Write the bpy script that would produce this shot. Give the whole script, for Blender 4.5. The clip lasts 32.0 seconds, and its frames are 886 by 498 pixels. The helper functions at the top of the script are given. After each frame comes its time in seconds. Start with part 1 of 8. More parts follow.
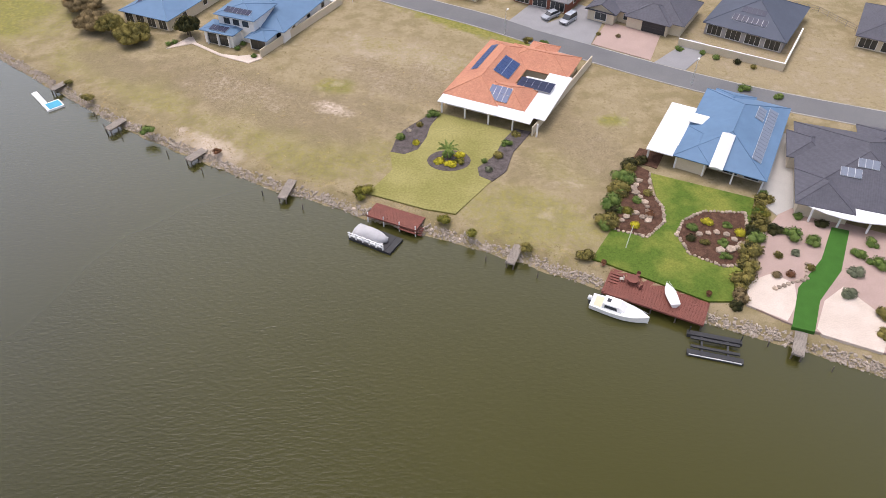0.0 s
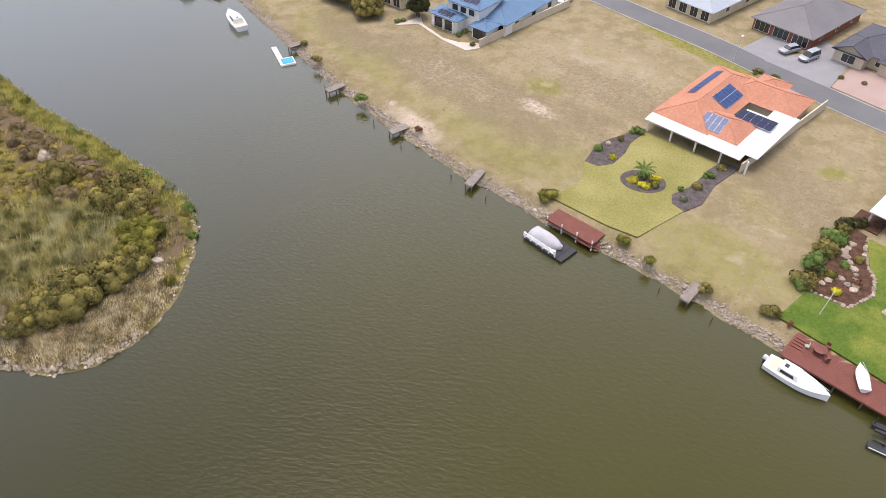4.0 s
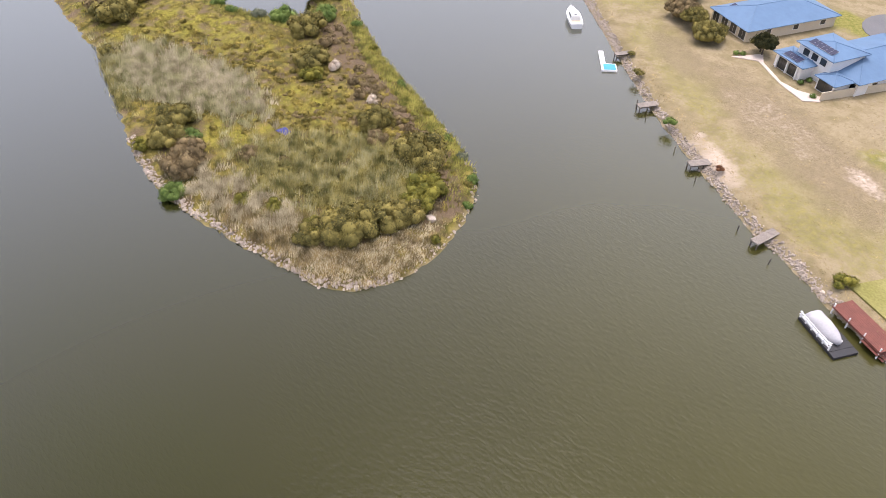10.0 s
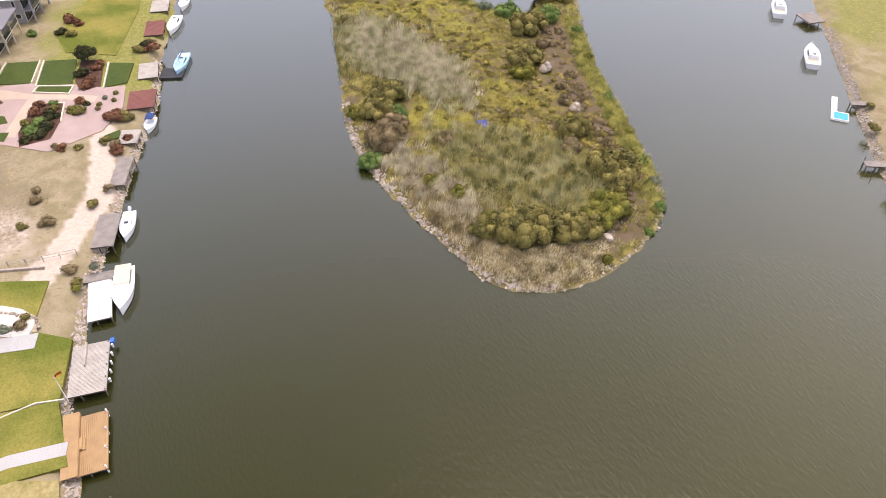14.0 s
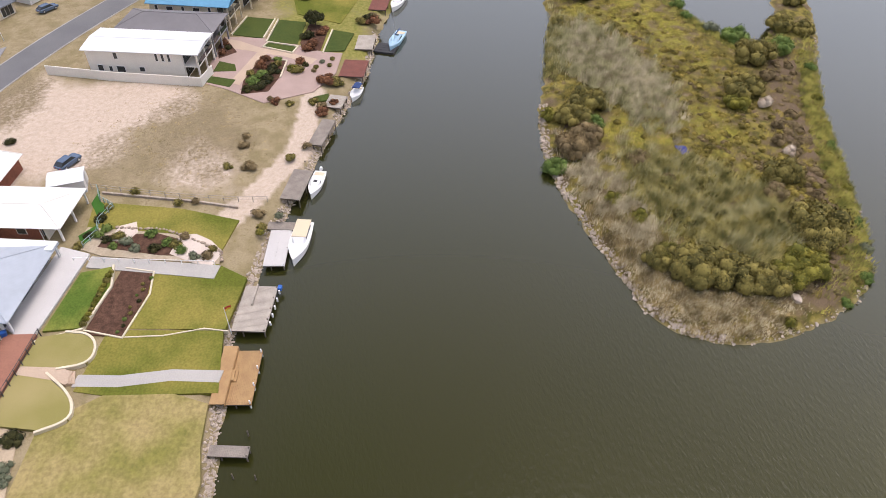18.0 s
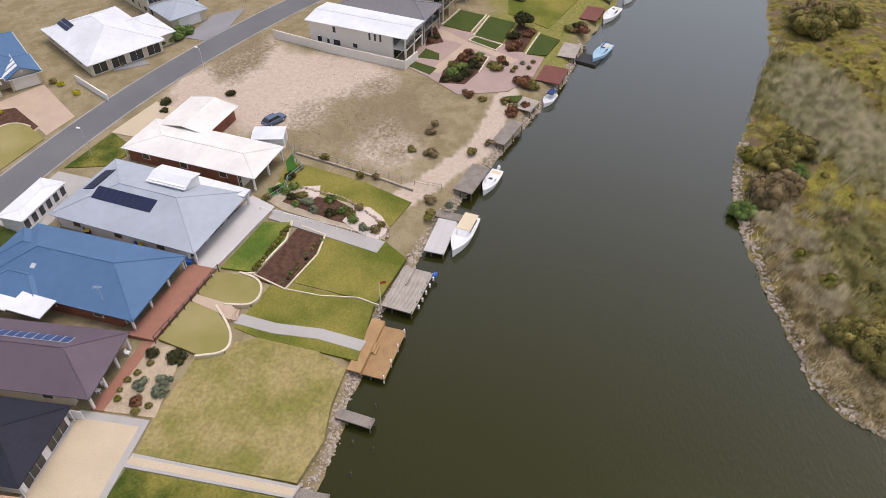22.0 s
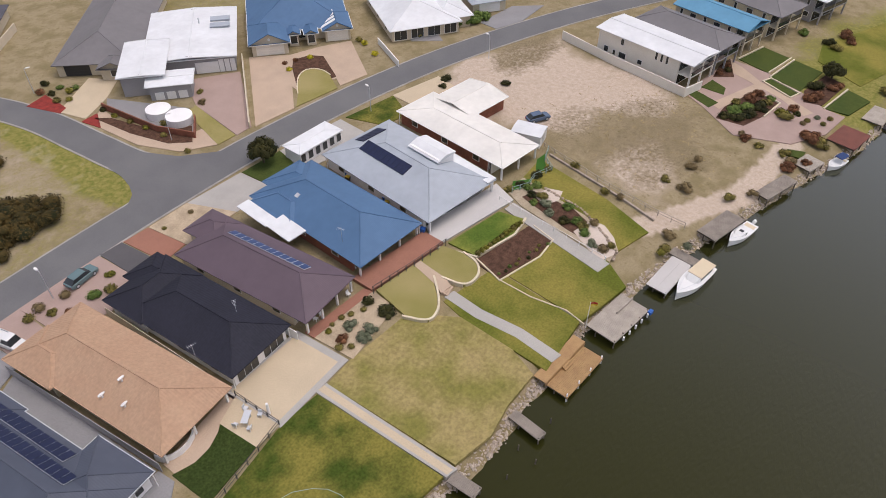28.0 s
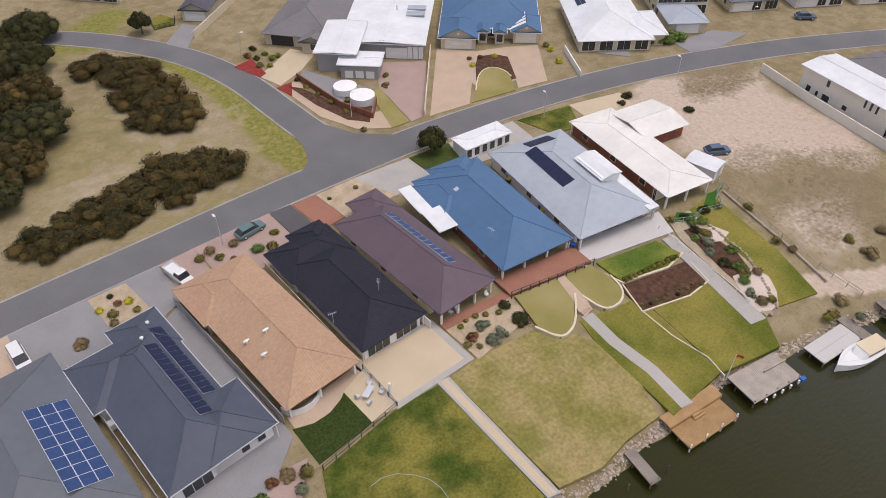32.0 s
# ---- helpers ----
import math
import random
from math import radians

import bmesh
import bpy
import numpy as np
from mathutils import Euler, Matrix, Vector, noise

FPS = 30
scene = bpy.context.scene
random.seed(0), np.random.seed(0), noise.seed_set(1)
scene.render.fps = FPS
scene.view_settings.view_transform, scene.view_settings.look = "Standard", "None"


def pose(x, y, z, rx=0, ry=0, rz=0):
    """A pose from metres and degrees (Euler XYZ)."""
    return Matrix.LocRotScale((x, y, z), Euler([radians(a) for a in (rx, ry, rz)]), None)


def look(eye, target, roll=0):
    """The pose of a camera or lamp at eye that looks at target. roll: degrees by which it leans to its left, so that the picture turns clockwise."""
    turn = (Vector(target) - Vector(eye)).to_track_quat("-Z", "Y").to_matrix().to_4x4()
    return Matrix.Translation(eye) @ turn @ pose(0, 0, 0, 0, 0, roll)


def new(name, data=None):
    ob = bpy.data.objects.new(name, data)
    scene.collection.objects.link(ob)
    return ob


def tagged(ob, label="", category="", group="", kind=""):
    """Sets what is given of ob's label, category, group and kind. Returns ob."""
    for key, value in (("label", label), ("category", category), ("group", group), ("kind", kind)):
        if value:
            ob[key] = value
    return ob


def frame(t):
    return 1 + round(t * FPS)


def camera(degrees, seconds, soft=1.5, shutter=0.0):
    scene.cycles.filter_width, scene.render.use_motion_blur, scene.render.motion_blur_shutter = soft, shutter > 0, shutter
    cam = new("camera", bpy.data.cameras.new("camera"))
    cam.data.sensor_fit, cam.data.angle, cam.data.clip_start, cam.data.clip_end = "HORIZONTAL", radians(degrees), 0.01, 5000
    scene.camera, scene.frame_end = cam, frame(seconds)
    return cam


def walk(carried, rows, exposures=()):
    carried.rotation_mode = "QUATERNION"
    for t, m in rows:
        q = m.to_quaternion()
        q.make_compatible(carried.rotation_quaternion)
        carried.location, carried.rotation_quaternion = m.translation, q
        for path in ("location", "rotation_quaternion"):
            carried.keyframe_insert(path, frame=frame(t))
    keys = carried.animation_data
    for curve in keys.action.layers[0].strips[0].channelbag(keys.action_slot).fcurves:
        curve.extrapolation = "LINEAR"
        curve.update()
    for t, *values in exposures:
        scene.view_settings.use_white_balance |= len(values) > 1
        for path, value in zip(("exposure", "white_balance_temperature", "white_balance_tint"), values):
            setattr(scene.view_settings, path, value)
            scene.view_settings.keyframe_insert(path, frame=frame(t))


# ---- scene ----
cam = camera(63.97, 32.0, soft=0.85)
PATH = [
    (0, (-1.20, 0.62, 70.58), (-0.694, 44.524, 29.681), 0.34),
    (1, (-1.20, 0.66, 70.57), (-4.368, 44.413, 29.639), 0.20),
    (2, (-1.26, 0.71, 70.49), (-8.150, 44.033, 29.557), 0.14),
    (3, (-1.28, 0.92, 70.25), (-11.541, 43.600, 29.340), 0.21),
    (3.5, (-1.26, 0.98, 70.13), (-13.263, 43.247, 29.268), 0.25),
    (5.5, (-1.23, 1.08, 69.81), (-20.019, 40.919, 29.073), 0.16),
    (6, (-1.21, 1.07, 69.79), (-21.678, 40.089, 29.059), 0.21),
    (7, (-1.39, 1.14, 69.65), (-24.955, 38.447, 28.991), 0.20),
    (8, (-1.58, 1.20, 69.60), (-28.109, 36.519, 28.999), 0.18),
    (9, (-1.53, 1.20, 69.72), (-30.865, 34.245, 29.131), 0.16),
    (10, (-1.30, 1.34, 69.94), (-33.208, 31.900, 29.346), 0.12),
    (11, (-1.09, 1.57, 70.21), (-35.526, 29.233, 29.601), -0.02),
    (12, (-0.87, 1.51, 70.59), (-37.378, 26.309, 29.940), -0.01),
    (13, (-0.87, 1.28, 70.78), (-39.251, 23.102, 30.159), 0.02),
    (14, (-1.13, 1.25, 70.75), (-41.059, 20.000, 30.085), 0.12),
    (15, (-1.67, 1.57, 70.44), (-42.921, 17.002, 29.689), 0.11),
    (15.5, (-1.90, 1.67, 70.32), (-43.757, 15.388, 29.584), 0.19),
    (17.5, (-2.60, 1.70, 70.20), (-45.991, 8.952, 29.397), 0.15),
    (18, (-2.77, 1.65, 70.14), (-46.457, 7.081, 29.381), 0.24),
    (19, (-3.00, 1.64, 69.99), (-47.003, 3.933, 29.260), 0.20),
    (20, (-3.19, 1.84, 69.82), (-47.318, 0.156, 29.197), 0.14),
    (21, (-3.29, 1.98, 69.82), (-47.214, -3.072, 29.262), 0.13),
    (22, (-3.33, 2.05, 69.90), (-46.792, -6.144, 29.359), 0.18),
    (23, (-3.32, 2.16, 70.09), (-46.084, -9.164, 29.557), 0.19),
    (24, (-3.31, 2.25, 70.21), (-45.176, -12.168, 29.715), 0.12),
    (25, (-3.42, 2.32, 70.19), (-44.164, -15.093, 29.729), 0.21),
    (25.5, (-3.52, 2.33, 70.14), (-43.610, -16.533, 29.683), 0.21),
    (27.5, (-3.79, 2.47, 70.14), (-40.866, -21.941, 29.768), 0.20),
    (28, (-3.83, 2.51, 70.17), (-40.069, -23.144, 29.812), 0.16),
    (29, (-3.89, 2.54, 70.25), (-38.189, -25.684, 29.919), 0.20),
    (30, (-3.94, 2.56, 70.41), (-36.263, -27.899, 30.069), 0.24),
    (31, (-4.14, 2.51, 70.52), (-34.222, -30.143, 30.162), 0.22),
    (32, (-4.32, 2.49, 70.56), (-32.026, -32.287, 30.273), 0.09),
]
walk(cam, [(t, look(eye, target, roll)) for t, eye, target, roll in PATH],
     exposures=[(0, 0.44, 6350, 17), (3, 0.54, 6350, 17), (6, 0.72, 6350, 18), (9, 0.86, 6350, 20), (13, 0.86, 6350, 21), (15, 0.70, 6350, 20), (18, 0.38, 6350, 18), (20, 0.19, 6350, 17), (24, 0.02, 6350, 17), (28, -0.09, 6450, 17), (32, -0.10, 6450, 17)])

# ---- sky and sun: an overcast day ----
world = bpy.data.worlds.new("overcast_sky")
scene.world = world
world.use_nodes = True
wn, wl = world.node_tree.nodes, world.node_tree.links
sky = wn.new("ShaderNodeTexSky")
sky.sky_type, sky.sun_disc = "NISHITA", False
sky.sun_elevation, sky.sun_rotation = radians(76), radians(-42)
sky.air_density, sky.dust_density, sky.ozone_density = 1.5, 6.0, 1.0
cloud = wn.new("ShaderNodeHueSaturation")
cloud.inputs["Saturation"].default_value = 0.6
wl.new(sky.outputs["Color"], cloud.inputs["Color"])
wl.new(cloud.outputs["Color"], wn["Background"].inputs["Color"])
wn["Background"].inputs["Strength"].default_value = 0.15
sun_data = bpy.data.lights.new("sun", "SUN")
sun_data.energy, sun_data.angle, sun_data.color = 0.5, radians(30), (1.0, 0.965, 0.92)
sun = new("sun", sun_data)
sun.matrix_world = look((-16, 18, 97), (0, 0, 0))


# ---- materials ----
def material(name, base, rough=0.8, vary=0.18, scale=0.35, fine=5.0, bump=0.15, metal=0.0, other=None, mix=0.5,
             ribs=0.0, tiles=0.0, spec=0.5, each=0.0, crisp=0.0):
    """A surface with broad stains and fine grain; ribs and tiles run on the roof's own u and v, in metres."""
    m = bpy.data.materials.new(name)
    m.use_nodes = True
    n, l = m.node_tree.nodes, m.node_tree.links
    p = n["Principled BSDF"]
    p.inputs["Roughness"].default_value, p.inputs["Metallic"].default_value = rough, metal
    p.inputs["Specular IOR Level"].default_value = spec
    geo = n.new("ShaderNodeNewGeometry")
    broad, grain = n.new("ShaderNodeTexNoise"), n.new("ShaderNodeTexNoise")
    broad.inputs["Scale"].default_value, grain.inputs["Scale"].default_value = scale, fine
    broad.inputs["Detail"].default_value, grain.inputs["Detail"].default_value = 5, 4
    for t in (broad, grain):
        l.new(geo.outputs["Position"], t.inputs["Vector"])
    first = n.new("ShaderNodeMix")
    first.data_type = "RGBA"
    a, b = first.inputs[6], first.inputs[7]
    a.default_value = (*base, 1)
    b.default_value = (*(other or [c * (1 - vary * 1.6) for c in base]), 1)
    ramp = n.new("ShaderNodeMapRange")
    ramp.inputs[1].default_value, ramp.inputs[2].default_value = 0.5 - 0.28 * mix - 0.02, 0.5 + 0.28 * (1 - mix) + 0.12
    if crisp:
        ramp.inputs[1].default_value, ramp.inputs[2].default_value = 0.5 - crisp, 0.5 + crisp
    l.new(broad.outputs["Fac"], ramp.inputs[0])
    l.new(ramp.outputs[0], first.inputs[0])
    second = n.new("ShaderNodeHueSaturation")
    span = n.new("ShaderNodeMapRange")
    span.inputs[1].default_value, span.inputs[2].default_value = 0.3, 0.7
    span.inputs[3].default_value, span.inputs[4].default_value = 1 - vary, 1 + vary
    l.new(grain.outputs["Fac"], span.inputs[0])
    l.new(span.outputs[0], second.inputs["Value"])
    l.new(first.outputs[2], second.inputs["Color"])
    colour = second.outputs["Color"]
    if each:
        info, third, wide = n.new("ShaderNodeObjectInfo"), n.new("ShaderNodeHueSaturation"), n.new("ShaderNodeMapRange")
        wide.inputs[3].default_value, wide.inputs[4].default_value = 1 - each, 1 + each
        l.new(info.outputs["Random"], wide.inputs[0])
        l.new(wide.outputs[0], third.inputs["Value"])
        l.new(colour, third.inputs["Color"])
        colour = third.outputs["Color"]
    l.new(colour, p.inputs["Base Color"])
    height = grain.outputs["Fac"]
    relief = n.new("ShaderNodeBump")
    relief.inputs["Strength"].default_value, relief.inputs["Distance"].default_value = bump, 0.05
    if ribs or tiles:
        uv, sep = n.new("ShaderNodeUVMap"), n.new("ShaderNodeSeparateXYZ")
        l.new(uv.outputs["UV"], sep.inputs[0])
        heights = []
        for axis, step in (("X", ribs or tiles), ("Y", tiles)):
            if step:
                k, s = n.new("ShaderNodeMath"), n.new("ShaderNodeMath")
                k.operation, s.operation = "MULTIPLY", "SINE" if axis == "X" else "FRACT"
                k.inputs[1].default_value = 2 * math.pi / step if axis == "X" else 1 / step
                l.new(sep.outputs[axis], k.inputs[0])
                l.new(k.outputs[0], s.inputs[0])
                heights.append(s.outputs[0])
        height = heights[0]
        if len(heights) > 1:
            add = n.new("ShaderNodeMath")
            l.new(heights[0], add.inputs[0])
            l.new(heights[1], add.inputs[1])
            height = add.outputs[0]
    l.new(height, relief.inputs["Height"])
    l.new(relief.outputs["Normal"], p.inputs["Normal"])
    return m


def metal_roof(name, base, rough=0.55):
    return material(name, base, rough, 0.04, 0.2, 0.9, 0.05, ribs=0.25, other=[c * 0.86 for c in base], spec=0.2)


M = {
    "asphalt": material("asphalt", (0.13, 0.13, 0.135), 0.9, 0.1, 0.12, 9, 0.2, other=(0.165, 0.165, 0.165)),
    "kerb": material("kerb_concrete", (0.36, 0.34, 0.31), 0.9),
    "concrete": material("concrete", (0.42, 0.4, 0.37), 0.85, 0.08, 0.4, 6, 0.1),
    "pale_concrete": material("pale_concrete", (0.55, 0.53, 0.51), 0.85, 0.07, 0.4, 6, 0.1),
    "grey_paver": material("grey_paver", (0.27, 0.265, 0.27), 0.85, 0.1, 0.3, 6, 0.15),
    "cream_paver": material("cream_paver", (0.56, 0.46, 0.32), 0.85, 0.08, 0.3, 6, 0.12),
    "tan_paver": material("tan_paver", (0.5, 0.38, 0.28), 0.85, 0.09, 0.3, 6, 0.12),
    "pink_paver": material("pink_paver", (0.4, 0.29, 0.25), 0.85, 0.09, 0.3, 6, 0.12),
    "terracotta": material("terracotta_paver", (0.33, 0.15, 0.1), 0.8, 0.12, 0.4, 6, 0.12),
    "dark_paver": material("dark_paver", (0.1, 0.095, 0.1), 0.8, 0.1, 0.4, 6, 0.1),
    "brick": material("red_brick", (0.28, 0.1, 0.06), 0.85, 0.25, 0.6, 9, 0.3),
    "sand": material("sandy_soil", (0.46, 0.38, 0.29), 0.95, 0.16, 0.35, 4, 0.3, other=(0.3, 0.25, 0.16), spec=0.1),
    "pale_sand": material("pale_crushed_stone", (0.62, 0.53, 0.46), 0.95, 0.1, 0.4, 6, 0.3, other=(0.52, 0.44, 0.37), spec=0.1),
    "gravel": material("pale_gravel", (0.5, 0.4, 0.28), 0.95, 0.2, 0.5, 7, 0.4, spec=0.1),
    "mulch": material("bark_mulch", (0.12, 0.066, 0.045), 0.95, 0.35, 1.2, 7, 0.6, spec=0.1),
    "grey_mulch": material("grey_mulch", (0.13, 0.11, 0.105), 0.95, 0.3, 1.2, 7, 0.6, spec=0.1),
    "red_mulch": material("red_gravel", (0.3, 0.035, 0.025), 0.95, 0.3, 1.2, 7, 0.6),
    "turf": material("green_turf", (0.235, 0.205, 0.048), 0.95, 0.18, 0.13, 3.5, 0.4, other=(0.11, 0.128, 0.02), crisp=0.13, spec=0.1),
    "dark_turf": material("dark_turf", (0.07, 0.09, 0.022), 0.95, 0.22, 0.3, 4, 0.4, other=(0.05, 0.075, 0.02), spec=0.1),
    "lush_turf": material("lush_turf", (0.2, 0.178, 0.04), 0.95, 0.24, 0.17, 3.2, 0.4, other=(0.05, 0.076, 0.012), crisp=0.1, spec=0.1),
    "garden_turf": material("garden_turf", (0.185, 0.205, 0.042), 0.95, 0.2, 0.2, 4, 0.4, other=(0.085, 0.135, 0.022), crisp=0.1, spec=0.1),
    "pale_turf": material("pale_turf", (0.3, 0.272, 0.105), 0.95, 0.16, 0.14, 3, 0.4, other=(0.225, 0.212, 0.068), crisp=0.16, spec=0.1),
    "deep_turf": material("deep_turf", (0.042, 0.06, 0.015), 0.95, 0.3, 0.3, 4, 0.4, other=(0.028, 0.046, 0.011), spec=0.1),
    "dry_turf": material("dry_turf", (0.34, 0.285, 0.125), 0.95, 0.12, 0.16, 7, 0.4, crisp=0.18, other=(0.25, 0.225, 0.075), spec=0.1),
    "tan_turf": material("tan_turf", (0.33, 0.262, 0.115), 0.95, 0.2, 0.22, 2.2, 0.4, crisp=0.17, other=(0.2, 0.187, 0.05), spec=0.1),
    "fake_grass": material("artificial_grass", (0.05, 0.14, 0.025), 0.95, 0.1, 0.6, 9, 0.3, spec=0.1),
    "stone": material("pale_stone", (0.53, 0.45, 0.375), 0.95, 0.22, 1.5, 6, 0.4, other=(0.34, 0.28, 0.22), each=0.3),
    "boulder": material("tan_boulder", (0.4, 0.32, 0.25), 0.95, 0.25, 1.2, 5, 0.5, other=(0.26, 0.2, 0.15), each=0.3),
    "render": material("cream_render", (0.66, 0.58, 0.45), 0.9, 0.06, 0.4, 6, 0.08),
    "white": material("white_paint", (0.86, 0.85, 0.84), 0.6, 0.04, 0.4, 6, 0.05),
    "pale_render": material("pale_render", (0.84, 0.8, 0.73), 0.9, 0.05, 0.4, 6, 0.08),
    "limestone": material("limestone_wall", (0.68, 0.6, 0.45), 0.9, 0.1, 0.6, 6, 0.15),
    "grey_render": material("grey_render", (0.36, 0.35, 0.36), 0.9, 0.06, 0.4, 6, 0.08),
    "dark": material("dark_opening", (0.025, 0.025, 0.03), 0.5, 0.1),
    "dark_metal": material("dark_metal", (0.04, 0.04, 0.045), 0.5, 0.1),
    "glass": material("window_glass", (0.03, 0.035, 0.04), 0.08, 0.02, bump=0.0, spec=0.8),
    "wood": material("weathered_timber", (0.3, 0.26, 0.22), 0.9, 0.2, 0.8, 9, 0.3, other=(0.2, 0.17, 0.145)),
    "pale_wood": material("pale_timber", (0.44, 0.39, 0.33), 0.9, 0.15, 0.8, 9, 0.3),
    "honey_wood": material("honey_timber", (0.4, 0.25, 0.11), 0.8, 0.15, 0.8, 9, 0.3, other=(0.31, 0.18, 0.08)),
    "red_wood": material("jarrah_timber", (0.2, 0.065, 0.045), 0.75, 0.15, 0.8, 9, 0.3, other=(0.15, 0.05, 0.035)),
    "post": material("pile_timber", (0.14, 0.115, 0.09), 0.95, 0.2),
    "solar": material("solar_cells", (0.014, 0.02, 0.06), 0.3, 0.15, 1.5, 6, 0.0, spec=0.35),
    # the sky's reflection is put into the base colour as a paler blue-grey
    "solar_pale": material("solar_cells_painted_sky_sheen", (0.17, 0.2, 0.26), 0.3, 0.08, 1.5, 6, 0.0),
    "solar_blue": material("blue_solar_cells", (0.035, 0.07, 0.19), 0.3, 0.15, 1.5, 6, 0.0, spec=0.35),
    "frame": material("aluminium_frame", (0.6, 0.62, 0.65), 0.4, 0.05, metal=0.3),
    "blue_hull": material("pale_blue_hull", (0.36, 0.55, 0.68), 0.3, 0.04, bump=0.02),
    "hull": material("white_hull", (0.8, 0.8, 0.79), 0.25, 0.03, bump=0.02),
    "glass_rail": material("grey_green_rail", (0.3, 0.4, 0.38), 0.5, 0.05),
    "cover": material("grey_canvas", (0.5, 0.49, 0.5), 0.9, 0.08, 0.8, 4, 0.3),
    "black_float": material("black_float", (0.025, 0.025, 0.028), 0.6, 0.1),
    "blue_canvas": material("blue_canvas", (0.02, 0.05, 0.16), 0.8, 0.1),
    "pool_blue": material("pale_blue_mat", (0.05, 0.34, 0.5), 0.6, 0.05),
    "cream": material("cream_deck", (0.66, 0.55, 0.38), 0.6, 0.05),
    "tyre": material("tyre_rubber", (0.03, 0.03, 0.03), 0.9, 0.1),
    "blue_tarp": material("blue_tarp", (0.05, 0.06, 0.24), 0.7, 0.15),
    "blue_plastic": material("blue_plastic", (0.02, 0.12, 0.45), 0.5, 0.05),
    "yellow_plastic": material("yellow_plastic", (0.6, 0.42, 0.03), 0.5, 0.05),
    "red_paint": material("red_paint", (0.45, 0.02, 0.02), 0.6, 0.05),
    "bark": material("bark", (0.13, 0.1, 0.075), 0.95, 0.3),
    "roof_orange": material("terracotta_tiles", (0.5, 0.225, 0.135), 0.8, 0.12, 0.3, 2.5, 0.2, tiles=0.33, other=(0.43, 0.18, 0.11)),
    "roof_tan": material("tan_tiles", (0.45, 0.295, 0.19), 0.8, 0.1, 0.3, 2.5, 0.2, tiles=0.33, other=(0.42, 0.26, 0.165)),
    "roof_blue": metal_roof("blue_metal_roof", (0.088, 0.172, 0.305)),
    "roof_steel": metal_roof("steel_blue_roof", (0.125, 0.215, 0.34)),
    "roof_sky": metal_roof("bright_blue_roof", (0.13, 0.33, 0.5)),
    "roof_navy": metal_roof("navy_metal_roof", (0.085, 0.098, 0.132)),
    "roof_slate": metal_roof("slate_metal_roof", (0.14, 0.155, 0.178)),
    "roof_black": material("charcoal_tiles", (0.026, 0.027, 0.04), 0.7, 0.12, 0.3, 2.5, 0.15, tiles=0.33, spec=0.2),
    "roof_plum": metal_roof("plum_metal_roof", (0.135, 0.1, 0.122)),
    "roof_pale": metal_roof("pale_grey_roof", (0.4, 0.44, 0.49)),
    "roof_white": metal_roof("white_metal_roof", (0.74, 0.755, 0.77), 0.5),
    "roof_cream": metal_roof("cream_metal_roof", (0.77, 0.75, 0.7), 0.5),
    "roof_grey": metal_roof("grey_metal_roof", (0.2, 0.19, 0.195)),
    "roof_dark": material("dark_grey_tiles", (0.088, 0.087, 0.108), 0.75, 0.12, 0.3, 2.5, 0.2, tiles=0.33),
}


# ---- mesh helpers ----
class Shape:
    """Corners and faces gathered for one mesh."""

    def __init__(self):
        self.v, self.f = [], []

    def add(self, corners, faces, m=None):
        o = len(self.v)
        self.v += [tuple(m @ Vector(c)) for c in corners] if m else [tuple(c) for c in corners]
        self.f += [tuple(o + i for i in f) for f in faces]
        return self

    def box(self, x0, x1, y0, y1, z0, z1, m=None):
        c = [(x, y, z) for z in (z0, z1) for y in (y0, y1) for x in (x0, x1)]
        return self.add(c, [(0, 2, 3, 1), (4, 5, 7, 6), (0, 1, 5, 4), (2, 6, 7, 3), (0, 4, 6, 2), (1, 3, 7, 5)], m)

    def prism(self, outline, z0, z1, m=None):
        area = sum(a[0] * b[1] - b[0] * a[1] for a, b in zip(outline, outline[1:] + outline[:1]))
        pts = outline if area > 0 else outline[::-1]
        k = len(pts)
        c = [(x, y, z0) for x, y in pts] + [(x, y, z1) for x, y in pts]
        return self.add(c, [tuple(range(k))[::-1], tuple(range(k, 2 * k))] + [(i, (i + 1) % k, (i + 1) % k + k, i + k) for i in range(k)], m)

    def tube(self, a, b, r, r2=None, n=8, m=None):
        a, b = Vector(a), Vector(b)
        q = (b - a).to_track_quat("Z", "Y")
        c = [a + q @ Vector((r * math.cos(t), r * math.sin(t), 0)) for t in (2 * math.pi * i / n for i in range(n))]
        r2 = r if r2 is None else r2
        c += [b + q @ Vector((r2 * math.cos(t), r2 * math.sin(t), 0)) for t in (2 * math.pi * i / n for i in range(n))]
        return self.add(c, [(i, (i + 1) % n, (i + 1) % n + n, i + n) for i in range(n)] + [tuple(range(n))[::-1], tuple(range(n, 2 * n))], m)

    def loft(self, rings, caps=True, m=None):
        k = len(rings[0])
        c = [p for r in rings for p in r]
        f = [(j * k + i, j * k + (i + 1) % k, (j + 1) * k + (i + 1) % k, (j + 1) * k + i) for j in range(len(rings) - 1) for i in range(k)]
        if caps:
            f += [tuple(range(k))[::-1], tuple(range((len(rings) - 1) * k, len(rings) * k))]
        return self.add(c, f, m)

    def mesh(self, name, mat, smooth=False):
        me = bpy.data.meshes.new(name)
        me.from_pydata(self.v, [], self.f)
        me.materials.append(mat)
        if smooth:
            me.polygons.foreach_set("use_smooth", [True] * len(me.polygons))
        me.update()
        return me


def part(name, shape, mat, parent, label="", smooth=False, m=None):
    ob = new(name, shape.mesh(name, M[mat] if isinstance(mat, str) else mat, smooth) if isinstance(shape, Shape) else shape)
    ob.parent = parent
    if m:
        ob.matrix_basis = m
    return tagged(ob, label)


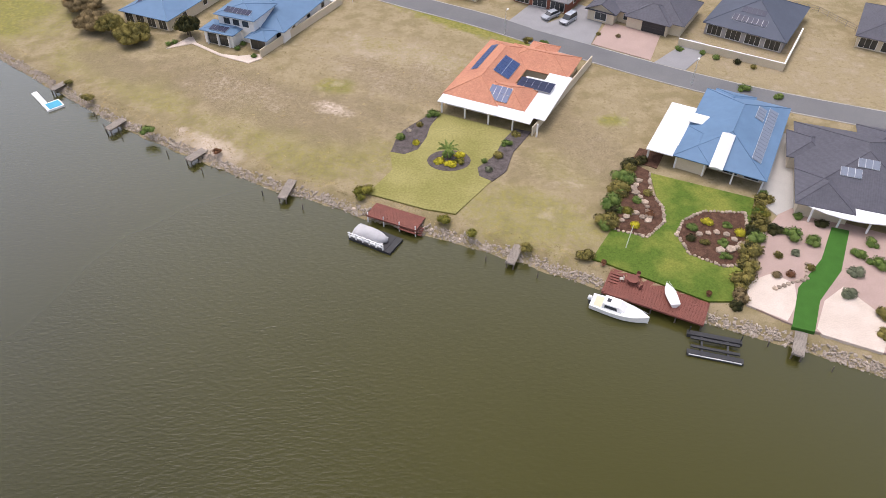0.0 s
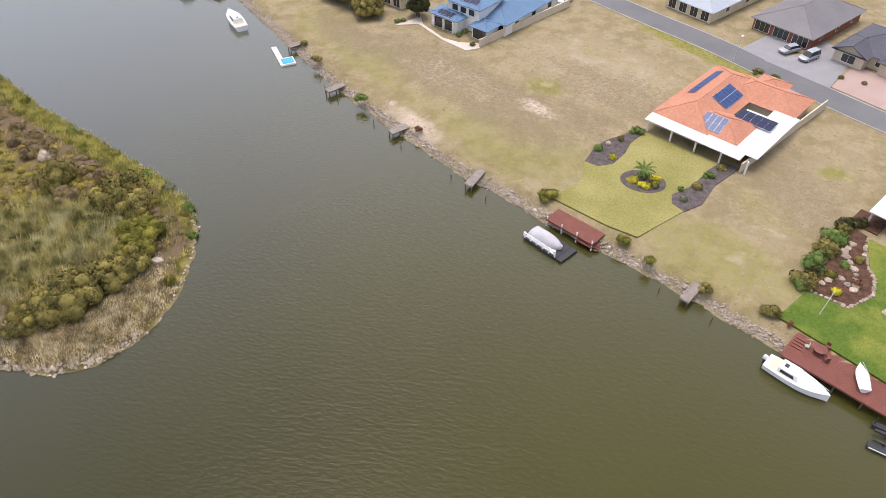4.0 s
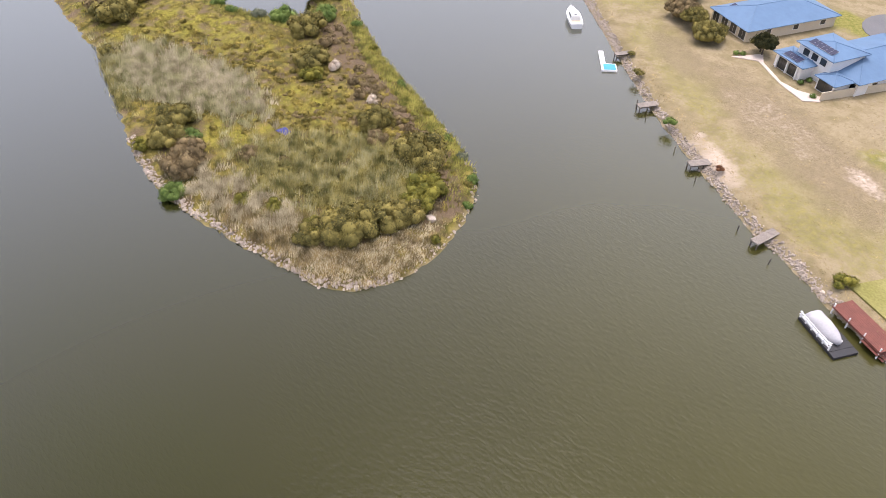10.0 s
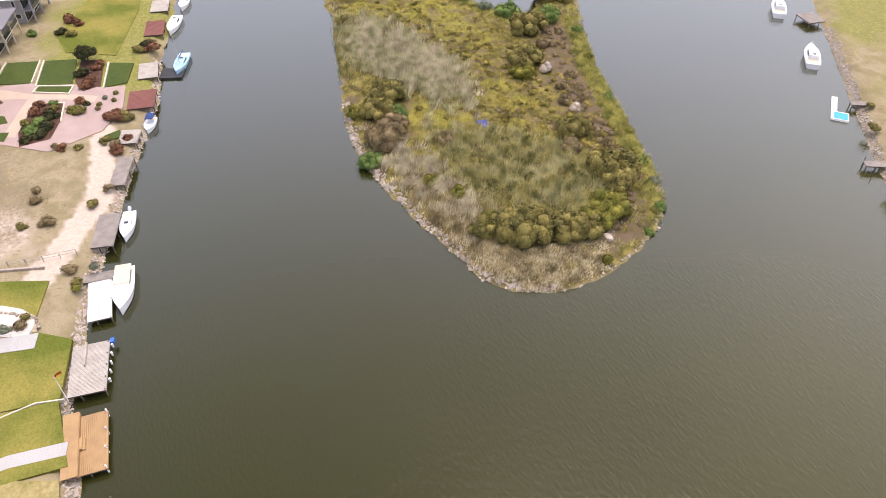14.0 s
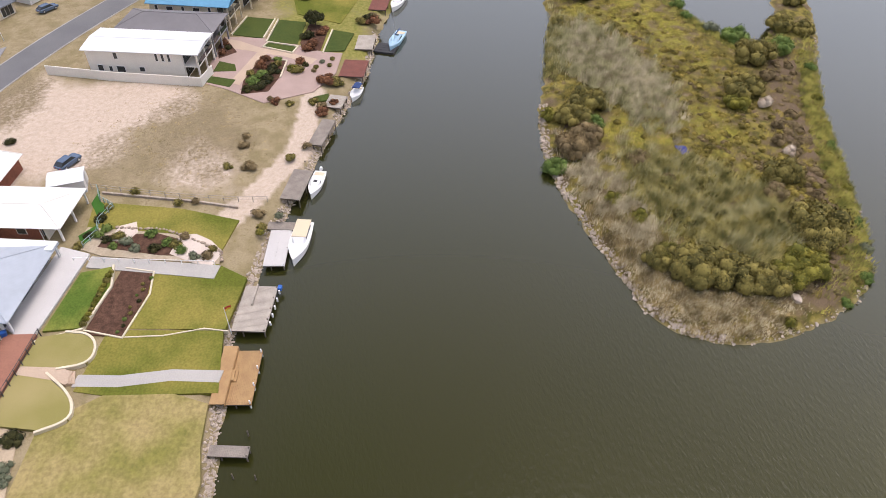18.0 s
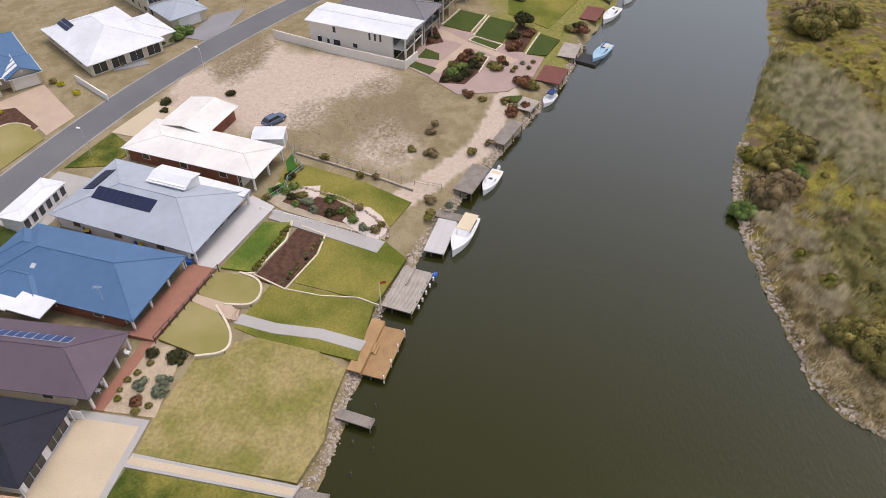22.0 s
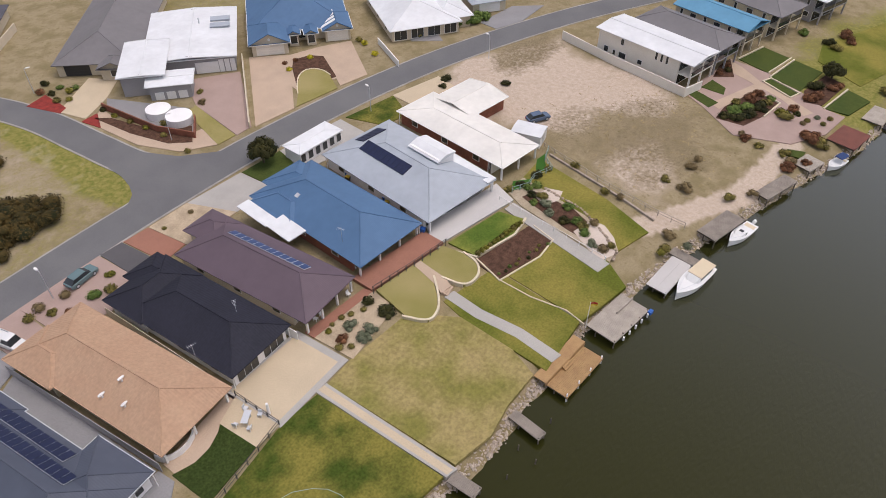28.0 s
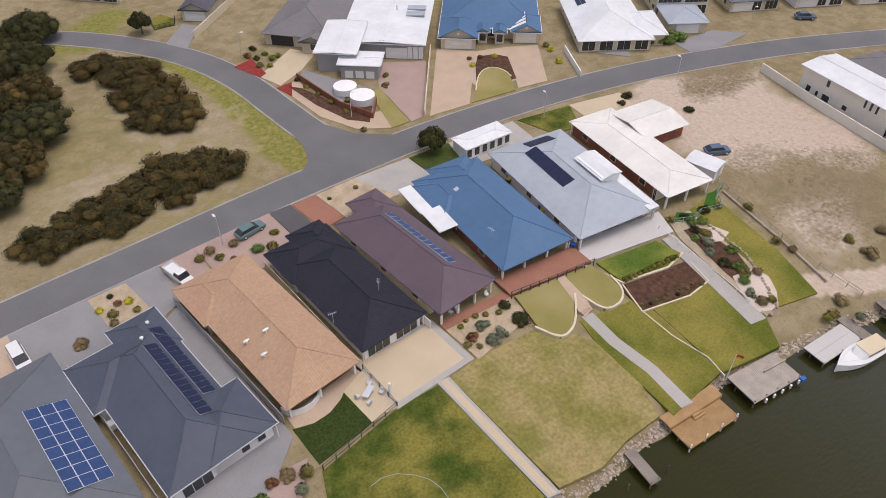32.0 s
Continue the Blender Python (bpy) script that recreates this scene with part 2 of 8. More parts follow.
def thing(name, label, category, m, group="", kind=""):
    ob = new(name)
    ob.matrix_basis = m
    return tagged(ob, label, category, group, kind)


def solo(name, shape, mat, label, category, group="", kind="", smooth=False, m=None):
    ob = new(name, shape.mesh(name, M[mat] if isinstance(mat, str) else mat, smooth) if isinstance(shape, Shape) else shape)
    if m:
        ob.matrix_basis = m
    return tagged(ob, label, category, group, kind)


LAND = 1.6


# ---- the lie of the land ----
SHORE_WEST = [(-420, 60), (-182, 14.3), (-164, 10.6), (-147, 5.4), (-131, 2.6), (-120, -1.2), (-110, -4.8), (-99, -8.3), (-92, -10.6), (-84, -13.2),
              (-74, -15.6), (-63, -17.8), (-54, -17.6), (-49, -18), (-43, -17.6), (-36, -19), (-20, -22), (40, -30), (420, -70)]
SHORE_EAST = [(-420, 380), (-160, 186), (-100, 141), (-89, 132.6), (-72, 119.5), (-61.5, 111.3), (-50.5, 104), (-40, 97.8), (-28, 90.5), (-20, 87.4),
              (-12.5, 83.4), (-3.7, 79.9), (5.5, 76), (17, 70.3), (34.6, 61.8), (44.3, 57.8), (53.7, 53.1), (75, 43), (420, -90)]
ISLAND = [(-172, 46), (-151, 43.9), (-128.5, 38), (-115, 33.7), (-107.5, 31.8), (-96, 30.6), (-88, 31.4), (-77.5, 33.2), (-68.9, 35), (-62.6, 36.2), (-58.2, 39.5),
          (-55.6, 45.5), (-55.9, 51.8), (-57.5, 58.3), (-61.2, 66), (-66.2, 70.5), (-72.8, 73.8), (-82.4, 77.2), (-93.5, 81), (-106, 85), (-123.8, 93),
          (-134, 98.5), (-148.7, 105), (-162, 107), (-205, 118), (-260, 120), (-260, 60)]
LAGOON = [(-185, 78), (-162, 76.5), (-150, 75), (-131.3, 82), (-136, 88), (-146, 95), (-155, 98), (-185, 98)]


def inside(px, py, ring):
    hit = np.zeros(px.shape, bool)
    for (ax, ay), (bx, by) in zip(ring, ring[1:] + ring[:1]):
        cross = (ay > py) != (by > py)
        with np.errstate(divide="ignore", invalid="ignore"):
            hit ^= cross & (px < (bx - ax) * (py - ay) / (by - ay if by != ay else 1e-9) + ax)
    return hit


def distance(px, py, line):
    best = np.full(px.shape, 1e9)
    for (ax, ay), (bx, by) in zip(line, line[1:]):
        dx, dy = bx - ax, by - ay
        t = np.clip(((px - ax) * dx + (py - ay) * dy) / (dx * dx + dy * dy), 0, 1)
        best = np.minimum(best, np.hypot(px - ax - t * dx, py - ay - t * dy))
    return best


def ripple(px, py, size, seed=0):
    """Soft uneven values round zero, about size metres across."""
    rng = np.random.default_rng(seed)
    out = np.zeros(px.shape)
    for k in range(7):
        a, ph, s = rng.uniform(0, 2 * math.pi), rng.uniform(0, 6.28), size * rng.uniform(0.6, 1.7)
        out += np.sin((px * math.cos(a) + py * math.sin(a)) * 6.28 / s + ph + 1.3 * np.sin((px * math.sin(a) - py * math.cos(a)) * 4.1 / s))
    return out / 4


WEST_LAND = SHORE_WEST + [(420, -3000), (-3000, -3000), (-3000, 60)]
EAST_LAND = SHORE_EAST + [(3000, -90), (3000, 3000), (-3000, 3000), (-3000, 380)]


def land(px, py):
    """Signed metres inland from the nearest water's edge, for the three pieces of land and the lagoon."""
    w = np.where(inside(px, py, WEST_LAND), 1, -1) * distance(px, py, SHORE_WEST)
    e = np.where(inside(px, py, EAST_LAND), 1, -1) * distance(px, py, SHORE_EAST)
    i = np.where(inside(px, py, ISLAND), 1, -1) * distance(px, py, ISLAND + ISLAND[:1])
    g = np.where(inside(px, py, LAGOON), 1, -1) * distance(px, py, LAGOON + LAGOON[:1])
    return w, e, np.minimum(i, -g)


def ground_height(px, py):
    w, e, i = land(px, py)
    main = np.maximum(w, e) + 0.35 * ripple(px, py, 5, 3)
    isle = i + 0.5 * ripple(px, py, 4, 5)
    high = np.clip(main / 2.4, 0, 1) * 1.35 + np.clip((main - 2.4) / 6, 0, 1) * (LAND - 1.37) + np.minimum(main, 0) * 0.3
    low = np.clip(isle / 2.0, 0, 1) * 0.75 + np.clip((isle - 2) / 6, 0, 1) * 0.25 + np.minimum(isle, 0) * 0.3
    return np.maximum(np.maximum(high, low), -2.5), main, isle


def patch(px, py, x, y, rx, ry, turn=0.0, soft=0.7):
    """1 inside an uneven oval, fading at its rim."""
    c, s = math.cos(radians(turn)), math.sin(radians(turn))
    u, v = ((px - x) * c + (py - y) * s) / rx, ((py - y) * c - (px - x) * s) / ry
    return np.clip((1 + soft / 2 - np.hypot(u, v) - 0.22 * ripple(px, py, min(rx, ry), 11)) / soft, 0, 1)


def band(px, py, line, half, soft=1.0):
    return np.clip((half - distance(px, py, line) + 0.5 * ripple(px, py, 3, 8)) / soft + 0.5, 0, 1)


def build_ground():
    def steps(lo, hi, step):
        inner = list(np.arange(lo, hi + 0.01, step))
        return np.array([lo - 2800, lo - 900, lo - 300, lo - 90, lo - 30, lo - 8] + inner + [hi + 8, hi + 30, hi + 90, hi + 300, hi + 900, hi + 2800])

    xs, ys = steps(-225, 95, 0.8), steps(-190, 190, 0.8)
    gx, gy = np.meshgrid(xs, ys)
    z, main, isle = ground_height(gx, gy)
    rough = 0.03 * ripple(gx, gy, 2.5, 21) + 0.05 * ripple(gx, gy, 9, 22)
    z = z + np.where(main > 3, -0.06 + 0.4 * rough, 0) + np.where(isle > 1.5, rough * 2, 0)
    ny, nx = gx.shape
    co = np.stack([gx, gy, z], -1).reshape(-1, 3)
    idx = np.arange(nx * ny).reshape(ny, nx)
    quads = np.stack([idx[:-1, :-1], idx[:-1, 1:], idx[1:, 1:], idx[1:, :-1]], -1).reshape(-1, 4)
    me = bpy.data.meshes.new("ground")
    me.vertices.add(len(co))
    me.vertices.foreach_set("co", co.ravel())
    me.loops.add(quads.size)
    me.loops.foreach_set("vertex_index", quads.ravel())
    me.polygons.add(len(quads))
    me.polygons.foreach_set("loop_start", np.arange(0, quads.size, 4))
    me.polygons.foreach_set("use_smooth", np.ones(len(quads), bool))
    me.update(calc_edges=True)
    # cover: how green, how bare and sandy, how dark and weedy the ground is
    green, bare, weed = (np.zeros(gx.shape) for _ in range(3))
    for args in GREEN:
        green = np.maximum(green, args[5] * patch(gx, gy, *args[:5]))
    for args in BARE:
        bare = np.maximum(bare, args[5] * patch(gx, gy, *args[:5]))
    for args in WEED:
        weed = np.maximum(weed, args[5] * patch(gx, gy, *args[:5]))
    bare = np.maximum(bare, 0.9 * band(gx, gy, TRACK, 2.0))
    green = np.maximum(green, 0.95 * band(gx, gy, VERGE, 1.5, 1.6))
    on_isle = np.clip((isle + 0.2) / 0.5, 0, 1)
    for args in MOSS:
        green = np.maximum(green, args[5] * on_isle * patch(gx, gy, *args[:5]))
    weed = np.maximum(weed, on_isle * np.clip(0.15 + 0.5 * ripple(gx, gy, 7, 33), 0, 0.55))
    weed = np.maximum(weed, 0.95 * band(gx, gy, RIDGE, 3.2, 2.5))
    cover = np.stack([green, bare, weed, on_isle], -1).reshape(-1)
    me.color_attributes.new("cover", "FLOAT_COLOR", "POINT").data.foreach_set("color", cover.astype(np.float32))
    m = bpy.data.materials.new("ground_cover")
    m.use_nodes = True
    n, l = m.node_tree.nodes, m.node_tree.links
    p = n["Principled BSDF"]
    p.inputs["Roughness"].default_value = 0.97
    p.inputs["Specular IOR Level"].default_value = 0.2
    geo, att, sep = n.new("ShaderNodeNewGeometry"), n.new("ShaderNodeAttribute"), n.new("ShaderNodeSeparateColor")
    att.attribute_name = "cover"
    l.new(att.outputs["Color"], sep.inputs[0])

    def grain(size, detail=6):
        t = n.new("ShaderNodeTexNoise")
        t.inputs["Scale"].default_value, t.inputs["Detail"].default_value = size, detail
        l.new(geo.outputs["Position"], t.inputs["Vector"])
        return t.outputs["Fac"]

    def span(value, lo, hi, a=0.0, b=1.0):
        r = n.new("ShaderNodeMapRange")
        for k, x in enumerate((lo, hi, a, b)):
            r.inputs[k + 1].default_value = x
        l.new(value, r.inputs[0])
        return r.outputs[0]

    def mix(fac, a, b):
        k = n.new("ShaderNodeMix")
        k.data_type = "RGBA"
        l.new(fac, k.inputs[0])
        for slot, c in ((6, a), (7, b)):
            if isinstance(c, tuple):
                k.inputs[slot].default_value = (*c, 1)
            else:
                l.new(c, k.inputs[slot])
        return k.outputs[2]

    def joined(a, b):
        """A mask broken up by a noise: a plus b less a half."""
        s = n.new("ShaderNodeMath")
        s.operation = "MULTIPLY_ADD"
        l.new(b, s.inputs[0])
        s.inputs[1].default_value = 0.9
        l.new(a, s.inputs[2])
        return span(s.outputs[0], 0.6, 1.1)

    mid, small, tiny = grain(0.35), grain(1.6), grain(7.0)
    base = mix(span(mid, 0.4, 0.62), (0.305, 0.247, 0.15), (0.225, 0.182, 0.095))
    base = mix(span(small, 0.57, 0.74), base, (0.2, 0.165, 0.075))
    base = mix(joined(sep.outputs[0], small), base, mix(span(small, 0.35, 0.65), (0.155, 0.165, 0.032), (0.265, 0.232, 0.072)))
    clump = grain(0.75)
    rough_grass = mix(span(clump, 0.42, 0.6), (0.085, 0.076, 0.016), (0.22, 0.178, 0.043))
    rough_grass = mix(span(mid, 0.54, 0.66), rough_grass, mix(span(tiny, 0.3, 0.7), (0.1, 0.07, 0.035), (0.2, 0.15, 0.08)))
    moss = mix(span(small, 0.35, 0.65), (0.135, 0.125, 0.017), (0.29, 0.25, 0.045))
    rough_grass = mix(joined(sep.outputs[0], clump), rough_grass, moss)
    base = mix(att.outputs["Alpha"], base, rough_grass)
    base = mix(joined(sep.outputs[1], mid), base, mix(span(small, 0.3, 0.7), (0.54, 0.445, 0.36), (0.45, 0.36, 0.275)))
    base = mix(joined(sep.outputs[2], small), base, mix(att.outputs["Alpha"], mix(span(tiny, 0.35, 0.65), (0.16, 0.125, 0.07), (0.27, 0.215, 0.135)), mix(span(tiny, 0.35, 0.65), (0.09, 0.062, 0.038), (0.185, 0.135, 0.083))))
    hsv = n.new("ShaderNodeHueSaturation")
    l.new(base, hsv.inputs["Color"])
    l.new(span(tiny, 0.3, 0.7, 0.86, 1.14), hsv.inputs["Value"])
    l.new(hsv.outputs["Color"], p.inputs["Base Color"])
    relief = n.new("ShaderNodeBump")
    relief.inputs["Strength"].default_value, relief.inputs["Distance"].default_value = 0.3, 0.06
    l.new(tiny, relief.inputs["Height"])
    l.new(relief.outputs["Normal"], p.inputs["Normal"])
    me.materials.append(m)
    return tagged(new("ground", me), "dry grass and sandy soil of the banks and island", "ground", kind="structure")


# ovals of x, y, half-lengths, turn, strength
GREEN = [(-56, 119, 15, 5, -34, 0.36), (-40, 106, 9, 4, -30, 0.28), (-24, 100, 17, 7, -28, 0.38), (-34, 113, 8, 4, -30, 0.33), (-70, 130, 12, 6, -38, 0.36), (-14, 98, 9, 7, -25, 0.34), (12, 82, 13, 7, -25, 0.41), (20, 94, 8, 5, -25, 0.30), (2, 128, 10, 5, -25, 0.26), (-10, 134, 14, 5, -30, 0.23), (-100, 155, 22, 10, -40, 0.59),
         (-45, 168, 10, 5, 0, 0.8), (5, 146, 18, 3, -35, 0.8), (30, 108, 3, 2, 0, 0.6), (-20, 120, 4, 3, 0, 0.6),
         (-47, -93, 4, 10, 10, 0.85), (-47, -112, 3.4, 22, 0, 0.85), (-150, -6, 18, 9, 15, 0.9), (-170, 0, 18, 12, 15, 0.85), (-105, -135, 10, 25, 40, 0.3), (-35, -160, 12, 6, 40, 0.8), (-24, -106, 22, 26, 10, 0.3)]
MOSS = [(-101, 47.5, 9, 5.5, 30, 0.8), (-146, 64, 16, 7, 15, 0.62), (-104, 62, 9, 5, 25, 0.6), (-132, 67, 13, 6, 15, 0.5), (-88, 62, 9, 4, 30, 0.5), (-150, 52, 12, 4, 10, 0.45), (-72, 58, 6, 4, 40, 0.4)]
BARE = [(-40, 101, 8, 2.5, -32, 0.5), (-20, 112, 5, 2, -25, 0.6), (-10, 128, 20, 12, -30, 0.25), (-38, 118, 12, 5, -30, 0.35), (25, 100, 5, 26, -28, 0.15), (-70, 112, 8, 3, -35, 0.5),
        (-116, -52, 16, 11, 20, 1.0), (-108, -62, 12, 8, 20, 0.9), (-100, -26, 8, 6, 30, 0.6), (-122, -38, 8, 8, 0, 0.9),
        (-22, -98, 22, 12, 10, 0.25), (-36, -112, 9, 18, 10, 0.25), (70, 130, 26, 16, -25, 0.2), (-60, 103, 8, 2, -35, 0.5)]
WEED = [(-36, 117, 24, 8, -30, 0.5), (-8, 122, 16, 7, -28, 0.45), (24, 100, 7, 17, 30, 0.45), (-64, 128, 13, 5, -35, 0.5), (-14, 112, 10, 5, -28, 0.45), (-110, -28, 14, 9, 15, 0.5), (-104, -38, 10, 8, 10, 0.42), (-125, -62, 10, 5, 0, 0.6), (-24, 108, 14, 6, -28, 0.5), (-45, 124, 16, 5, -25, 0.45), (10, 95, 9, 5, -25, 0.35)]
RIDGE = [(-63, 60), (-74, 69), (-88, 72), (-105, 77.5), (-124, 85.5)]
VERGE = [(-37, -152), (-42.5, -138), (-45.4, -124), (-46.6, -114.5), (-47.8, -105.6), (-48.0, -97), (-47.2, -92.5), (-45.4, -90.2)]
TRACK = [(-81, -24), (-92, -16.5), (-103, -10.5), (-115, -8.5), (-122, -8)]
ground = build_ground()


def build_water():
    m = bpy.data.materials.new("canal_water")
    m.use_nodes = True
    n, l = m.node_tree.nodes, m.node_tree.links
    n.remove(n["Principled BSDF"])
    p, gloss, blend = n.new("ShaderNodeBsdfDiffuse"), n.new("ShaderNodeBsdfGlossy"), n.new("ShaderNodeMixShader")
    gloss.inputs["Roughness"].default_value = 0.11
    facing, steep, amount = n.new("ShaderNodeLayerWeight"), n.new("ShaderNodeMath"), n.new("ShaderNodeMath")
    facing.inputs["Blend"].default_value = 0.5
    steep.operation, amount.operation = "POWER", "MULTIPLY_ADD"
    steep.inputs[1].default_value, amount.inputs[1].default_value, amount.inputs[2].default_value = 2.7, 1.48, 0.004
    l.new(facing.outputs["Facing"], steep.inputs[0])
    l.new(steep.outputs[0], amount.inputs[0])
    l.new(amount.outputs[0], blend.inputs[0])
    l.new(p.outputs[0], blend.inputs[1])
    l.new(gloss.outputs[0], blend.inputs[2])
    l.new(blend.outputs[0], n["Material Output"].inputs["Surface"])
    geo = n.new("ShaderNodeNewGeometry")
    blotch, fac = n.new("ShaderNodeTexNoise"), n.new("ShaderNodeMix")
    blotch.inputs["Scale"].default_value, blotch.inputs["Detail"].default_value = 0.035, 5
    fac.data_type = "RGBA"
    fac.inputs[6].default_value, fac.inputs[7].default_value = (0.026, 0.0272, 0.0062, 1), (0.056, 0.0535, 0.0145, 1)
    l.new(geo.outputs["Position"], blotch.inputs["Vector"])
    # brightness painted into the diffuse colour: eastern reach paler and browner than western channel
    lie, drift, painted_tone = n.new("ShaderNodeVectorMath"), n.new("ShaderNodeMath"), n.new("ShaderNodeMapRange")
    lie.operation, drift.operation, painted_tone.interpolation_type = "DOT_PRODUCT", "MULTIPLY_ADD", "SMOOTHSTEP"
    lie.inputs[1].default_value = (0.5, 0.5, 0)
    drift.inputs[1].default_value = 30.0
    painted_tone.inputs[1].default_value, painted_tone.inputs[2].default_value = -4.0, 52.0
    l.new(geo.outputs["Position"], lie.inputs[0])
    l.new(blotch.outputs["Fac"], drift.inputs[0])
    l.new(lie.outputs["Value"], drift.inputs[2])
    l.new(drift.outputs[0], painted_tone.inputs[0])
    l.new(painted_tone.outputs[0], fac.inputs[0])
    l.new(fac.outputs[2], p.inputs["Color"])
    turn = n.new("ShaderNodeMapping")
    turn.inputs["Rotation"].default_value, turn.inputs["Scale"].default_value = (0, 0, radians(-35)), (0.6, 1.5, 1)
    l.new(geo.outputs["Position"], turn.inputs["Vector"])
    waves = n.new("ShaderNodeTexNoise")
    waves.inputs["Scale"].default_value, waves.inputs["Detail"].default_value, waves.inputs["Distortion"].default_value = 1.7, 3, 0.4
    l.new(turn.outputs["Vector"], waves.inputs["Vector"])
    relief = n.new("ShaderNodeBump")
    relief.inputs["Strength"].default_value, relief.inputs["Distance"].default_value = 0.5, 0.1
    l.new(waves.outputs["Fac"], relief.inputs["Height"])
    l.new(relief.outputs["Normal"], gloss.inputs["Normal"])
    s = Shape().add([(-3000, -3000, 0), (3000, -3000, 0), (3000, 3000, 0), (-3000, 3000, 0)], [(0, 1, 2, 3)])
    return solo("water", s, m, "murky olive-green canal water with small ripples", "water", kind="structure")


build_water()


# ---- roads, paving and lawns ----
def ribbon(line, half, z0, z1):
    """A strip of even width along a line, as one slab."""
    pts = [Vector(p) for p in line]
    fine = []
    for i in range(len(pts) - 1):
        a, b, c, d = pts[max(i - 1, 0)], pts[i], pts[i + 1], pts[min(i + 2, len(pts) - 1)]
        for k in range(6):
            t = k / 6
            fine.append(0.5 * (2 * b + (c - a) * t + (2 * a - 5 * b + 4 * c - d) * t * t + (3 * b - a - 3 * c + d) * t ** 3))
    fine.append(pts[-1])
    left, right = [], []
    for i, p in enumerate(fine):
        d = (fine[min(i + 1, len(fine) - 1)] - fine[max(i - 1, 0)]).normalized()
        left.append(p + Vector((-d.y, d.x)) * half)
        right.append(p - Vector((-d.y, d.x)) * half)
    s, k = Shape(), len(fine)
    c = [(p.x, p.y, z) for z in (z0, z1) for row in (left, right) for p in row]
    f = []
    for i in range(k - 1):
        f += [(2 * k + i + 1, 2 * k + i, 3 * k + i, 3 * k + i + 1), (i, 2 * k + i, 2 * k + i + 1, i + 1), (k + i + 1, 3 * k + i + 1, 3 * k + i, k + i)]
    return s.add(c, f)


def slab(name, outline, mat, label, top=0.05, kind="structure", category=""):
    return solo(name, Shape().prism(outline, LAND - 0.5, LAND + top), mat, label, category or name.replace("_", " "), kind=kind)


ROAD_WEST = [(90, -78), (40, -80.5), (2, -82), (-16, -82.5), (-35, -83.2), (-50, -83.2), (-70, -82.3), (-95, -78.9), (-117, -73.6), (-142, -64.6), (-162, -55), (-185, -42), (-230, -15)]
ROAD_SIDE = [(-57, -84), (-53.2, -94), (-52.2, -106), (-51.3, -120), (-47.8, -134), (-41, -147), (-29.5, -161), (-5, -182)]
ROAD_EAST = [(-36, 172), (-22, 166.5), (-5, 156.2), (8, 148.4), (20, 140), (31, 132.4), (41, 125.9), (50.5, 120.4), (60, 115.6), (79, 107.8), (120, 92)]
for k, (line, half, z) in enumerate(((ROAD_WEST, 3.2, 0.02), (ROAD_SIDE, 3.0, 0.012), (ROAD_EAST, 3.1, 0.02))):
    solo("road", ribbon(line, half, LAND - 0.4, LAND + z), "asphalt", "grey asphalt residential street", "road", kind="structure")
    solo("kerb", ribbon(line, half + 0.35, LAND - 0.4, LAND + z - 0.008), "kerb", "pale concrete kerb edging along the street", "kerb", kind="structure")
s = Shape().prism([(-36 + 9 * math.cos(a), 172 + 9 * math.sin(a)) for a in np.linspace(0, 6.28, 24, False)], LAND - 0.4, LAND + 0.016)
solo("road", s, "asphalt", "round asphalt turning end of the street", "road", kind="structure")
s = Shape().prism([(-43, -86), (-45.6, -86.6), (-47.4, -88), (-48.6, -90.4), (-49.4, -93.4), (-49.6, -97), (-55.5, -97), (-58.5, -90.5), (-64, -85.6)], LAND - 0.4, LAND + 0.016)
solo("road", s, "asphalt", "splayed asphalt street corner", "road", kind="structure")

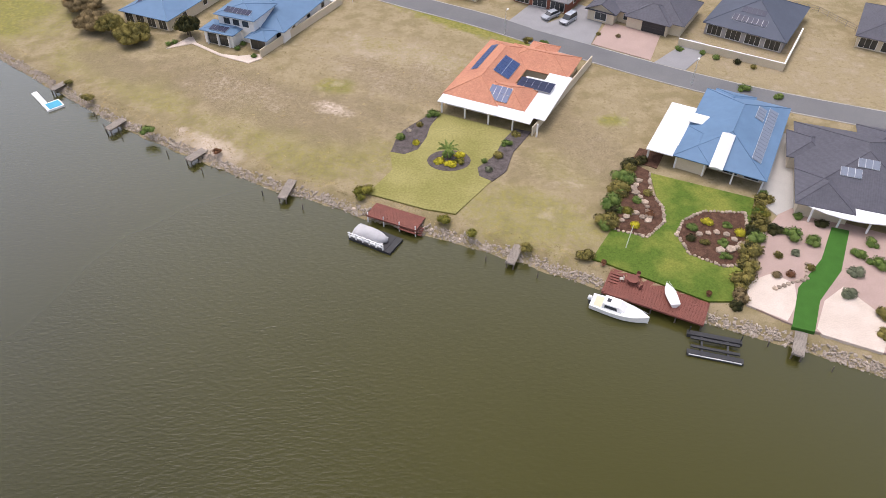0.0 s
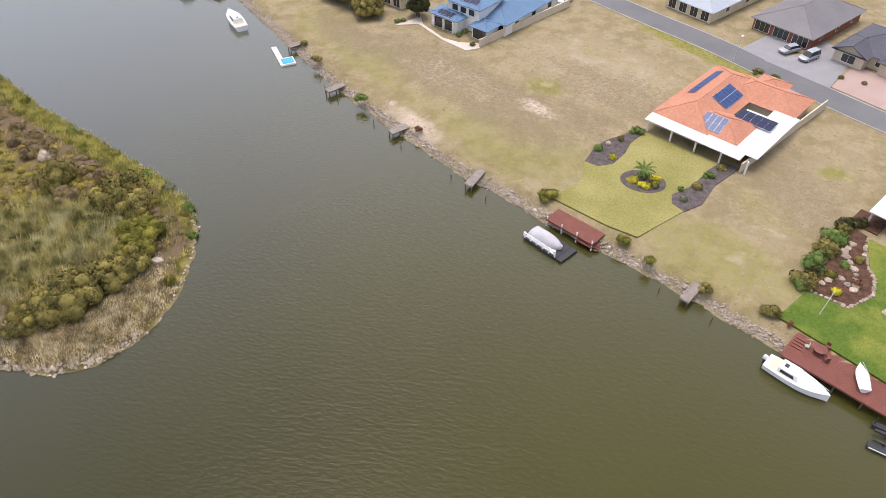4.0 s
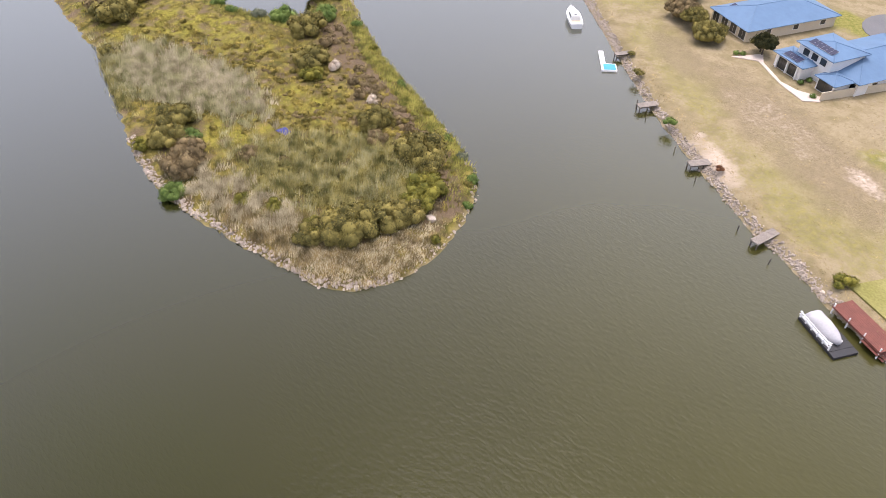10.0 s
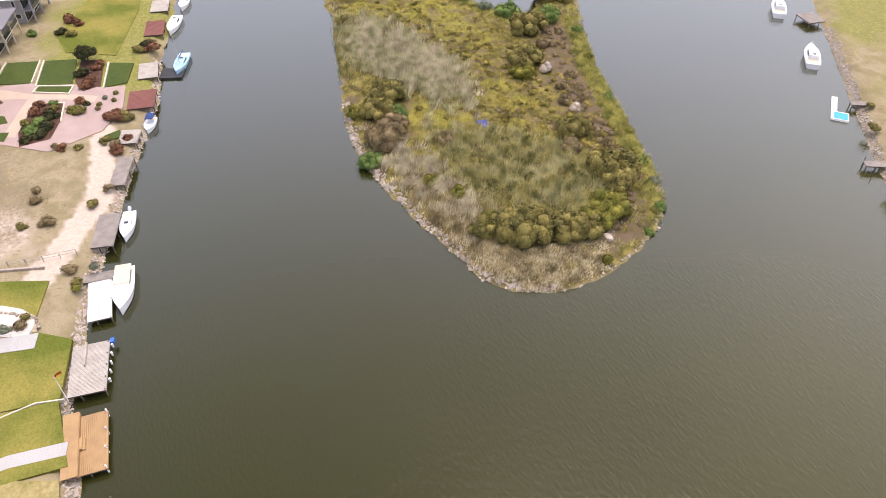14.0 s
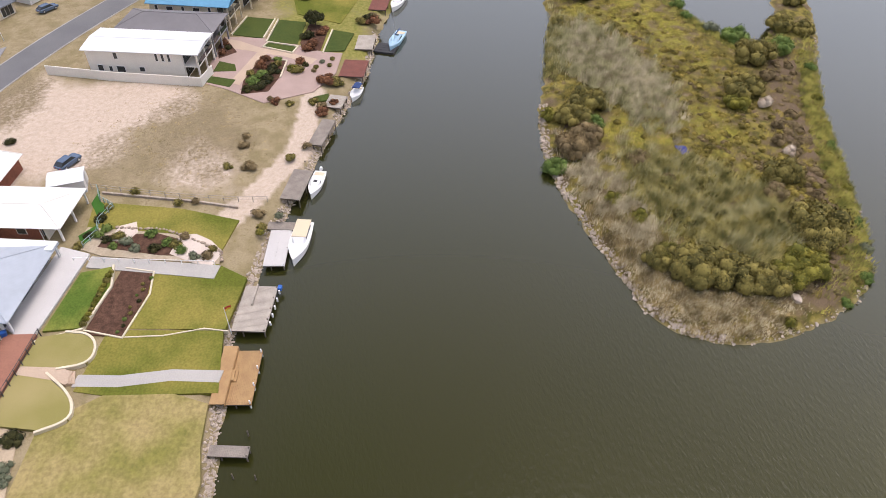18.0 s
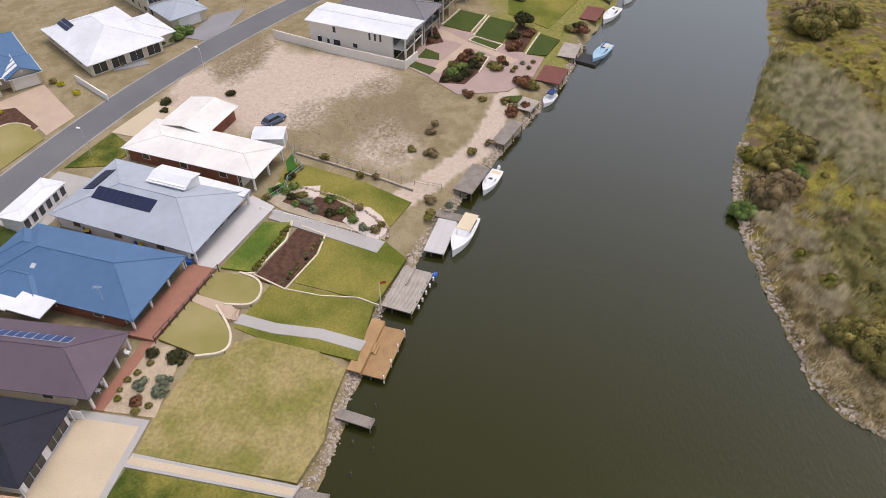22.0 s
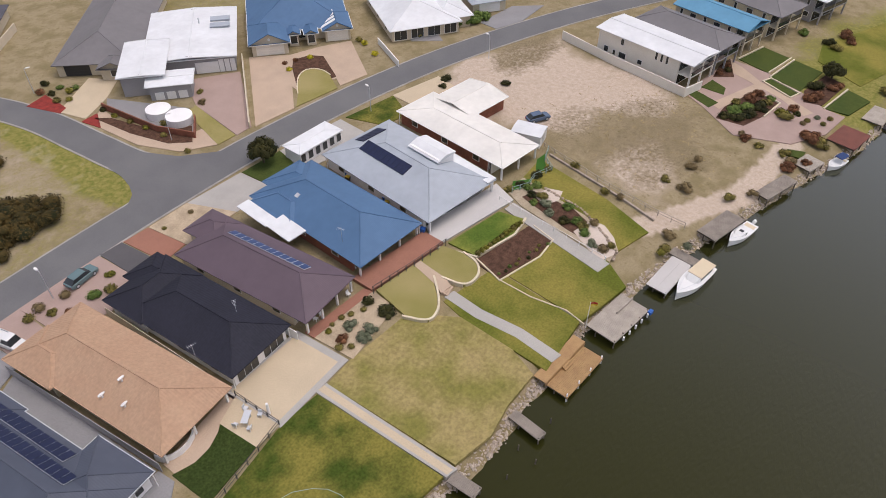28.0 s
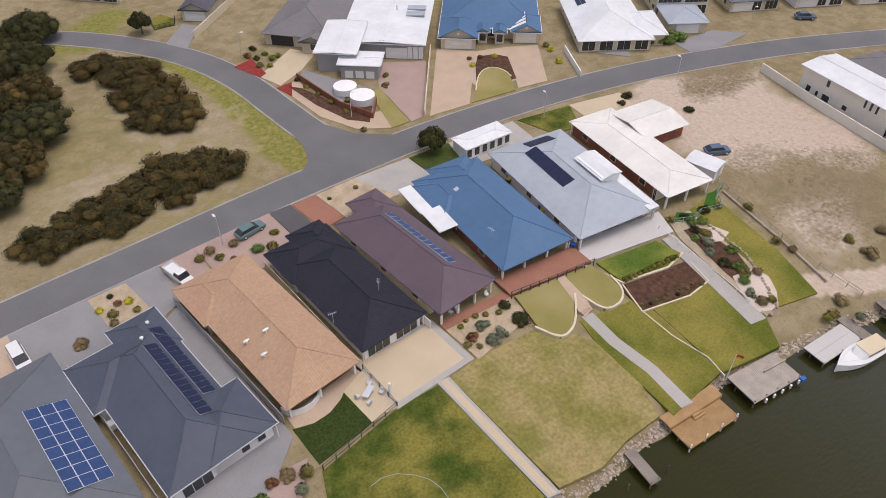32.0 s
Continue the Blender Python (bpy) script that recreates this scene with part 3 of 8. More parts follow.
PAVED = [
    ("driveway", [(2, -78.6), (-18, -79.2), (-18.6, -71), (-14.6, -69.2), (-5, -66.6), (2, -70)], "grey_paver", "grey paved driveway in front of the garages", 0.03),
    ("driveway", [(16, -78), (2, -78.6), (2, -70), (14, -68)], "tan_paver", "tan paved driveway", 0.03),
    ("driveway", [(-18.2, -79.2), (-23.5, -79.6), (-23.5, -70.5), (-18.6, -71)], "pink_paver", "pinkish paved driveway", 0.034),
    ("garden_bed", [(-23.5, -79.6), (-35.8, -80), (-36.3, -69.5), (-30.2, -69.4), (-24, -71)], "pink_paver", "gravel front garden with low shrubs", 0.03),
    ("garden_bed", [(-8, -78.5), (-13.2, -78.7), (-14.2, -71.2), (-8.8, -71)], "gravel", "pebbled garden bed in the driveway", 0.06),
    ("driveway", [(-36, -80), (-39.5, -79.8), (-40.2, -71), (-36.3, -69.5)], "dark_paver", "dark paved driveway", 0.036),
    ("driveway", [(-39.7, -79.7), (-43.8, -79.4), (-44.6, -72), (-40.4, -71.5)], "terracotta", "terracotta paved driveway", 0.04),
    ("garden_bed", [(-43.9, -79.4), (-51, -79.4), (-54, -71.5), (-44.7, -71.5)], "gravel", "beige gravel front yard", 0.03),
    ("driveway", [(-51, -79.4), (-61.3, -78.6), (-61.6, -71.5), (-54, -71.5)], "concrete", "broad pale concrete driveway", 0.034),
    ("lawn", [(-61.5, -78.5), (-69.5, -77.9), (-67.5, -70.5), (-61.7, -71.2)], "dark_turf", "green front lawn under a small tree", 0.05),
    ("pavement", [(-69.5, -77.9), (-83, -76.2), (-82, -68), (-67.5, -70.5)], "concrete", "pale concrete forecourt", 0.03),
    ("lawn", [(-84, -75.8), (-95, -73.6), (-91.5, -67.4), (-86, -68.4)], "lush_turf", "small green front lawn by the street lamp", 0.05),
    ("driveway", [(-95, -73.8), (-106, -71), (-103.5, -62.2), (-94, -65.2)], "cream_paver", "cream paved driveway", 0.034),
    ("side_court", [(-17.2, -70), (-18.9, -45.6), (-15.4, -45), (-14.6, -68.6)], "grey_paver", "grey paved strip between two houses", 0.028),
    # waterside yards
    ("patio", [(-30.6, -47), (-41, -46.8), (-41.2, -39.6), (-31, -39.4)], "cream_paver", "cream exposed-aggregate patio with a grey edge", 0.06),
    ("pavement", [(-29.9, -47.5), (-42, -47.3), (-42.2, -38.8), (-30.4, -38.6)], "concrete", "grey border round the patio", 0.05),
    ("garden_path", [(-36.3, -38.8), (-38, -38.6), (-37.7, -19.5), (-36.2, -19.9)], "concrete", "long pale garden path down to the water", 0.07),
    ("patio", [(-26.8, -44.6), (-30.3, -45.9), (-30.6, -38.9), (-27.1, -39.0)], "cream_paver", "square cream patio under an outdoor table", 0.06),
    ("garden_path", [(-19.8, -45.6), (-30.2, -47), (-30.3, -45.9), (-26.8, -44.6), (-26.0, -43.9), (-24, -43.1), (-21.9, -43), (-19.8, -43.7)], "tan_paver", "curved brown paved path along the bay", 0.05),
    ("lawn", [(-19.5, -43.8), (-21.9, -43), (-24, -43.1), (-26.0, -43.9), (-26.8, -44.5), (-27.1, -39.0), (-19.6, -38.1)], "deep_turf", "dark green clipped lawn", 0.05),
    ("lawn", [(-19.4, -37.2), (-30.6, -38.8), (-36.2, -38.4), (-36.1, -20.2), (-14, -24)], "lush_turf", "green waterside lawn with darker patches", 0.03),
    ("pavement", [(-2, -44.5), (-19, -45.4), (-19.2, -43), (-14, -38.5), (-2, -40)], "grey_paver", "grey paved terrace", 0.045),
    ("garden_bed", [(-6, -40), (-15.5, -40), (-19, -39.6), (-14, -33), (-4, -33)], "pink_paver", "dusty garden bed with shrubs", 0.04),
    ("lawn", [(-38, -38.4), (-42.3, -38.6), (-52.6, -37.6), (-56, -31.5), (-55.6, -24), (-53.4, -19.2), (-48, -19.4), (-43.4, -18.8), (-38, -20)], "tan_turf", "dry mown waterside lawn with green streaks", 0.03),
    ("garden_bed", [(-42.3, -45.6), (-53, -44.2), (-52.6, -39.6), (-42.6, -38.4)], "gravel", "beige gravel garden with round shrubs", 0.05),
    ("verandah_floor", [(-42.3, -46.2), (-52.6, -45.2), (-53, -43.8), (-42.3, -44.6)], "terracotta", "red-brown verandah edge", 0.09),
    ("terrace", [(-53, -47.5), (-66.5, -45.4), (-66.2, -41.6), (-52.8, -43.8)], "terracotta", "terracotta paved terrace", 0.5),
    ("lawn", [(-53.2, -43.4), (-60, -42.3), (-59.6, -38.8), (-57, -36), (-55, -34.6), (-52.8, -34.4), (-51.8, -37.5)], "dry_turf", "raised lawn behind a low curved wall", 0.4),
    ("lawn", [(-61.2, -42.1), (-65.6, -41.3), (-66, -38), (-65.4, -35.2), (-63.4, -33.8), (-60.8, -34.2), (-60.5, -37.6)], "dry_turf", "raised lawn behind a low curved wall", 0.4),
    ("garden_path", [(-60, -42.2), (-61.2, -42), (-60.4, -37), (-59.6, -35.6), (-57.8, -36), (-58.6, -37.5)], "tan_paver", "short brick path between the lawns", 0.42),
    ("garden_path", [(-36.7, -38.7), (-37.6, -38.6), (-37.35, -19.8), (-36.5, -20.0)], "cream_paver", "cream centre strip of the long path", 0.078),
    ("garden_path", [(-57.7, -35.4), (-59.4, -35), (-58.7, -30), (-58.9, -24), (-58, -17.9), (-56.3, -18.3), (-57.2, -24), (-57, -30)], "concrete", "winding pale path to the jetty", 0.06),
    ("lawn", [(-56, -31.5), (-57, -35), (-66.2, -33), (-64.4, -18.6), (-54.8, -18.2)], "turf", "green waterside lawn", 0.035),
    ("lawn", [(-66.4, -32.6), (-64.8, -31), (-76.2, -29.2), (-78.6, -32), (-76.8, -20.6), (-73.6, -16.4), (-64.6, -18.4)], "turf", "bright green waterside lawn", 0.035),
    ("patio", [(-68, -46), (-82.8, -43), (-80.8, -38.6), (-64.8, -42.2)], "pale_concrete", "pale concrete patio", 0.25),
    ("lawn", [(-66.8, -41.1), (-77.1, -38.9), (-77.8, -35), (-74, -34.4), (-66.8, -36.4)], "garden_turf", "dark green clipped lawn in a stone border", 0.22),
    ("garden_bed", [(-65.8, -36), (-77, -33.6), (-76.2, -29.3), (-72, -29.2), (-64.8, -31.2)], "mulch", "brown bark mulch bed", 0.07),
    ("garden_path", [(-78.2, -38.6), (-80.4, -38.3), (-76.4, -20.2), (-73.9, -20.8)], "concrete", "grey concrete ramp path beside a rail", 0.12),
    ("lawn", [(-87, -40.5), (-93, -40.8), (-89.6, -27), (-86, -18.5), (-79.5, -20.4), (-84, -27.5), (-85.5, -34)], "turf", "curved strip of mown lawn", 0.045),
    ("garden_bed", [(-82.5, -41), (-87, -40.4), (-85.5, -34), (-84, -27.6), (-79.6, -20.6), (-76.8, -20.4), (-80.4, -37)], "sand", "sandy garden with shrubs and stones", 0.035),
    ("patio", [(-128, -29.3), (-146.6, -26.8), (-145, -18.8), (-141.3, -11.6), (-137.4, -6.1), (-136.6, -2.4), (-128.6, -3.8), (-122, -8), (-119, -17), (-124.6, -24)], "pink_paver", "pinkish gravel and paving of a terraced garden", 0.03),
    ("pavement", [(-79.7, -27.6), (-83.7, -26.6), (-83.6, -24.4), (-81.9, -22.1), (-79.3, -20.2), (-76.5, -21.4), (-77.4, -24.0)], "pale_sand", "pale crushed-stone fire-pit circle", 0.06),
    ("pavement", [(-83.7, -36.7), (-86.7, -35.8), (-87.4, -33.5), (-85.0, -32.9), (-82.8, -34.1)], "pale_sand", "pale crushed-stone sitting place", 0.06),
    ("lawn", [(-82.7, -40.2), (-85.1, -41.3), (-87.4, -39.1), (-85, -38.7)], "fake_grass", "square of artificial grass in a low fence", 0.06),
    ("lawn", [(-92.6, -41.2), (-95.7, -40.7), (-93.2, -40.1), (-90.8, -38.2), (-89.4, -39.6)], "fake_grass", "dark artificial grass behind a low fence", 0.06),
    ("garden_bed", [(-82.4, -38), (-84.8, -37.2), (-84.4, -30), (-80.6, -22.4), (-78.4, -22), (-79.6, -29)], "mulch", "dark mulch bed along the rail", 0.05),
    ("lawn", [(-147.3, -25.2), (-155.6, -22.7), (-153.8, -16.9), (-145, -18.8)], "dark_turf", "square green lawn", 0.07),
    ("lawn", [(-143.5, -17.7), (-153.4, -15.8), (-151.5, -9.9), (-141.3, -11.6)], "dark_turf", "square green lawn", 0.07),
    ("lawn", [(-140.9, -18.3), (-142.7, -17.5), (-140.2, -11.7), (-138, -12.5)], "dark_turf", "narrow planted lawn in a stone kerb", 0.12),
    ("lawn", [(-137.4, -6.1), (-147.1, -4.1), (-145, 0.2), (-137.6, -2)], "dark_turf", "green waterside lawn", 0.07),
    ("lawn", [(-131.8, -27.5), (-135.9, -26.7), (-134.2, -23.5), (-131.5, -23)], "dark_turf", "small dark green lawn", 0.07),
    ("lawn", [(-128.2, -29.1), (-130, -27.6), (-128.1, -22.8), (-125.4, -23.7)], "dark_turf", "small dark green lawn", 0.07),
    ("lawn", [(-120.1, -8), (-121, -5.2), (-118.6, -5.3), (-118.2, -8.1)], "dark_turf", "scrap of green lawn by the bank", 0.05),
    ("garden_path", [(-145.8, -26.6), (-144.4, -23.6), (-140.6, -18.8), (-137.6, -12.6), (-134.6, -7.4), (-132.6, -8.6), (-136.4, -14), (-139.6, -21), (-141.6, -26.2)], "tan_paver", "tan paved path between the terraces", 0.05),
    ("garden_path", [(-139.2, -19.4), (-138.4, -17.4), (-126, -22), (-127, -24)], "tan_paver", "tan paved cross path", 0.054),
    ("garden_bed", [(-122.6, -21.4), (-127.4, -21.4), (-136.4, -18.6), (-134.6, -13.6), (-128, -14.6), (-123, -16.4)], "mulch", "dark mulch bed with clipped bushes", 0.06),
    ("garden_bed", [(-137.6, -10), (-142, -11), (-150.8, -9.2), (-148.6, -5), (-138.4, -6.8)], "mulch", "dark mulch bed under purple-leaved bushes", 0.06),
    ("garden_bed", [(-146.6, -26.8), (-142, -27.6), (-137, -27), (-139.4, -23.6)], "mulch", "mulch bed at the terrace corner", 0.056),
    ("lawn", [(-150, -2.6), (-156, -12), (-164, -13), (-184, -4), (-188, 8), (-170, 4.4)], "turf", "patchy green lawn beside the canal", 0.03),
    # across the western street
    ("driveway", [(-89.6, -106.8), (-95.4, -101), (-80.8, -85.6), (-72.4, -86.8)], "tan_paver", "broad tan paved driveway", 0.034),
    ("driveway", [(-101.5, -98.6), (-107.6, -95), (-98.4, -82.8), (-92, -84.2)], "tan_paver", "tan paved driveway", 0.034),
    ("pavement", [(-89.8, -107), (-95.4, -101), (-101.5, -98.6), (-94, -86.6), (-86, -90)], "tan_paver", "tan paved forecourt", 0.03),
    ("garden_bed", [(-85.6, -89.2), (-91.6, -96.6), (-94.2, -98.9), (-97.6, -97.6), (-99, -95), (-94.2, -87.2)], "mulch", "curved mulch garden bed", 0.06),
    ("lawn", [(-85, -88.6), (-88, -91.6), (-90.3, -93.3), (-92.4, -93.8), (-93.9, -93), (-94.4, -91), (-93.9, -88.7), (-90.9, -84), (-81.4, -85.6)], "dry_turf", "rounded front lawn", 0.08),
    ("driveway", [(-76, -110), (-84.6, -104), (-72, -87.4), (-68.6, -87.4), (-71, -101)], "pink_paver", "pinkish paved driveway", 0.034),
    ("lawn", [(-68.4, -100.6), (-71, -101), (-68.4, -87.6), (-64.6, -87.8)], "dry_turf", "narrow verge lawn", 0.06),
    ("garden_bed", [(-57.4, -112.4), (-59.2, -110.0), (-61.1, -101.6), (-66.0, -96.1), (-62.6, -91.9), (-59.9, -95.0), (-58.1, -102.9)], "mulch", "dark mulch bed outside the brick wall", 0.05),
    ("pavement", [(-60.8, -113.6), (-63, -116.5), (-69.6, -101.4), (-67.4, -96.8), (-63.8, -93), (-61.6, -99.6)], "grey_paver", "paved yard behind the brick wall", 0.04),
    ("pavement", [(-56, -112), (-60.2, -114), (-59, -104), (-61.6, -94.8), (-67, -93.8), (-64.8, -87.8), (-59.5, -91.5), (-56.6, -99)], "tan_paver", "tan gravel verge round the corner", 0.03),
    ("driveway", [(-54.9, -119.5), (-65.6, -126), (-68.6, -121), (-63, -116.6), (-56.4, -113.5)], "cream_paver", "cream driveway", 0.034),
    ("garden_bed", [(-52.6, -126), (-57, -127), (-56.6, -119.6), (-54.8, -118.8)], "red_mulch", "triangle of red gravel", 0.05),
    ("garden_bed", [(-55.4, -113.2), (-58.8, -113.4), (-56.2, -108.6)], "red_mulch", "triangle of red gravel", 0.05),
    ("driveway", [(-115, -84.5), (-118, -90), (-124, -86), (-119, -79.2)], "grey_paver", "grey paved driveway", 0.034),
    ("driveway", [(-131, -77.6), (-142.5, -76.4), (-147.2, -70.6), (-137, -70.4), (-130.4, -73)], "grey_paver", "grey paved forecourt", 0.034),
    ("driveway", [(-45.9, -144.4), (-52.7, -151.5), (-55.2, -148.1), (-48.5, -139.4)], "grey_paver", "grey paved driveway of a corner house", 0.034),
    ("lawn", [(-47.4, -157.3), (-50.9, -159.2), (-52.5, -155.0), (-51.2, -151.9), (-46.7, -152.4)], "lush_turf", "small fenced front lawn", 0.05),
    # eastern bank
    ("lawn", [(-12, 87.4), (-8.4, 93.6), (-9, 98.4), (-4.4, 99.2), (-2.4, 106.2), (-0.4, 110.4), (13.4, 104), (10, 97), (5.6, 93.6), (7.4, 90.4), (1.6, 82.4), (-3, 83.6)], "pale_turf", "dry mown waterside lawn", 0.04),
    ("garden_bed", [(-8.9, 98.5), (-8.2, 102), (-7, 105), (-3, 109.4), (-0.8, 110), (-2.4, 106), (-3, 102.6), (-4.4, 99.2), (-6.6, 97.8)], "grey_mulch", "curved garden bed of grey mulch", 0.06),
    ("garden_bed", [(5.4, 94), (5.6, 91.8), (7.6, 90.4), (10, 93), (11.6, 98.4), (15.2, 104.4), (12.4, 105.4), (10.2, 102), (8.4, 97.4)], "grey_mulch", "curved garden bed of grey mulch", 0.06),
    ("pavement", [(-56.4, 134.8), (-52.5, 140.5), (-50.7, 137.2), (-44.6, 132.5), (-41.0, 131.7), (-37.0, 132.5), (-36.0, 130.7), (-38.5, 128.7), (-44.6, 131.7), (-51.7, 137.0)], "pale_sand", "strip of white pebbles before the white house", 0.05),
    ("lawn", [(33.2, 92.6), (48, 86), (38.4, 64.4), (34.8, 64.4), (22.6, 71.6), (20.6, 72.6), (24.6, 79), (29.4, 77.2), (32.6, 81)], "garden_turf", "lush green lawn with darker patches", 0.04),
    ("garden_bed", [(24.2, 82), (30.6, 95.6), (33.2, 93), (32.2, 88), (33.2, 84), (32.8, 80.6), (29.4, 77), (25, 78.8)], "mulch", "garden bed of mulch edged with boulders", 0.06),
    ("garden_bed", [(33.8, 77.6), (35.6, 80.8), (39, 82.8), (45.4, 82.6), (42.6, 71.4), (38.4, 71), (34.6, 73.4)], "mulch", "rounded garden bed edged with boulders", 0.06),
    ("garden_bed", [(40, 63.6), (46.6, 78), (52, 84), (68, 76), (60, 52.8), (44, 60.6)], "pink_paver", "pinkish gravel terraced garden", 0.03),
    ("pavement", [(41.2, 68), (39.6, 63.8), (44, 60.9), (46.4, 64), (47.4, 67.6), (45, 69.6)], "pale_sand", "pale crushed-stone terrace", 0.05),
    ("pavement", [(50.2, 64.4), (47.3, 59.6), (47.6, 58.6), (54, 55.6), (57.4, 60.6), (53.8, 67)], "pale_sand", "pale crushed-stone terrace", 0.05),
    ("garden_path", [(57.2, 79.2), (59.5, 78.4), (54.8, 70), (49.6, 64.4), (46.8, 59), (44.2, 59.9), (47.6, 66.8), (53, 72.4)], "fake_grass", "curving strip of bright artificial grass", 0.07),
    ("garden_bed", [(30.9, 95.9), (34.6, 93.8), (36.6, 97.6), (33, 99.6)], "mulch", "mulch bed under the carport roof", 0.05),
    ("pavement", [(48.2, 86.2), (59, 104), (61.4, 103), (53.6, 84), (50, 82)], "concrete", "pale paved side court", 0.045),
    ("driveway", [(19, 143.8), (27, 149.6), (31, 156), (37, 152), (30.6, 136.4)], "grey_paver", "grey driveway with parked cars", 0.034),
    ("driveway", [(42, 129), (52, 139), (56, 136), (47.6, 126)], "grey_paver", "pale grey driveway", 0.034),
    ("garden_bed", [(31, 137), (36, 147.4), (46, 140.6), (41.6, 130)], "pink_paver", "gravel front yard with small shrubs", 0.03),
    ("driveway", [(14.5, 147.6), (20, 156), (26, 152), (20.5, 143)], "grey_paver", "grey driveway", 0.03),
]
for name, outline, mat, label, top in PAVED:
    slab(name, outline, mat, label, top)


# ---- houses ----
def roof_uv(me):
    """u along the eave and v up the slope, in metres."""
    uv = me.uv_layers.new(name="UVMap")
    for poly in me.polygons:
        nrm = poly.normal
        along = Vector((-nrm.y, nrm.x, 0))
        along = along.normalized() if along.length > 1e-4 else Vector((1, 0, 0))
        up = nrm.cross(along)
        for i in poly.loop_indices:
            c = me.vertices[me.loops[i].vertex_index].co
            uv.data[i].uv = (c.dot(along), c.dot(up))


def hip(w, d, pitch, z, ends=(1.0, 1.0), thick=0.12):
    """A hipped roof on a w by d eave line at height z; ends: 1 hipped, 0 gabled, at the -y and +y (or -x and +x) ends."""
    long_y = d >= w
    half = (w if long_y else d) / 2
    rise = half * math.tan(radians(pitch))
    run = (d if long_y else w) / 2
    a, b = -run + half * ends[0], run - half * ends[1]
    if a > b:
        a = b = (a + b) / 2
    ridge = [(0, a), (0, b)] if long_y else [(a, 0), (b, 0)]
    x, y = w / 2, d / 2
    c = [(-x, -y, z), (x, -y, z), (x, y, z), (-x, y, z), (*ridge[0], z + rise), (*ridge[1], z + rise)]
    c += [(px, py, z - thick) for px, py, _ in c[:4]]
    f = [(1, 2, 5, 4), (3, 0, 4, 5)] if long_y else [(0, 1, 5, 4), (2, 3, 4, 5)]
    f += [face for face, end in zip([(0, 1, 4), (2, 3, 5)] if long_y else [(3, 0, 4), (1, 2, 5)], ends) if end]
    f += [(6, 9, 8, 7), (0, 6, 7, 1), (1, 7, 8, 2), (2, 8, 9, 3), (3, 9, 6, 0)]
    caps = Shape()
    corner = [Vector(p) for p in c[:6]]
    up = Vector((0, 0, 0.05))
    pairs = [(4, 5)] + ([(0, 4), (1, 4), (2, 5), (3, 5)] if long_y else [(0, 4), (1, 5), (2, 5), (3, 4)])
    for i, j in pairs:
        if (corner[i] - corner[j]).length > 0.3:
            caps.tube(corner[i], corner[j], 0.09, n=6)
    return Shape().add(c, f), caps, rise


def shed_roof(w, d, z, fall=0.4, thick=0.14):
    """A single low slope that falls towards +y."""
    x, y = w / 2, d / 2
    c = [(-x, -y, z + fall), (x, -y, z + fall), (x, y, z), (-x, y, z)]
    c += [(a, b, h - thick) for a, b, h in c]
    return Shape().add(c, [(0, 1, 2, 3), (7, 6, 5, 4), (0, 4, 5, 1), (1, 5, 6, 2), (2, 6, 7, 3), (3, 7, 4, 0)])


def window(house, x, y, z, w, h, face, mat="white", door=False):
    """A framed opening on a wall that faces the given way (degrees from +y); panes, frame and sill."""
    ob = part("door" if door else "window", Shape().box(-w / 2 - 0.07, w / 2 + 0.07, -0.1, 0.03, -0.07, h + 0.07), mat, house, m=pose(x, y, z, 0, 0, face))
    n = max(1, round(w / 1.1))
    for k in range(n):
        a = -w / 2 + k * w / n
        part("pane", Shape().box(a + 0.03, a + w / n - 0.03, 0.0, 0.05, 0.03, h - 0.03), "glass", ob)
    return ob


def garage(house, x, y, w, face, mat, z=0.0, h=2.3):
    ob = part("garage_door", Shape().box(-w / 2, w / 2, -0.08, 0.05, 0, h), mat, house, "panelled garage door", m=pose(x, y, z, 0, 0, face))
    for k in range(4):
        part("panel", Shape().box(-w / 2 + 0.08, w / 2 - 0.08, 0.05, 0.075, k * h / 4 + 0.05, (k + 1) * h / 4 - 0.05), mat, ob)
    return ob


def solar(house, cols, rows, m, mat="solar", w=1.0, h=1.65, rim="frame", gap=0.035):
    """A rack of panels, lying on a roof slope."""
    rack = part("solar_rack", Shape().box(-cols * w / 2, cols * w / 2, -rows * h / 2, rows * h / 2, 0.02, 0.07), rim, house, "rack of solar panels", m=m)
    cell = Shape().box(-w / 2 + gap, w / 2 - gap, -h / 2 + gap, h / 2 - gap, 0.07, 0.11).mesh("solar_panel", M[mat])
    for i in range(cols):
        for j in range(rows):
            part("solar_panel", cell, None, rack, m=pose((i + 0.5 - cols / 2) * w, (j + 0.5 - rows / 2) * h, 0))


def on_slope(x, y, z, pitch, side, turn=0.0):
    """A pose on a slope that falls towards -x, +x, -y or +y."""
    tilt = {"-x": (0, -pitch), "+x": (0, pitch), "-y": (pitch, 0), "+y": (-pitch, 0)}[side]
    return pose(x, y, z, tilt[0], tilt[1], 0) @ pose(0, 0, 0, 0, 0, turn)


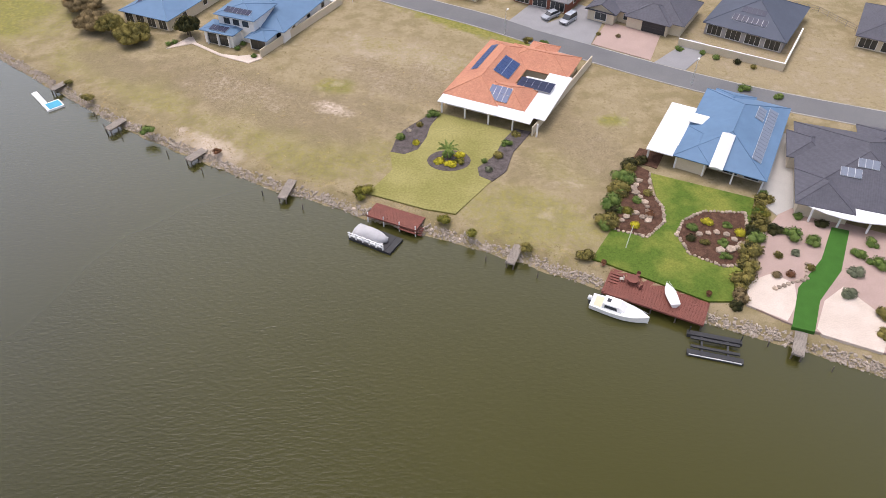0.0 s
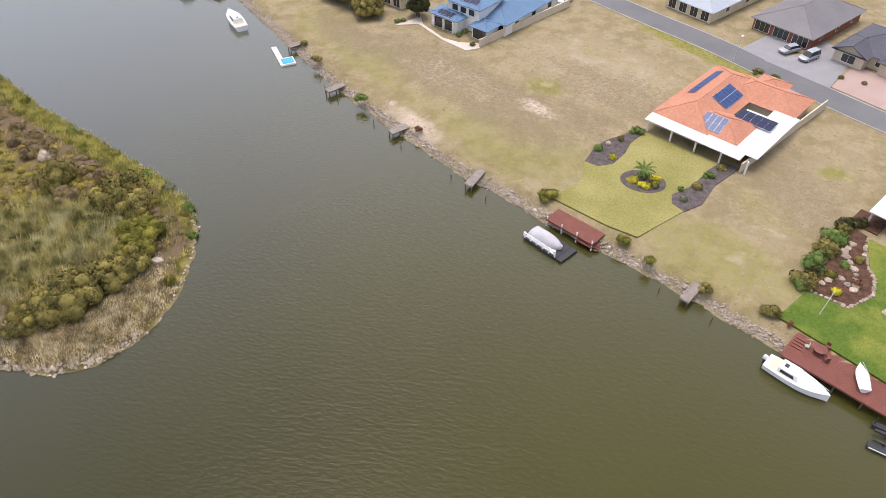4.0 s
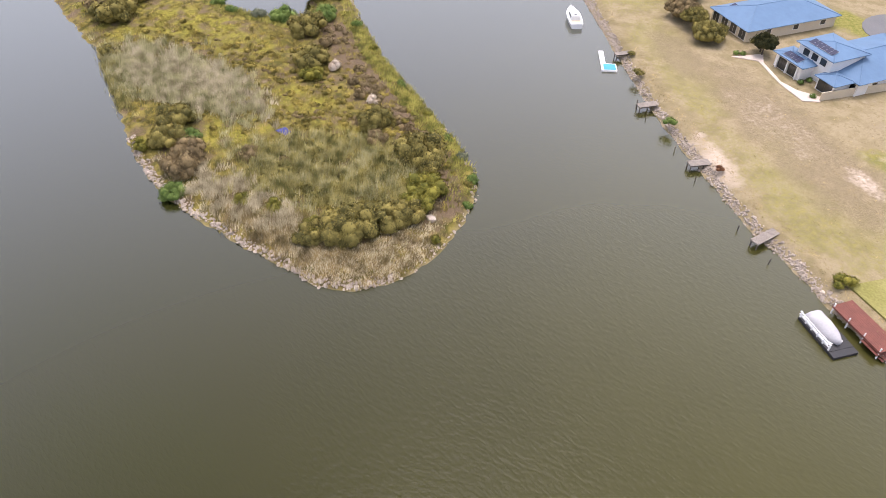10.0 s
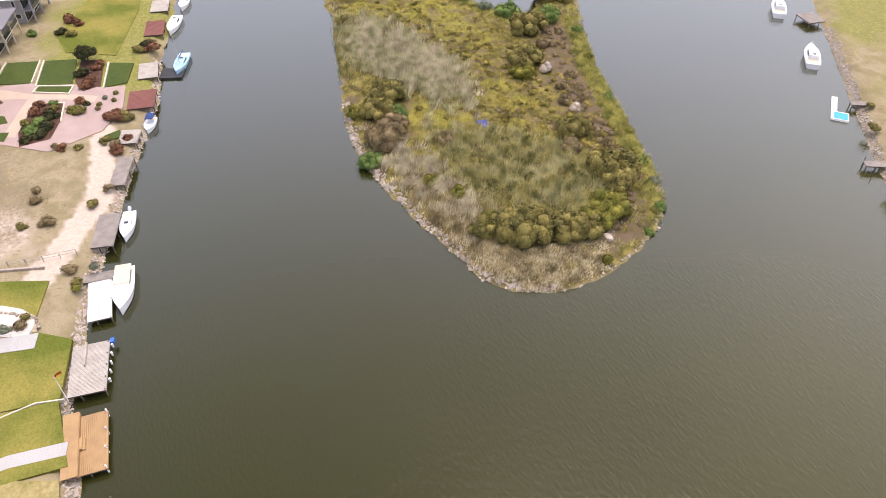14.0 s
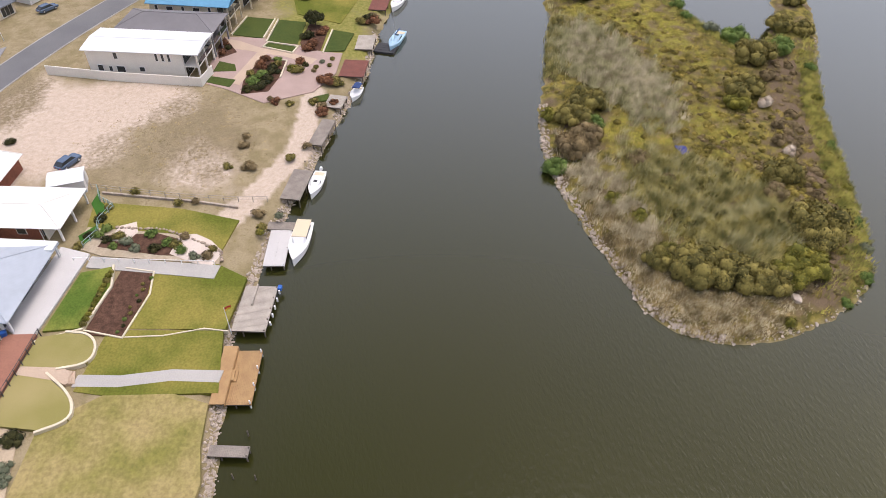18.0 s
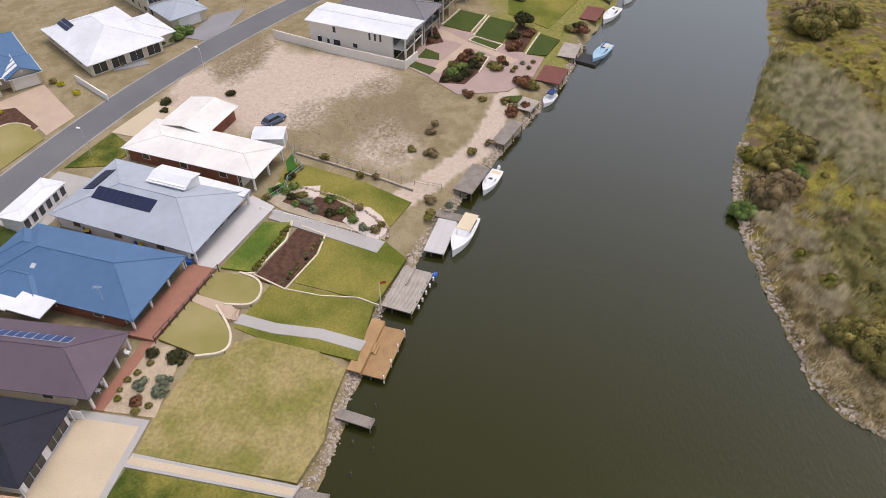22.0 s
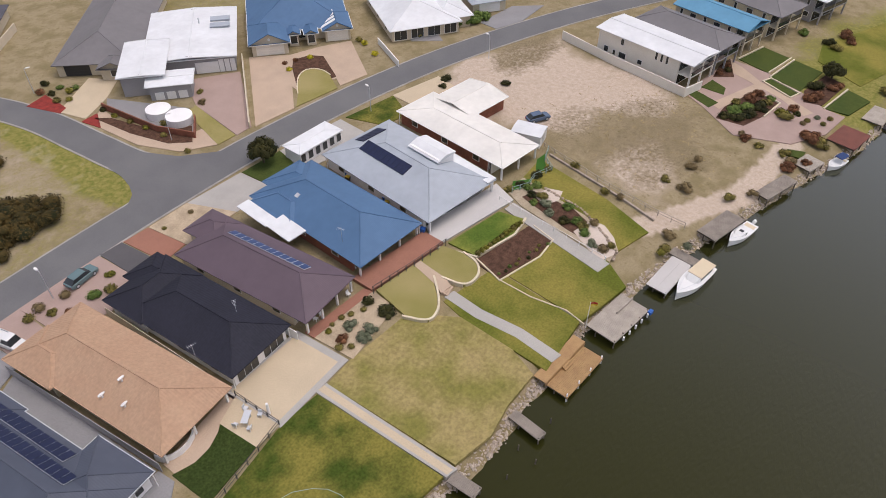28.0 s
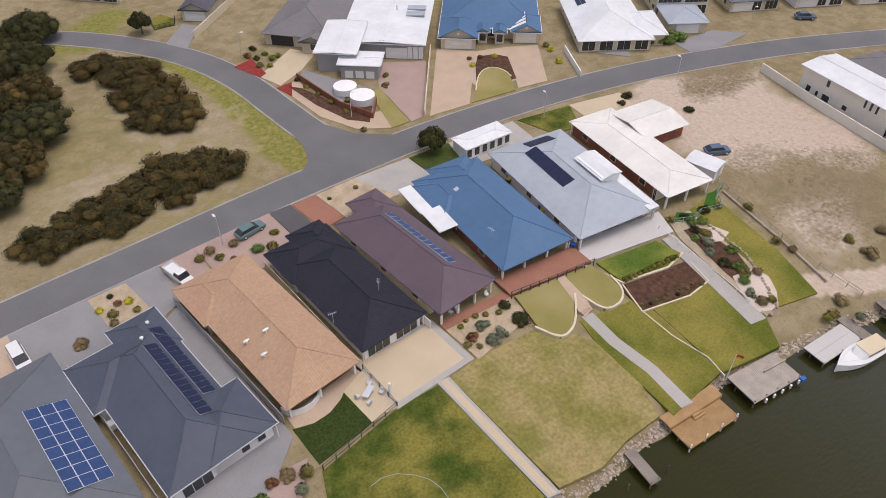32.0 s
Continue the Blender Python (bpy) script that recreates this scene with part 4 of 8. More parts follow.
def house(label, x, y, turn, w, d, roof, wall, pitch=22, eave=2.55, over=0.55, ends=(1, 1), wings=(), windows=(), posts=(), flats=(), base=0.0, name="house", verandah=0.0, gutters="", mid=(0.0, 0.0)):
    """A house on a w by d eave line, with +y its waterside; wings: (x, y, w, d, pitch, lift, ends); flats: (x, y, w, d, z, material)."""
    h = thing(name, label, "house", pose(x, y, LAND + base, 0, 0, turn))
    blocks = [(*mid, w, d, pitch, 0.0, ends)] + list(wings)
    for k, (bx, by, bw, bd, bp, lift, be) in enumerate(blocks):
        z = eave + lift
        back = verandah if k == 0 else 0.0
        o = min(over, bw / 2 - 0.5)
        x0, x1, y0, y1 = bx - bw / 2 + o, bx + bw / 2 - o, by - bd / 2 + o, by + bd / 2 - o - back
        for wx0, wx1, wy0, wy1 in ((x0, x1, y0, y0 + 0.2), (x0, x1, y1 - 0.2, y1), (x0, x0 + 0.2, y0 + 0.2, y1 - 0.2), (x1 - 0.2, x1, y0 + 0.2, y1 - 0.2)):
            part("wall", Shape().box(wx0, wx1, wy0, wy1, -0.4, z - 0.1), wall, h)
        s, caps, rise = hip(bw, bd, bp, z, be)
        me = s.mesh("roof", M[roof])
        roof_uv(me)
        top = part("roof", me, None, h, m=pose(bx, by, 0))
        part("ridge_cap", caps, roof, top)
        gut = Shape()
        for a, b, e, f in ((-bw / 2 - 0.1, bw / 2 + 0.1, -bd / 2 - 0.1, -bd / 2), (-bw / 2 - 0.1, bw / 2 + 0.1, bd / 2, bd / 2 + 0.1),
                           (-bw / 2 - 0.1, -bw / 2, -bd / 2, bd / 2), (bw / 2, bw / 2 + 0.1, -bd / 2, bd / 2)):
            gut.box(a, b, e, f, z - 0.13, z - 0.01)
        part("gutter", gut, gutters or roof, top)
        for sign, end in ((-1, be[0]), (1, be[1])):
            if end == 0:
                half, run = (bw / 2 - o, bd / 2 - o - (back if sign > 0 else 0)) if bd >= bw else (bd / 2 - o, bw / 2 - o)
                peak = z + half * math.tan(radians(bp)) + 0.04
                tri = [(u, sign * run - 0.1 * sign + e, w0) for e in (-0.1, 0.1) for u, w0 in ((-half, z - 0.12), (half, z - 0.12), (0, peak))]
                tri = [(bx + u, by + v, w0) if bd >= bw else (bx + v, by + u, w0) for u, v, w0 in tri]
                part("gable", Shape().add(tri, [(0, 1, 2), (5, 4, 3), (0, 3, 4, 1), (1, 4, 5, 2), (2, 5, 3, 0)]), wall, h)
    for wx, wy, wz, ww, wh, face in windows:
        window(h, wx, wy, wz, ww, wh, face)
    for px, py in posts:
        part("verandah_post", Shape().box(px - 0.13, px + 0.13, py - 0.13, py + 0.13, -0.3, eave - 0.1), "white", h)
    for fx, fy, fw, fd, fz, fm in flats:
        me = shed_roof(fw, fd, fz, 0.25).mesh("awning", M[fm])
        roof_uv(me)
        part("awning", me, None, h, m=pose(fx, fy, 0))
    return h


# western bank, waterside row
def row_windows(w, d, face_y, over=0.55, n=2, verandah=0.0, mid=(0.0, 0.0)):
    """Openings on the waterside wall and along both flanks."""
    out = []
    y = d / 2 - over - verandah + 0.02
    for k in range(n):
        out.append((-w / 2 + over + (k + 0.5) * (w - 2 * over) / n, y, 0.15, (w - 2 * over) / n - 1.0, 2.0, 0))
    for k in range(3):
        out.append((-w / 2 + over - 0.02, -d / 2 + 4 + k * d / 3.4, 0.9, 1.3, 1.1, 90))
        out.append((w / 2 - over + 0.02, -d / 2 + 4 + k * d / 3.4, 0.9, 1.3, 1.1, -90))
    return [(wx + mid[0], wy + mid[1], *rest) for wx, wy, *rest in out]


def whirly_vent(house, x, y, z):
    """A round white roof ventilator on a short collar."""
    v = part("roof_vent", Shape().tube((x, y, z - 0.25), (x, y, z + 0.18), 0.13, n=10), "white", house)
    part("vent_cowl", Shape().loft([[(x + r * math.cos(a), y + r * math.sin(a), z + h) for a in np.linspace(0, 6.283, 12, False)] for r, h in ((0.14, 0.16), (0.24, 0.26), (0.24, 0.36), (0.1, 0.48))]), "white", v)


def downpipes(house, spots, eave=2.55, mat="white"):
    for x, y in spots:
        part("downpipe", Shape().box(x - 0.05, x + 0.05, y - 0.05, y + 0.05, -0.2, eave - 0.1), mat, house)


h = house("slate-grey metal-roofed house with a blue solar array", 5.6, -56.5, 4, 16, 25, "roof_slate", "white", windows=row_windows(16, 25, 1))
solar(h, 3, 8, on_slope(-4.75, 2.4, 2.55 + 3.25 * math.tan(radians(22)) + 0.02, 22, "-x"), "solar_blue", 1.5, 1.6, gap=0.06)
h = house("navy metal-roofed house with long dark solar arrays", -9.8, -56, 5, 10.9, 23.1, "roof_navy", "white", 24, mid=(0.25, 1.2), wings=((-3.1, 8.55, 8.3, 8.4, 24, 0.012, (1, 1)), (-2.3, -9.0, 6.5, 7.6, 24, 0.012, (1, 1)), (1.0, -6.2, 12.0, 8.5, 24, 0.024, (1, 1))), gutters="frame",
          windows=((-6.66, 7.2, 0.9, 1.2, 1.1, 90), (-6.66, 10.2, 0.9, 1.2, 1.1, 90), (-5.2, 12.37, 0.9, 1.0, 1.0, 0), (-3.2, 12.37, 0.9, 1.0, 1.0, 0), (2.6, 12.37, 0.1, 3.4, 2.1, 0), (-4.77, -3, 0.9, 1.4, 1.1, 90), (-4.77, 1.5, 0.9, 1.4, 1.1, 90), (6.47, -6, 0.9, 1.4, 1.1, -90), (5.17, 4, 0.9, 1.4, 1.1, -90)))
solar(h, 1, 13, on_slope(-3.7, -2.0, 2.55 + 1.6 * math.tan(radians(24)) + 0.04, 24, "-x"), w=1.6, h=1.02, gap=0.03)
solar(h, 1, 13, on_slope(-1.85, 0.9, 2.55 + 3.45 * math.tan(radians(24)) + 0.04, 24, "-x"), w=1.6, h=1.02, gap=0.03)
whirly_vent(h, -3.4, -9.6, 2.55 + 2.1 * math.tan(radians(24)))
whirly_vent(h, -1.6, -7.0, 2.55 + 3.7 * math.tan(radians(24)))
downpipes(h, ((-7.0, 12.7), (5.4, 12.4), (-5.2, -12.2)))
part("outdoor_unit", Shape().box(5.7, 6.35, -1.6, -0.7, 0.1, 1.0), "white", h, "white air-conditioner unit beside the wall")
tan_house = house("tan-tiled house with three white roof vents", -23.9, -57.4, 4.5, 10.3, 25.8, "roof_tan", "render", 23, mid=(0.0, -0.6), wings=((2.6, -9.4, 6.2, 8.6, 23, 0.02, (1, 1)),), windows=row_windows(10.3, 25.8, 1, n=2, verandah=1.6, mid=(0.0, -0.6)), verandah=1.6, posts=((-4.6, 11.7), (0.4, 11.7), (4.6, 11.7)))
for k in range(7):
    a, b = math.pi * k / 7, math.pi * (k + 1) / 7
    p, q = Vector((2.5 - 2.5 * math.cos(a), 10.4 + 1.9 * math.sin(a))), Vector((2.5 - 2.5 * math.cos(b), 10.4 + 1.9 * math.sin(b)))
    part("bay_wall", Shape().box(-0.02, (q - p).length + 0.02, -0.09, 0.09, -0.2, 0.95), "white", tan_house, m=pose(p.x, p.y, 0, 0, 0, math.degrees(math.atan2(q.y - p.y, q.x - p.x))))
downpipes(tan_house, ((-5.0, -13.2), (5.0, -13.2)), mat="render")
h = house("charcoal-tiled house with pale walls", -35, -57.6, 2, 9.8, 19.2, "roof_black", "white", 23, mid=(-0.5, 1.4), windows=row_windows(9.8, 19.2, 1, n=2, mid=(-0.5, 1.4)), wings=((-0.4, -8.2, 10.2, 7.4, 23, 0.01, (1, 1)), (-2.4, -10.0, 5.6, 6.6, 23, 0.02, (1, 1))))
downpipes(h, ((-5.2, 10.7), (4.2, 10.7)))
h = house("plum metal-roofed house with a row of solar panels", -46, -58.3, 3, 9.8, 23.4, "roof_plum", "render", 24, mid=(-0.3, 1.0), windows=row_windows(9.8, 23.4, 1, n=3, verandah=2.2, mid=(-0.3, 1.0)), verandah=2.2, posts=((-4.7, 12.3), (-1.8, 12.3), (1.2, 12.3), (4.1, 12.3)), wings=((-2.4, -10.4, 5.6, 6.4, 24, 0.01, (1, 1)),))
solar(h, 1, 12, on_slope(-1.95, 0.8, 2.55 + 3.25 * math.tan(radians(24)) + 0.03, 24, "-x"), w=1.45, h=1.15, gap=0.085, mat="solar_blue")
downpipes(h, ((4.3, 12.4), (-4.9, 12.4)), mat="render")
h = house("blue metal-roofed brick house with a white awning", -60.4, -57.6, -5.5, 12.2, 23.8, "roof_blue", "brick", 23, mid=(-0.5, -0.1), windows=row_windows(12.2, 23.8, 1, n=3, verandah=1.8, mid=(-0.5, -0.1)), verandah=1.8,
      posts=((-6.2, 11.2), (-2.6, 11.2), (1.4, 11.2), (5.2, 11.2)), wings=((-1.6, -9.2, 7.4, 8.4, 23, 0.01, (1, 1)), (3.4, -6.4, 6.0, 9.0, 23, 0.012, (1, 1)), (-4.2, -8.6, 4.6, 5.4, 20, -0.01, (1, 1))), flats=((7.7, -7.6, 2.2, 6.6, 2.75, "roof_white"), (7.1, -1.8, 3.2, 5.0, 2.72, "roof_white")))
part("roof_hatch", Shape().box(-0.35, 0.35, -0.35, 0.35, 0.0, 0.14), "frame", h, "small pale-rimmed roof light", m=on_slope(2.0, -5.0, 2.55 + 3.4 * math.tan(radians(23)) + 0.02, 23, "+x"))
downpipes(h, ((5.4, 11.5), (-6.4, 11.5)))
h = house("pale grey metal-roofed house with a dark solar array", -75.4, -55.6, -9, 14.6, 24.5, "roof_pale", "white", 17, mid=(-0.3, 0.2), windows=row_windows(14.6, 24.5, 1, n=3, verandah=1.2, mid=(-0.3, 0.2)), verandah=1.2,
      flats=((-6.7, 7.9, 1.9, 9.2, 2.85, "roof_white"),), posts=((-7.2, 12.0), (6.4, 12.0)))
lantern = part("clerestory", Shape().box(-6.2, -2.7, -1.5, 4.7, 2.9, 4.75), "white", h, "raised white clerestory with a folded roof")
part("clerestory_roof", Shape().add([(-6.5, -1.8, 4.75), (-4.5, -1.8, 5.15), (-2.4, -1.8, 4.55), (-6.5, 5.0, 4.75), (-4.5, 5.0, 5.15), (-2.4, 5.0, 4.55), (-6.5, -1.8, 4.65), (-2.4, -1.8, 4.45), (-6.5, 5.0, 4.65), (-2.4, 5.0, 4.45)],
                                    [(0, 1, 4, 3), (1, 2, 5, 4), (6, 8, 9, 7), (0, 6, 7, 2, 1), (3, 4, 5, 9, 8), (0, 3, 8, 6), (2, 7, 9, 5)]), "roof_white", lantern)
solar(h, 1, 10, on_slope(1.9, -2.4, 2.55 + 5.1 * math.tan(radians(17)) + 0.02, 17, "+x"), w=2.2, h=1.02, rim="dark_metal", gap=0.02)
solar(h, 5, 1, on_slope(-1.6, -9.9, 2.55 + 2.1 * math.tan(radians(17)) + 0.05, 17, "-y"), w=1.0, h=2.2, rim="dark_metal", gap=0.02)
downpipes(h, ((6.6, 12.2), (-7.3, 12.2), (6.6, -11.6)))
h = house("white-roofed L-shaped brick house", -88.5, -54, -9, 9.2, 24.6, "roof_cream", "brick", 7, mid=(-1.95, -0.5), ends=(1, 1), windows=row_windows(9.2, 24.6, 1, n=1, verandah=3.0, mid=(-1.95, -0.5)), verandah=3.0, posts=((-6.2, 11.4), (-1.9, 11.4), (2.3, 11.4)),
      wings=((-10.0, -6.7, 9.8, 9.4, 9, 0.02, (0, 0)),), gutters="white")
part("end_wall", Shape().box(-0.4, 2.2, 9.0, 9.2, -0.3, 2.5), "pale_render", h)
downpipes(h, ((2.4, -12.4), (2.4, 8.6)))
carport = house("narrow white-roofed gatehouse by the street", -73.2, -73.4, -4, 9.6, 4.2, "roof_white", "white", 4, 2.4, 0.2, name="gatehouse", windows=tuple((-4 + k * 1.6, 1.93, 0.5, 1.0, 1.5, 0) for k in range(6)))


def tall_house(label, x, y, turn, w, d, storeys, roof, wall, pitch, ends=(1, 1), balcony=0.0, name="house", flank=()):
    """A house of two storeys with rows of windows and, on the waterside, balconies on posts."""
    top = 2.7 * storeys
    h = house(label, x, y, turn, w, d, roof, wall, pitch, top, 0.5, ends, verandah=balcony, name=name)
    for s in range(storeys):
        z = 2.7 * s
        for k in range(5):
            yy = -d / 2 + 2 + k * (d - balcony - 4) / 4
            wide, tall, up = ((0.6, 1.5, 0.7) if (k + s) % 2 else (1.4, 1.0, 1.0))
            window(h, -w / 2 + 0.5 - 0.02, yy, z + up, wide, tall, 90)
            if not flank:
                window(h, w / 2 - 0.5 + 0.02, yy, z + up, wide, tall, -90)
        for k in range(2):
            window(h, (k - 0.5) * (w - 1) / 2, d / 2 - 0.5 - balcony + 0.02, z + 0.15, w / 2 - 1.2, 2.1, 0)
            window(h, (k - 0.5) * (w - 1) / 2, -d / 2 + 0.5 - 0.02, z + 0.8, 1.6, 1.2, 180)
        if balcony and s:
            part("balcony_floor", Shape().box(-w / 2 + 0.5, w / 2 - 0.5, d / 2 - 0.5 - balcony, d / 2 - 0.4, z - 0.2, z), wall, h)
            rail = part("balustrade", Shape().box(-w / 2 + 0.5, w / 2 - 0.5, d / 2 - 0.5, d / 2 - 0.44, z + 0.9, z + 0.98), "dark_metal", h)
            part("pane", Shape().box(-w / 2 + 0.5, w / 2 - 0.5, d / 2 - 0.48, d / 2 - 0.46, z + 0.06, z + 0.9), "glass", rail)
    for yy, zz, wide, tall in flank:
        window(h, w / 2 - 0.5 + 0.02, yy, zz, wide, tall, -90)
    if balcony:
        for px in (-w / 2 + 0.65, 0, w / 2 - 0.65):
            part("verandah_post", Shape().box(px - 0.15, px + 0.15, d / 2 - 0.75, d / 2 - 0.45, -0.3, top - 0.1), wall, h)
    return h


tall_house("two-storey cream house under a white metal roof", -135.2, -39.0, -11.8, 9.2, 22.6, 2, "roof_white", "pale_render", 6, (0, 0), 2.8, flank=((-8.6, 1.0, 1.0, 1.2), (-6.6, 1.0, 0.6, 1.0), (-4.6, 0.9, 1.6, 1.2), (-0.4, 1.2, 1.0, 0.9), (-5.0, 3.6, 0.7, 1.3), (3.0, 3.5, 0.5, 1.5), (4.2, 3.5, 0.5, 1.5), (5.4, 3.5, 0.5, 1.5)))
tall_house("two-storey house with a grey metal roof", -143.8, -35.8, -13, 9, 20, 2, "roof_grey", "grey_render", 20, (1, 1), 2.4)
tall_house("two-storey house with a bright blue roof", -154.6, -33, -14, 8, 18, 2, "roof_sky", "render", 18, (0, 0), 2.4)
tall_house("two-storey pale yellow house with a dark roof", -167, -30, -16, 10.5, 20, 2, "roof_grey", "limestone", 20, (1, 1), 2.0)
tall_house("two-storey pale house on the canal bank", -181, -24, -18, 11, 20, 2, "roof_white", "grey_render", 16, (1, 1), 2.0)

# across the western street
h = house("grey-brown metal-roofed house with a double garage", -80.2, -137, -48.7, 15.5, 35, "roof_grey", "render", 22, wings=((-4.2, 17, 6, 6, 24, 0, (1, 0)),))
garage(h, 3.4, 17.0, 4.8, 0, "dark_metal")
window(h, -4.2, 19.48, 0.8, 1.2, 1.3, 0)
h = house("white modern house with stepped skillion roofs", -86.1, -119.9, -42.5, 17.8, 23.4, "roof_white", "grey_render", 3, 3.3, ends=(0, 0), mid=(-0.6, 0.7), wings=((7.7, 11.3, 8.6, 15.0, 3, 0.75, (0, 0)), (2.7, 18.2, 8.6, 6.0, 4, -0.3, (0, 0))))
garage(h, -3.6, 11.96, 4.4, 0, "white")
for k in range(3):
    part("wall_panel", Shape().box(-9.0 + 1.1 * k, -8.1 + 1.1 * k, 11.84, 12.0, 0, 2.6), "white", h)
for wx in (0.6, 2.7, 4.8):
    part("wall_panel", Shape().box(wx - 0.8, wx + 0.8, 20.62, 20.74, 0, 1.5), "white", h)
part("flue", Shape().tube((-2.0, -3.0, 3.3), (-2.0, -3.0, 4.9), 0.14, n=8), "frame", h)
for sy in (-1.4, -4.6):
    part("skylight", Shape().box(-8.2, -4.2, sy - 1.0, sy + 1.0, 3.62, 3.86), "roof_pale", h, "pale raised roof light")
h = house("blue metal-roofed house with twin gabled garages", -105.4, -109.2, -41.5, 21.3, 19, "roof_blue", "render", 25, mid=(-0.75, -2.5), wings=((5.75, 7.6, 8.4, 9.6, 27, 0.01, (1, 0)), (-8.5, 4.6, 6.4, 8.6, 27, 0.012, (1, 0)), (0.7, 7.2, 3.0, 4.4, 27, 0.1, (1, 0)), (-2.9, 7.4, 3.0, 4.6, 27, 0.1, (1, 0))), gutters="white")
for gx, gy in ((5.75, 11.86), (-8.5, 8.36)):
    part("gable_vent", Shape().tube((gx, gy - 0.02, 3.3), (gx, gy + 0.06, 3.3), 0.28, n=14), "white", h)
garage(h, 5.75, 11.88, 5.6, 0, "pale_render")
garage(h, -8.5, 8.38, 4.4, 0, "pale_render")
for k in range(4):
    part("skylight", Shape().box(-0.5, 0.5, -1.9, 1.9, 0, 0.06), "white", h, m=on_slope(-6.6, 2.4 + k * 1.5, 2.55 + 1.3 * math.tan(radians(27)) + 0.03, 27, "+x", 90))
for gx in (0.7, -2.9, -1.1):
    window(h, gx, {0.7: 8.87, -2.9: 9.17}.get(gx, 6.5), 0.5, 1.4, 1.7, 0)
h = house("white metal-roofed hip house", -124.4, -91.8, -35, 16, 22, "roof_white", "render", 20, windows=row_windows(16, 22, 1, n=4), wings=((-7, 3, 9, 12, 20, 0.0, (1, 1)),))
solar(h, 2, 3, on_slope(4.4, -6.4, 2.55 + 3.6 * math.tan(radians(20)) + 0.02, 20, "+x"))
h = tall_house("two-storey pale yellow house with a light blue roof", -148, -92, -35, 13, 16, 2, "roof_pale", "limestone", 20)
h = house("light blue-roofed garage wing", -139.4, -82.6, -35, 9, 10, "roof_pale", "limestone", 20)
garage(h, 0, 4.5, 5, 0, "white")
for k, (x, y, roof, wall) in enumerate(((-163, -84, "roof_slate", "render"), (-177, -76, "roof_navy", "white"), (-190, -68, "roof_orange", "render"))):
    h = house(("slate", "navy", "terracotta")[k] + "-roofed house across the street", x, y, -30, 13, 18, roof, wall, 22, windows=row_windows(13, 18, 1, n=3))
    garage(h, 3, 8.5, 4.8, 0, "white")
h = house("dark-roofed house with a white garage and long side wall", -62.8, -158.9, -42.1, 6.9, 22, "roof_dark", "render", 24, ends=(1, 0))
garage(h, 0, 10.5, 4.6, 0, "white")
house("slate-roofed house behind a front yard", -47, -181, -48, 14, 16, "roof_dark", "render", 24, windows=row_windows(14, 16, 1, n=3))

# eastern bank, waterside row (their +y looks down to the water)
t22 = math.tan(radians(22))
h = house("terracotta-tiled house with a white verandah roof", 11.6, 120.9, 154.5, 10.5, 23, "roof_orange", "render", 22, mid=(1.95, 0.5), windows=((4.6, 11.47, 0.15, 3.0, 2.0, 0), (0.6, 11.47, 0.15, 3.0, 2.0, 0), (-3.4, 10.97, 0.15, 3.0, 2.0, 0), (6.68, 4, 0.9, 1.3, 1.1, -90), (6.68, -4, 0.9, 1.3, 1.1, -90)),
      wings=((-4.6, -7.0, 13.8, 8.8, 22, 0.01, (1, 1)), (-2.9, 7.4, 10.4, 8.2, 22, 0.012, (1, 1)), (-3.6, -11.2, 5.6, 5.6, 22, -0.01, (1, 1))),
      flats=((-1.6, 13.1, 17.4, 2.9, 2.3, "roof_white"), (-10.1, 4.8, 4.4, 15.6, 2.42, "roof_white"), (-6.4, 2.4, 4.0, 4.6, 2.46, "roof_white")), posts=tuple((-11.6 + 4.5 * k, 14.2) for k in range(5)))
solar(h, 4, 2, on_slope(-2.6, 9.4, 2.55 + 2.1 * t22 + 0.06, 22, "+y"), "solar_blue", 1.0, 1.65)
solar(h, 2, 6, on_slope(-0.5, 0.4, 2.55 + 2.8 * t22 + 0.06, 22, "-x"), "solar_blue", 1.65, 1.05)
solar(h, 1, 10, on_slope(4.9, -1.9, 2.55 + 2.3 * t22 + 0.06, 22, "+x"), "solar_blue", 1.5, 1.05)
solar(h, 5, 2, pose(-7.2, 2.9, 2.95, -3, 0, 0), "solar", 1.3, 1.6, gap=0.02, rim="white")
t20 = math.tan(radians(20))
h = house("blue metal-roofed house with a white flat carport", 48.8, 100.9, 151.3, 14.4, 23.7, "roof_steel", "render", 20, windows=row_windows(14.4, 23.7, 1, n=4, verandah=2.4), verandah=2.4, wings=((4.3, 7.0, 5.8, 9.7, 20, 0.012, (1, 1)), (2.2, -9.0, 7.0, 7.4, 20, 0.01, (1, 1))),
      flats=((9.4, 4.2, 4.4, 15.8, 2.5, "roof_white"), (5.6, 0.6, 3.6, 2.6, 3.3, "roof_white")), posts=tuple((-6.8 + 4.5 * k, 11.4) for k in range(5)) + ((11.2, 11.6), (11.2, 4.0)))
raised = part("skylight_roof", Shape().box(-1.05, 1.05, -3.6, 3.6, 0.12, 0.34).add([(-1.05, -3.6, 0.34), (1.05, -3.6, 0.34), (0, -3.6, 0.62), (-1.05, 3.6, 0.34), (1.05, 3.6, 0.34), (0, 3.6, 0.62)], [(0, 1, 2), (3, 5, 4), (0, 2, 5, 3), (1, 4, 5, 2)]), "roof_white", h, "raised white translucent roof strip", m=on_slope(0.4, 9.0, 2.55 + 2.85 * t20 + 0.02, 20, "+y"))
solar(h, 1, 16, on_slope(-4.8, 0.4, 2.55 + 2.4 * t20 + 0.06, 20, "-x"), "solar_pale", w=1.65, h=1.03)
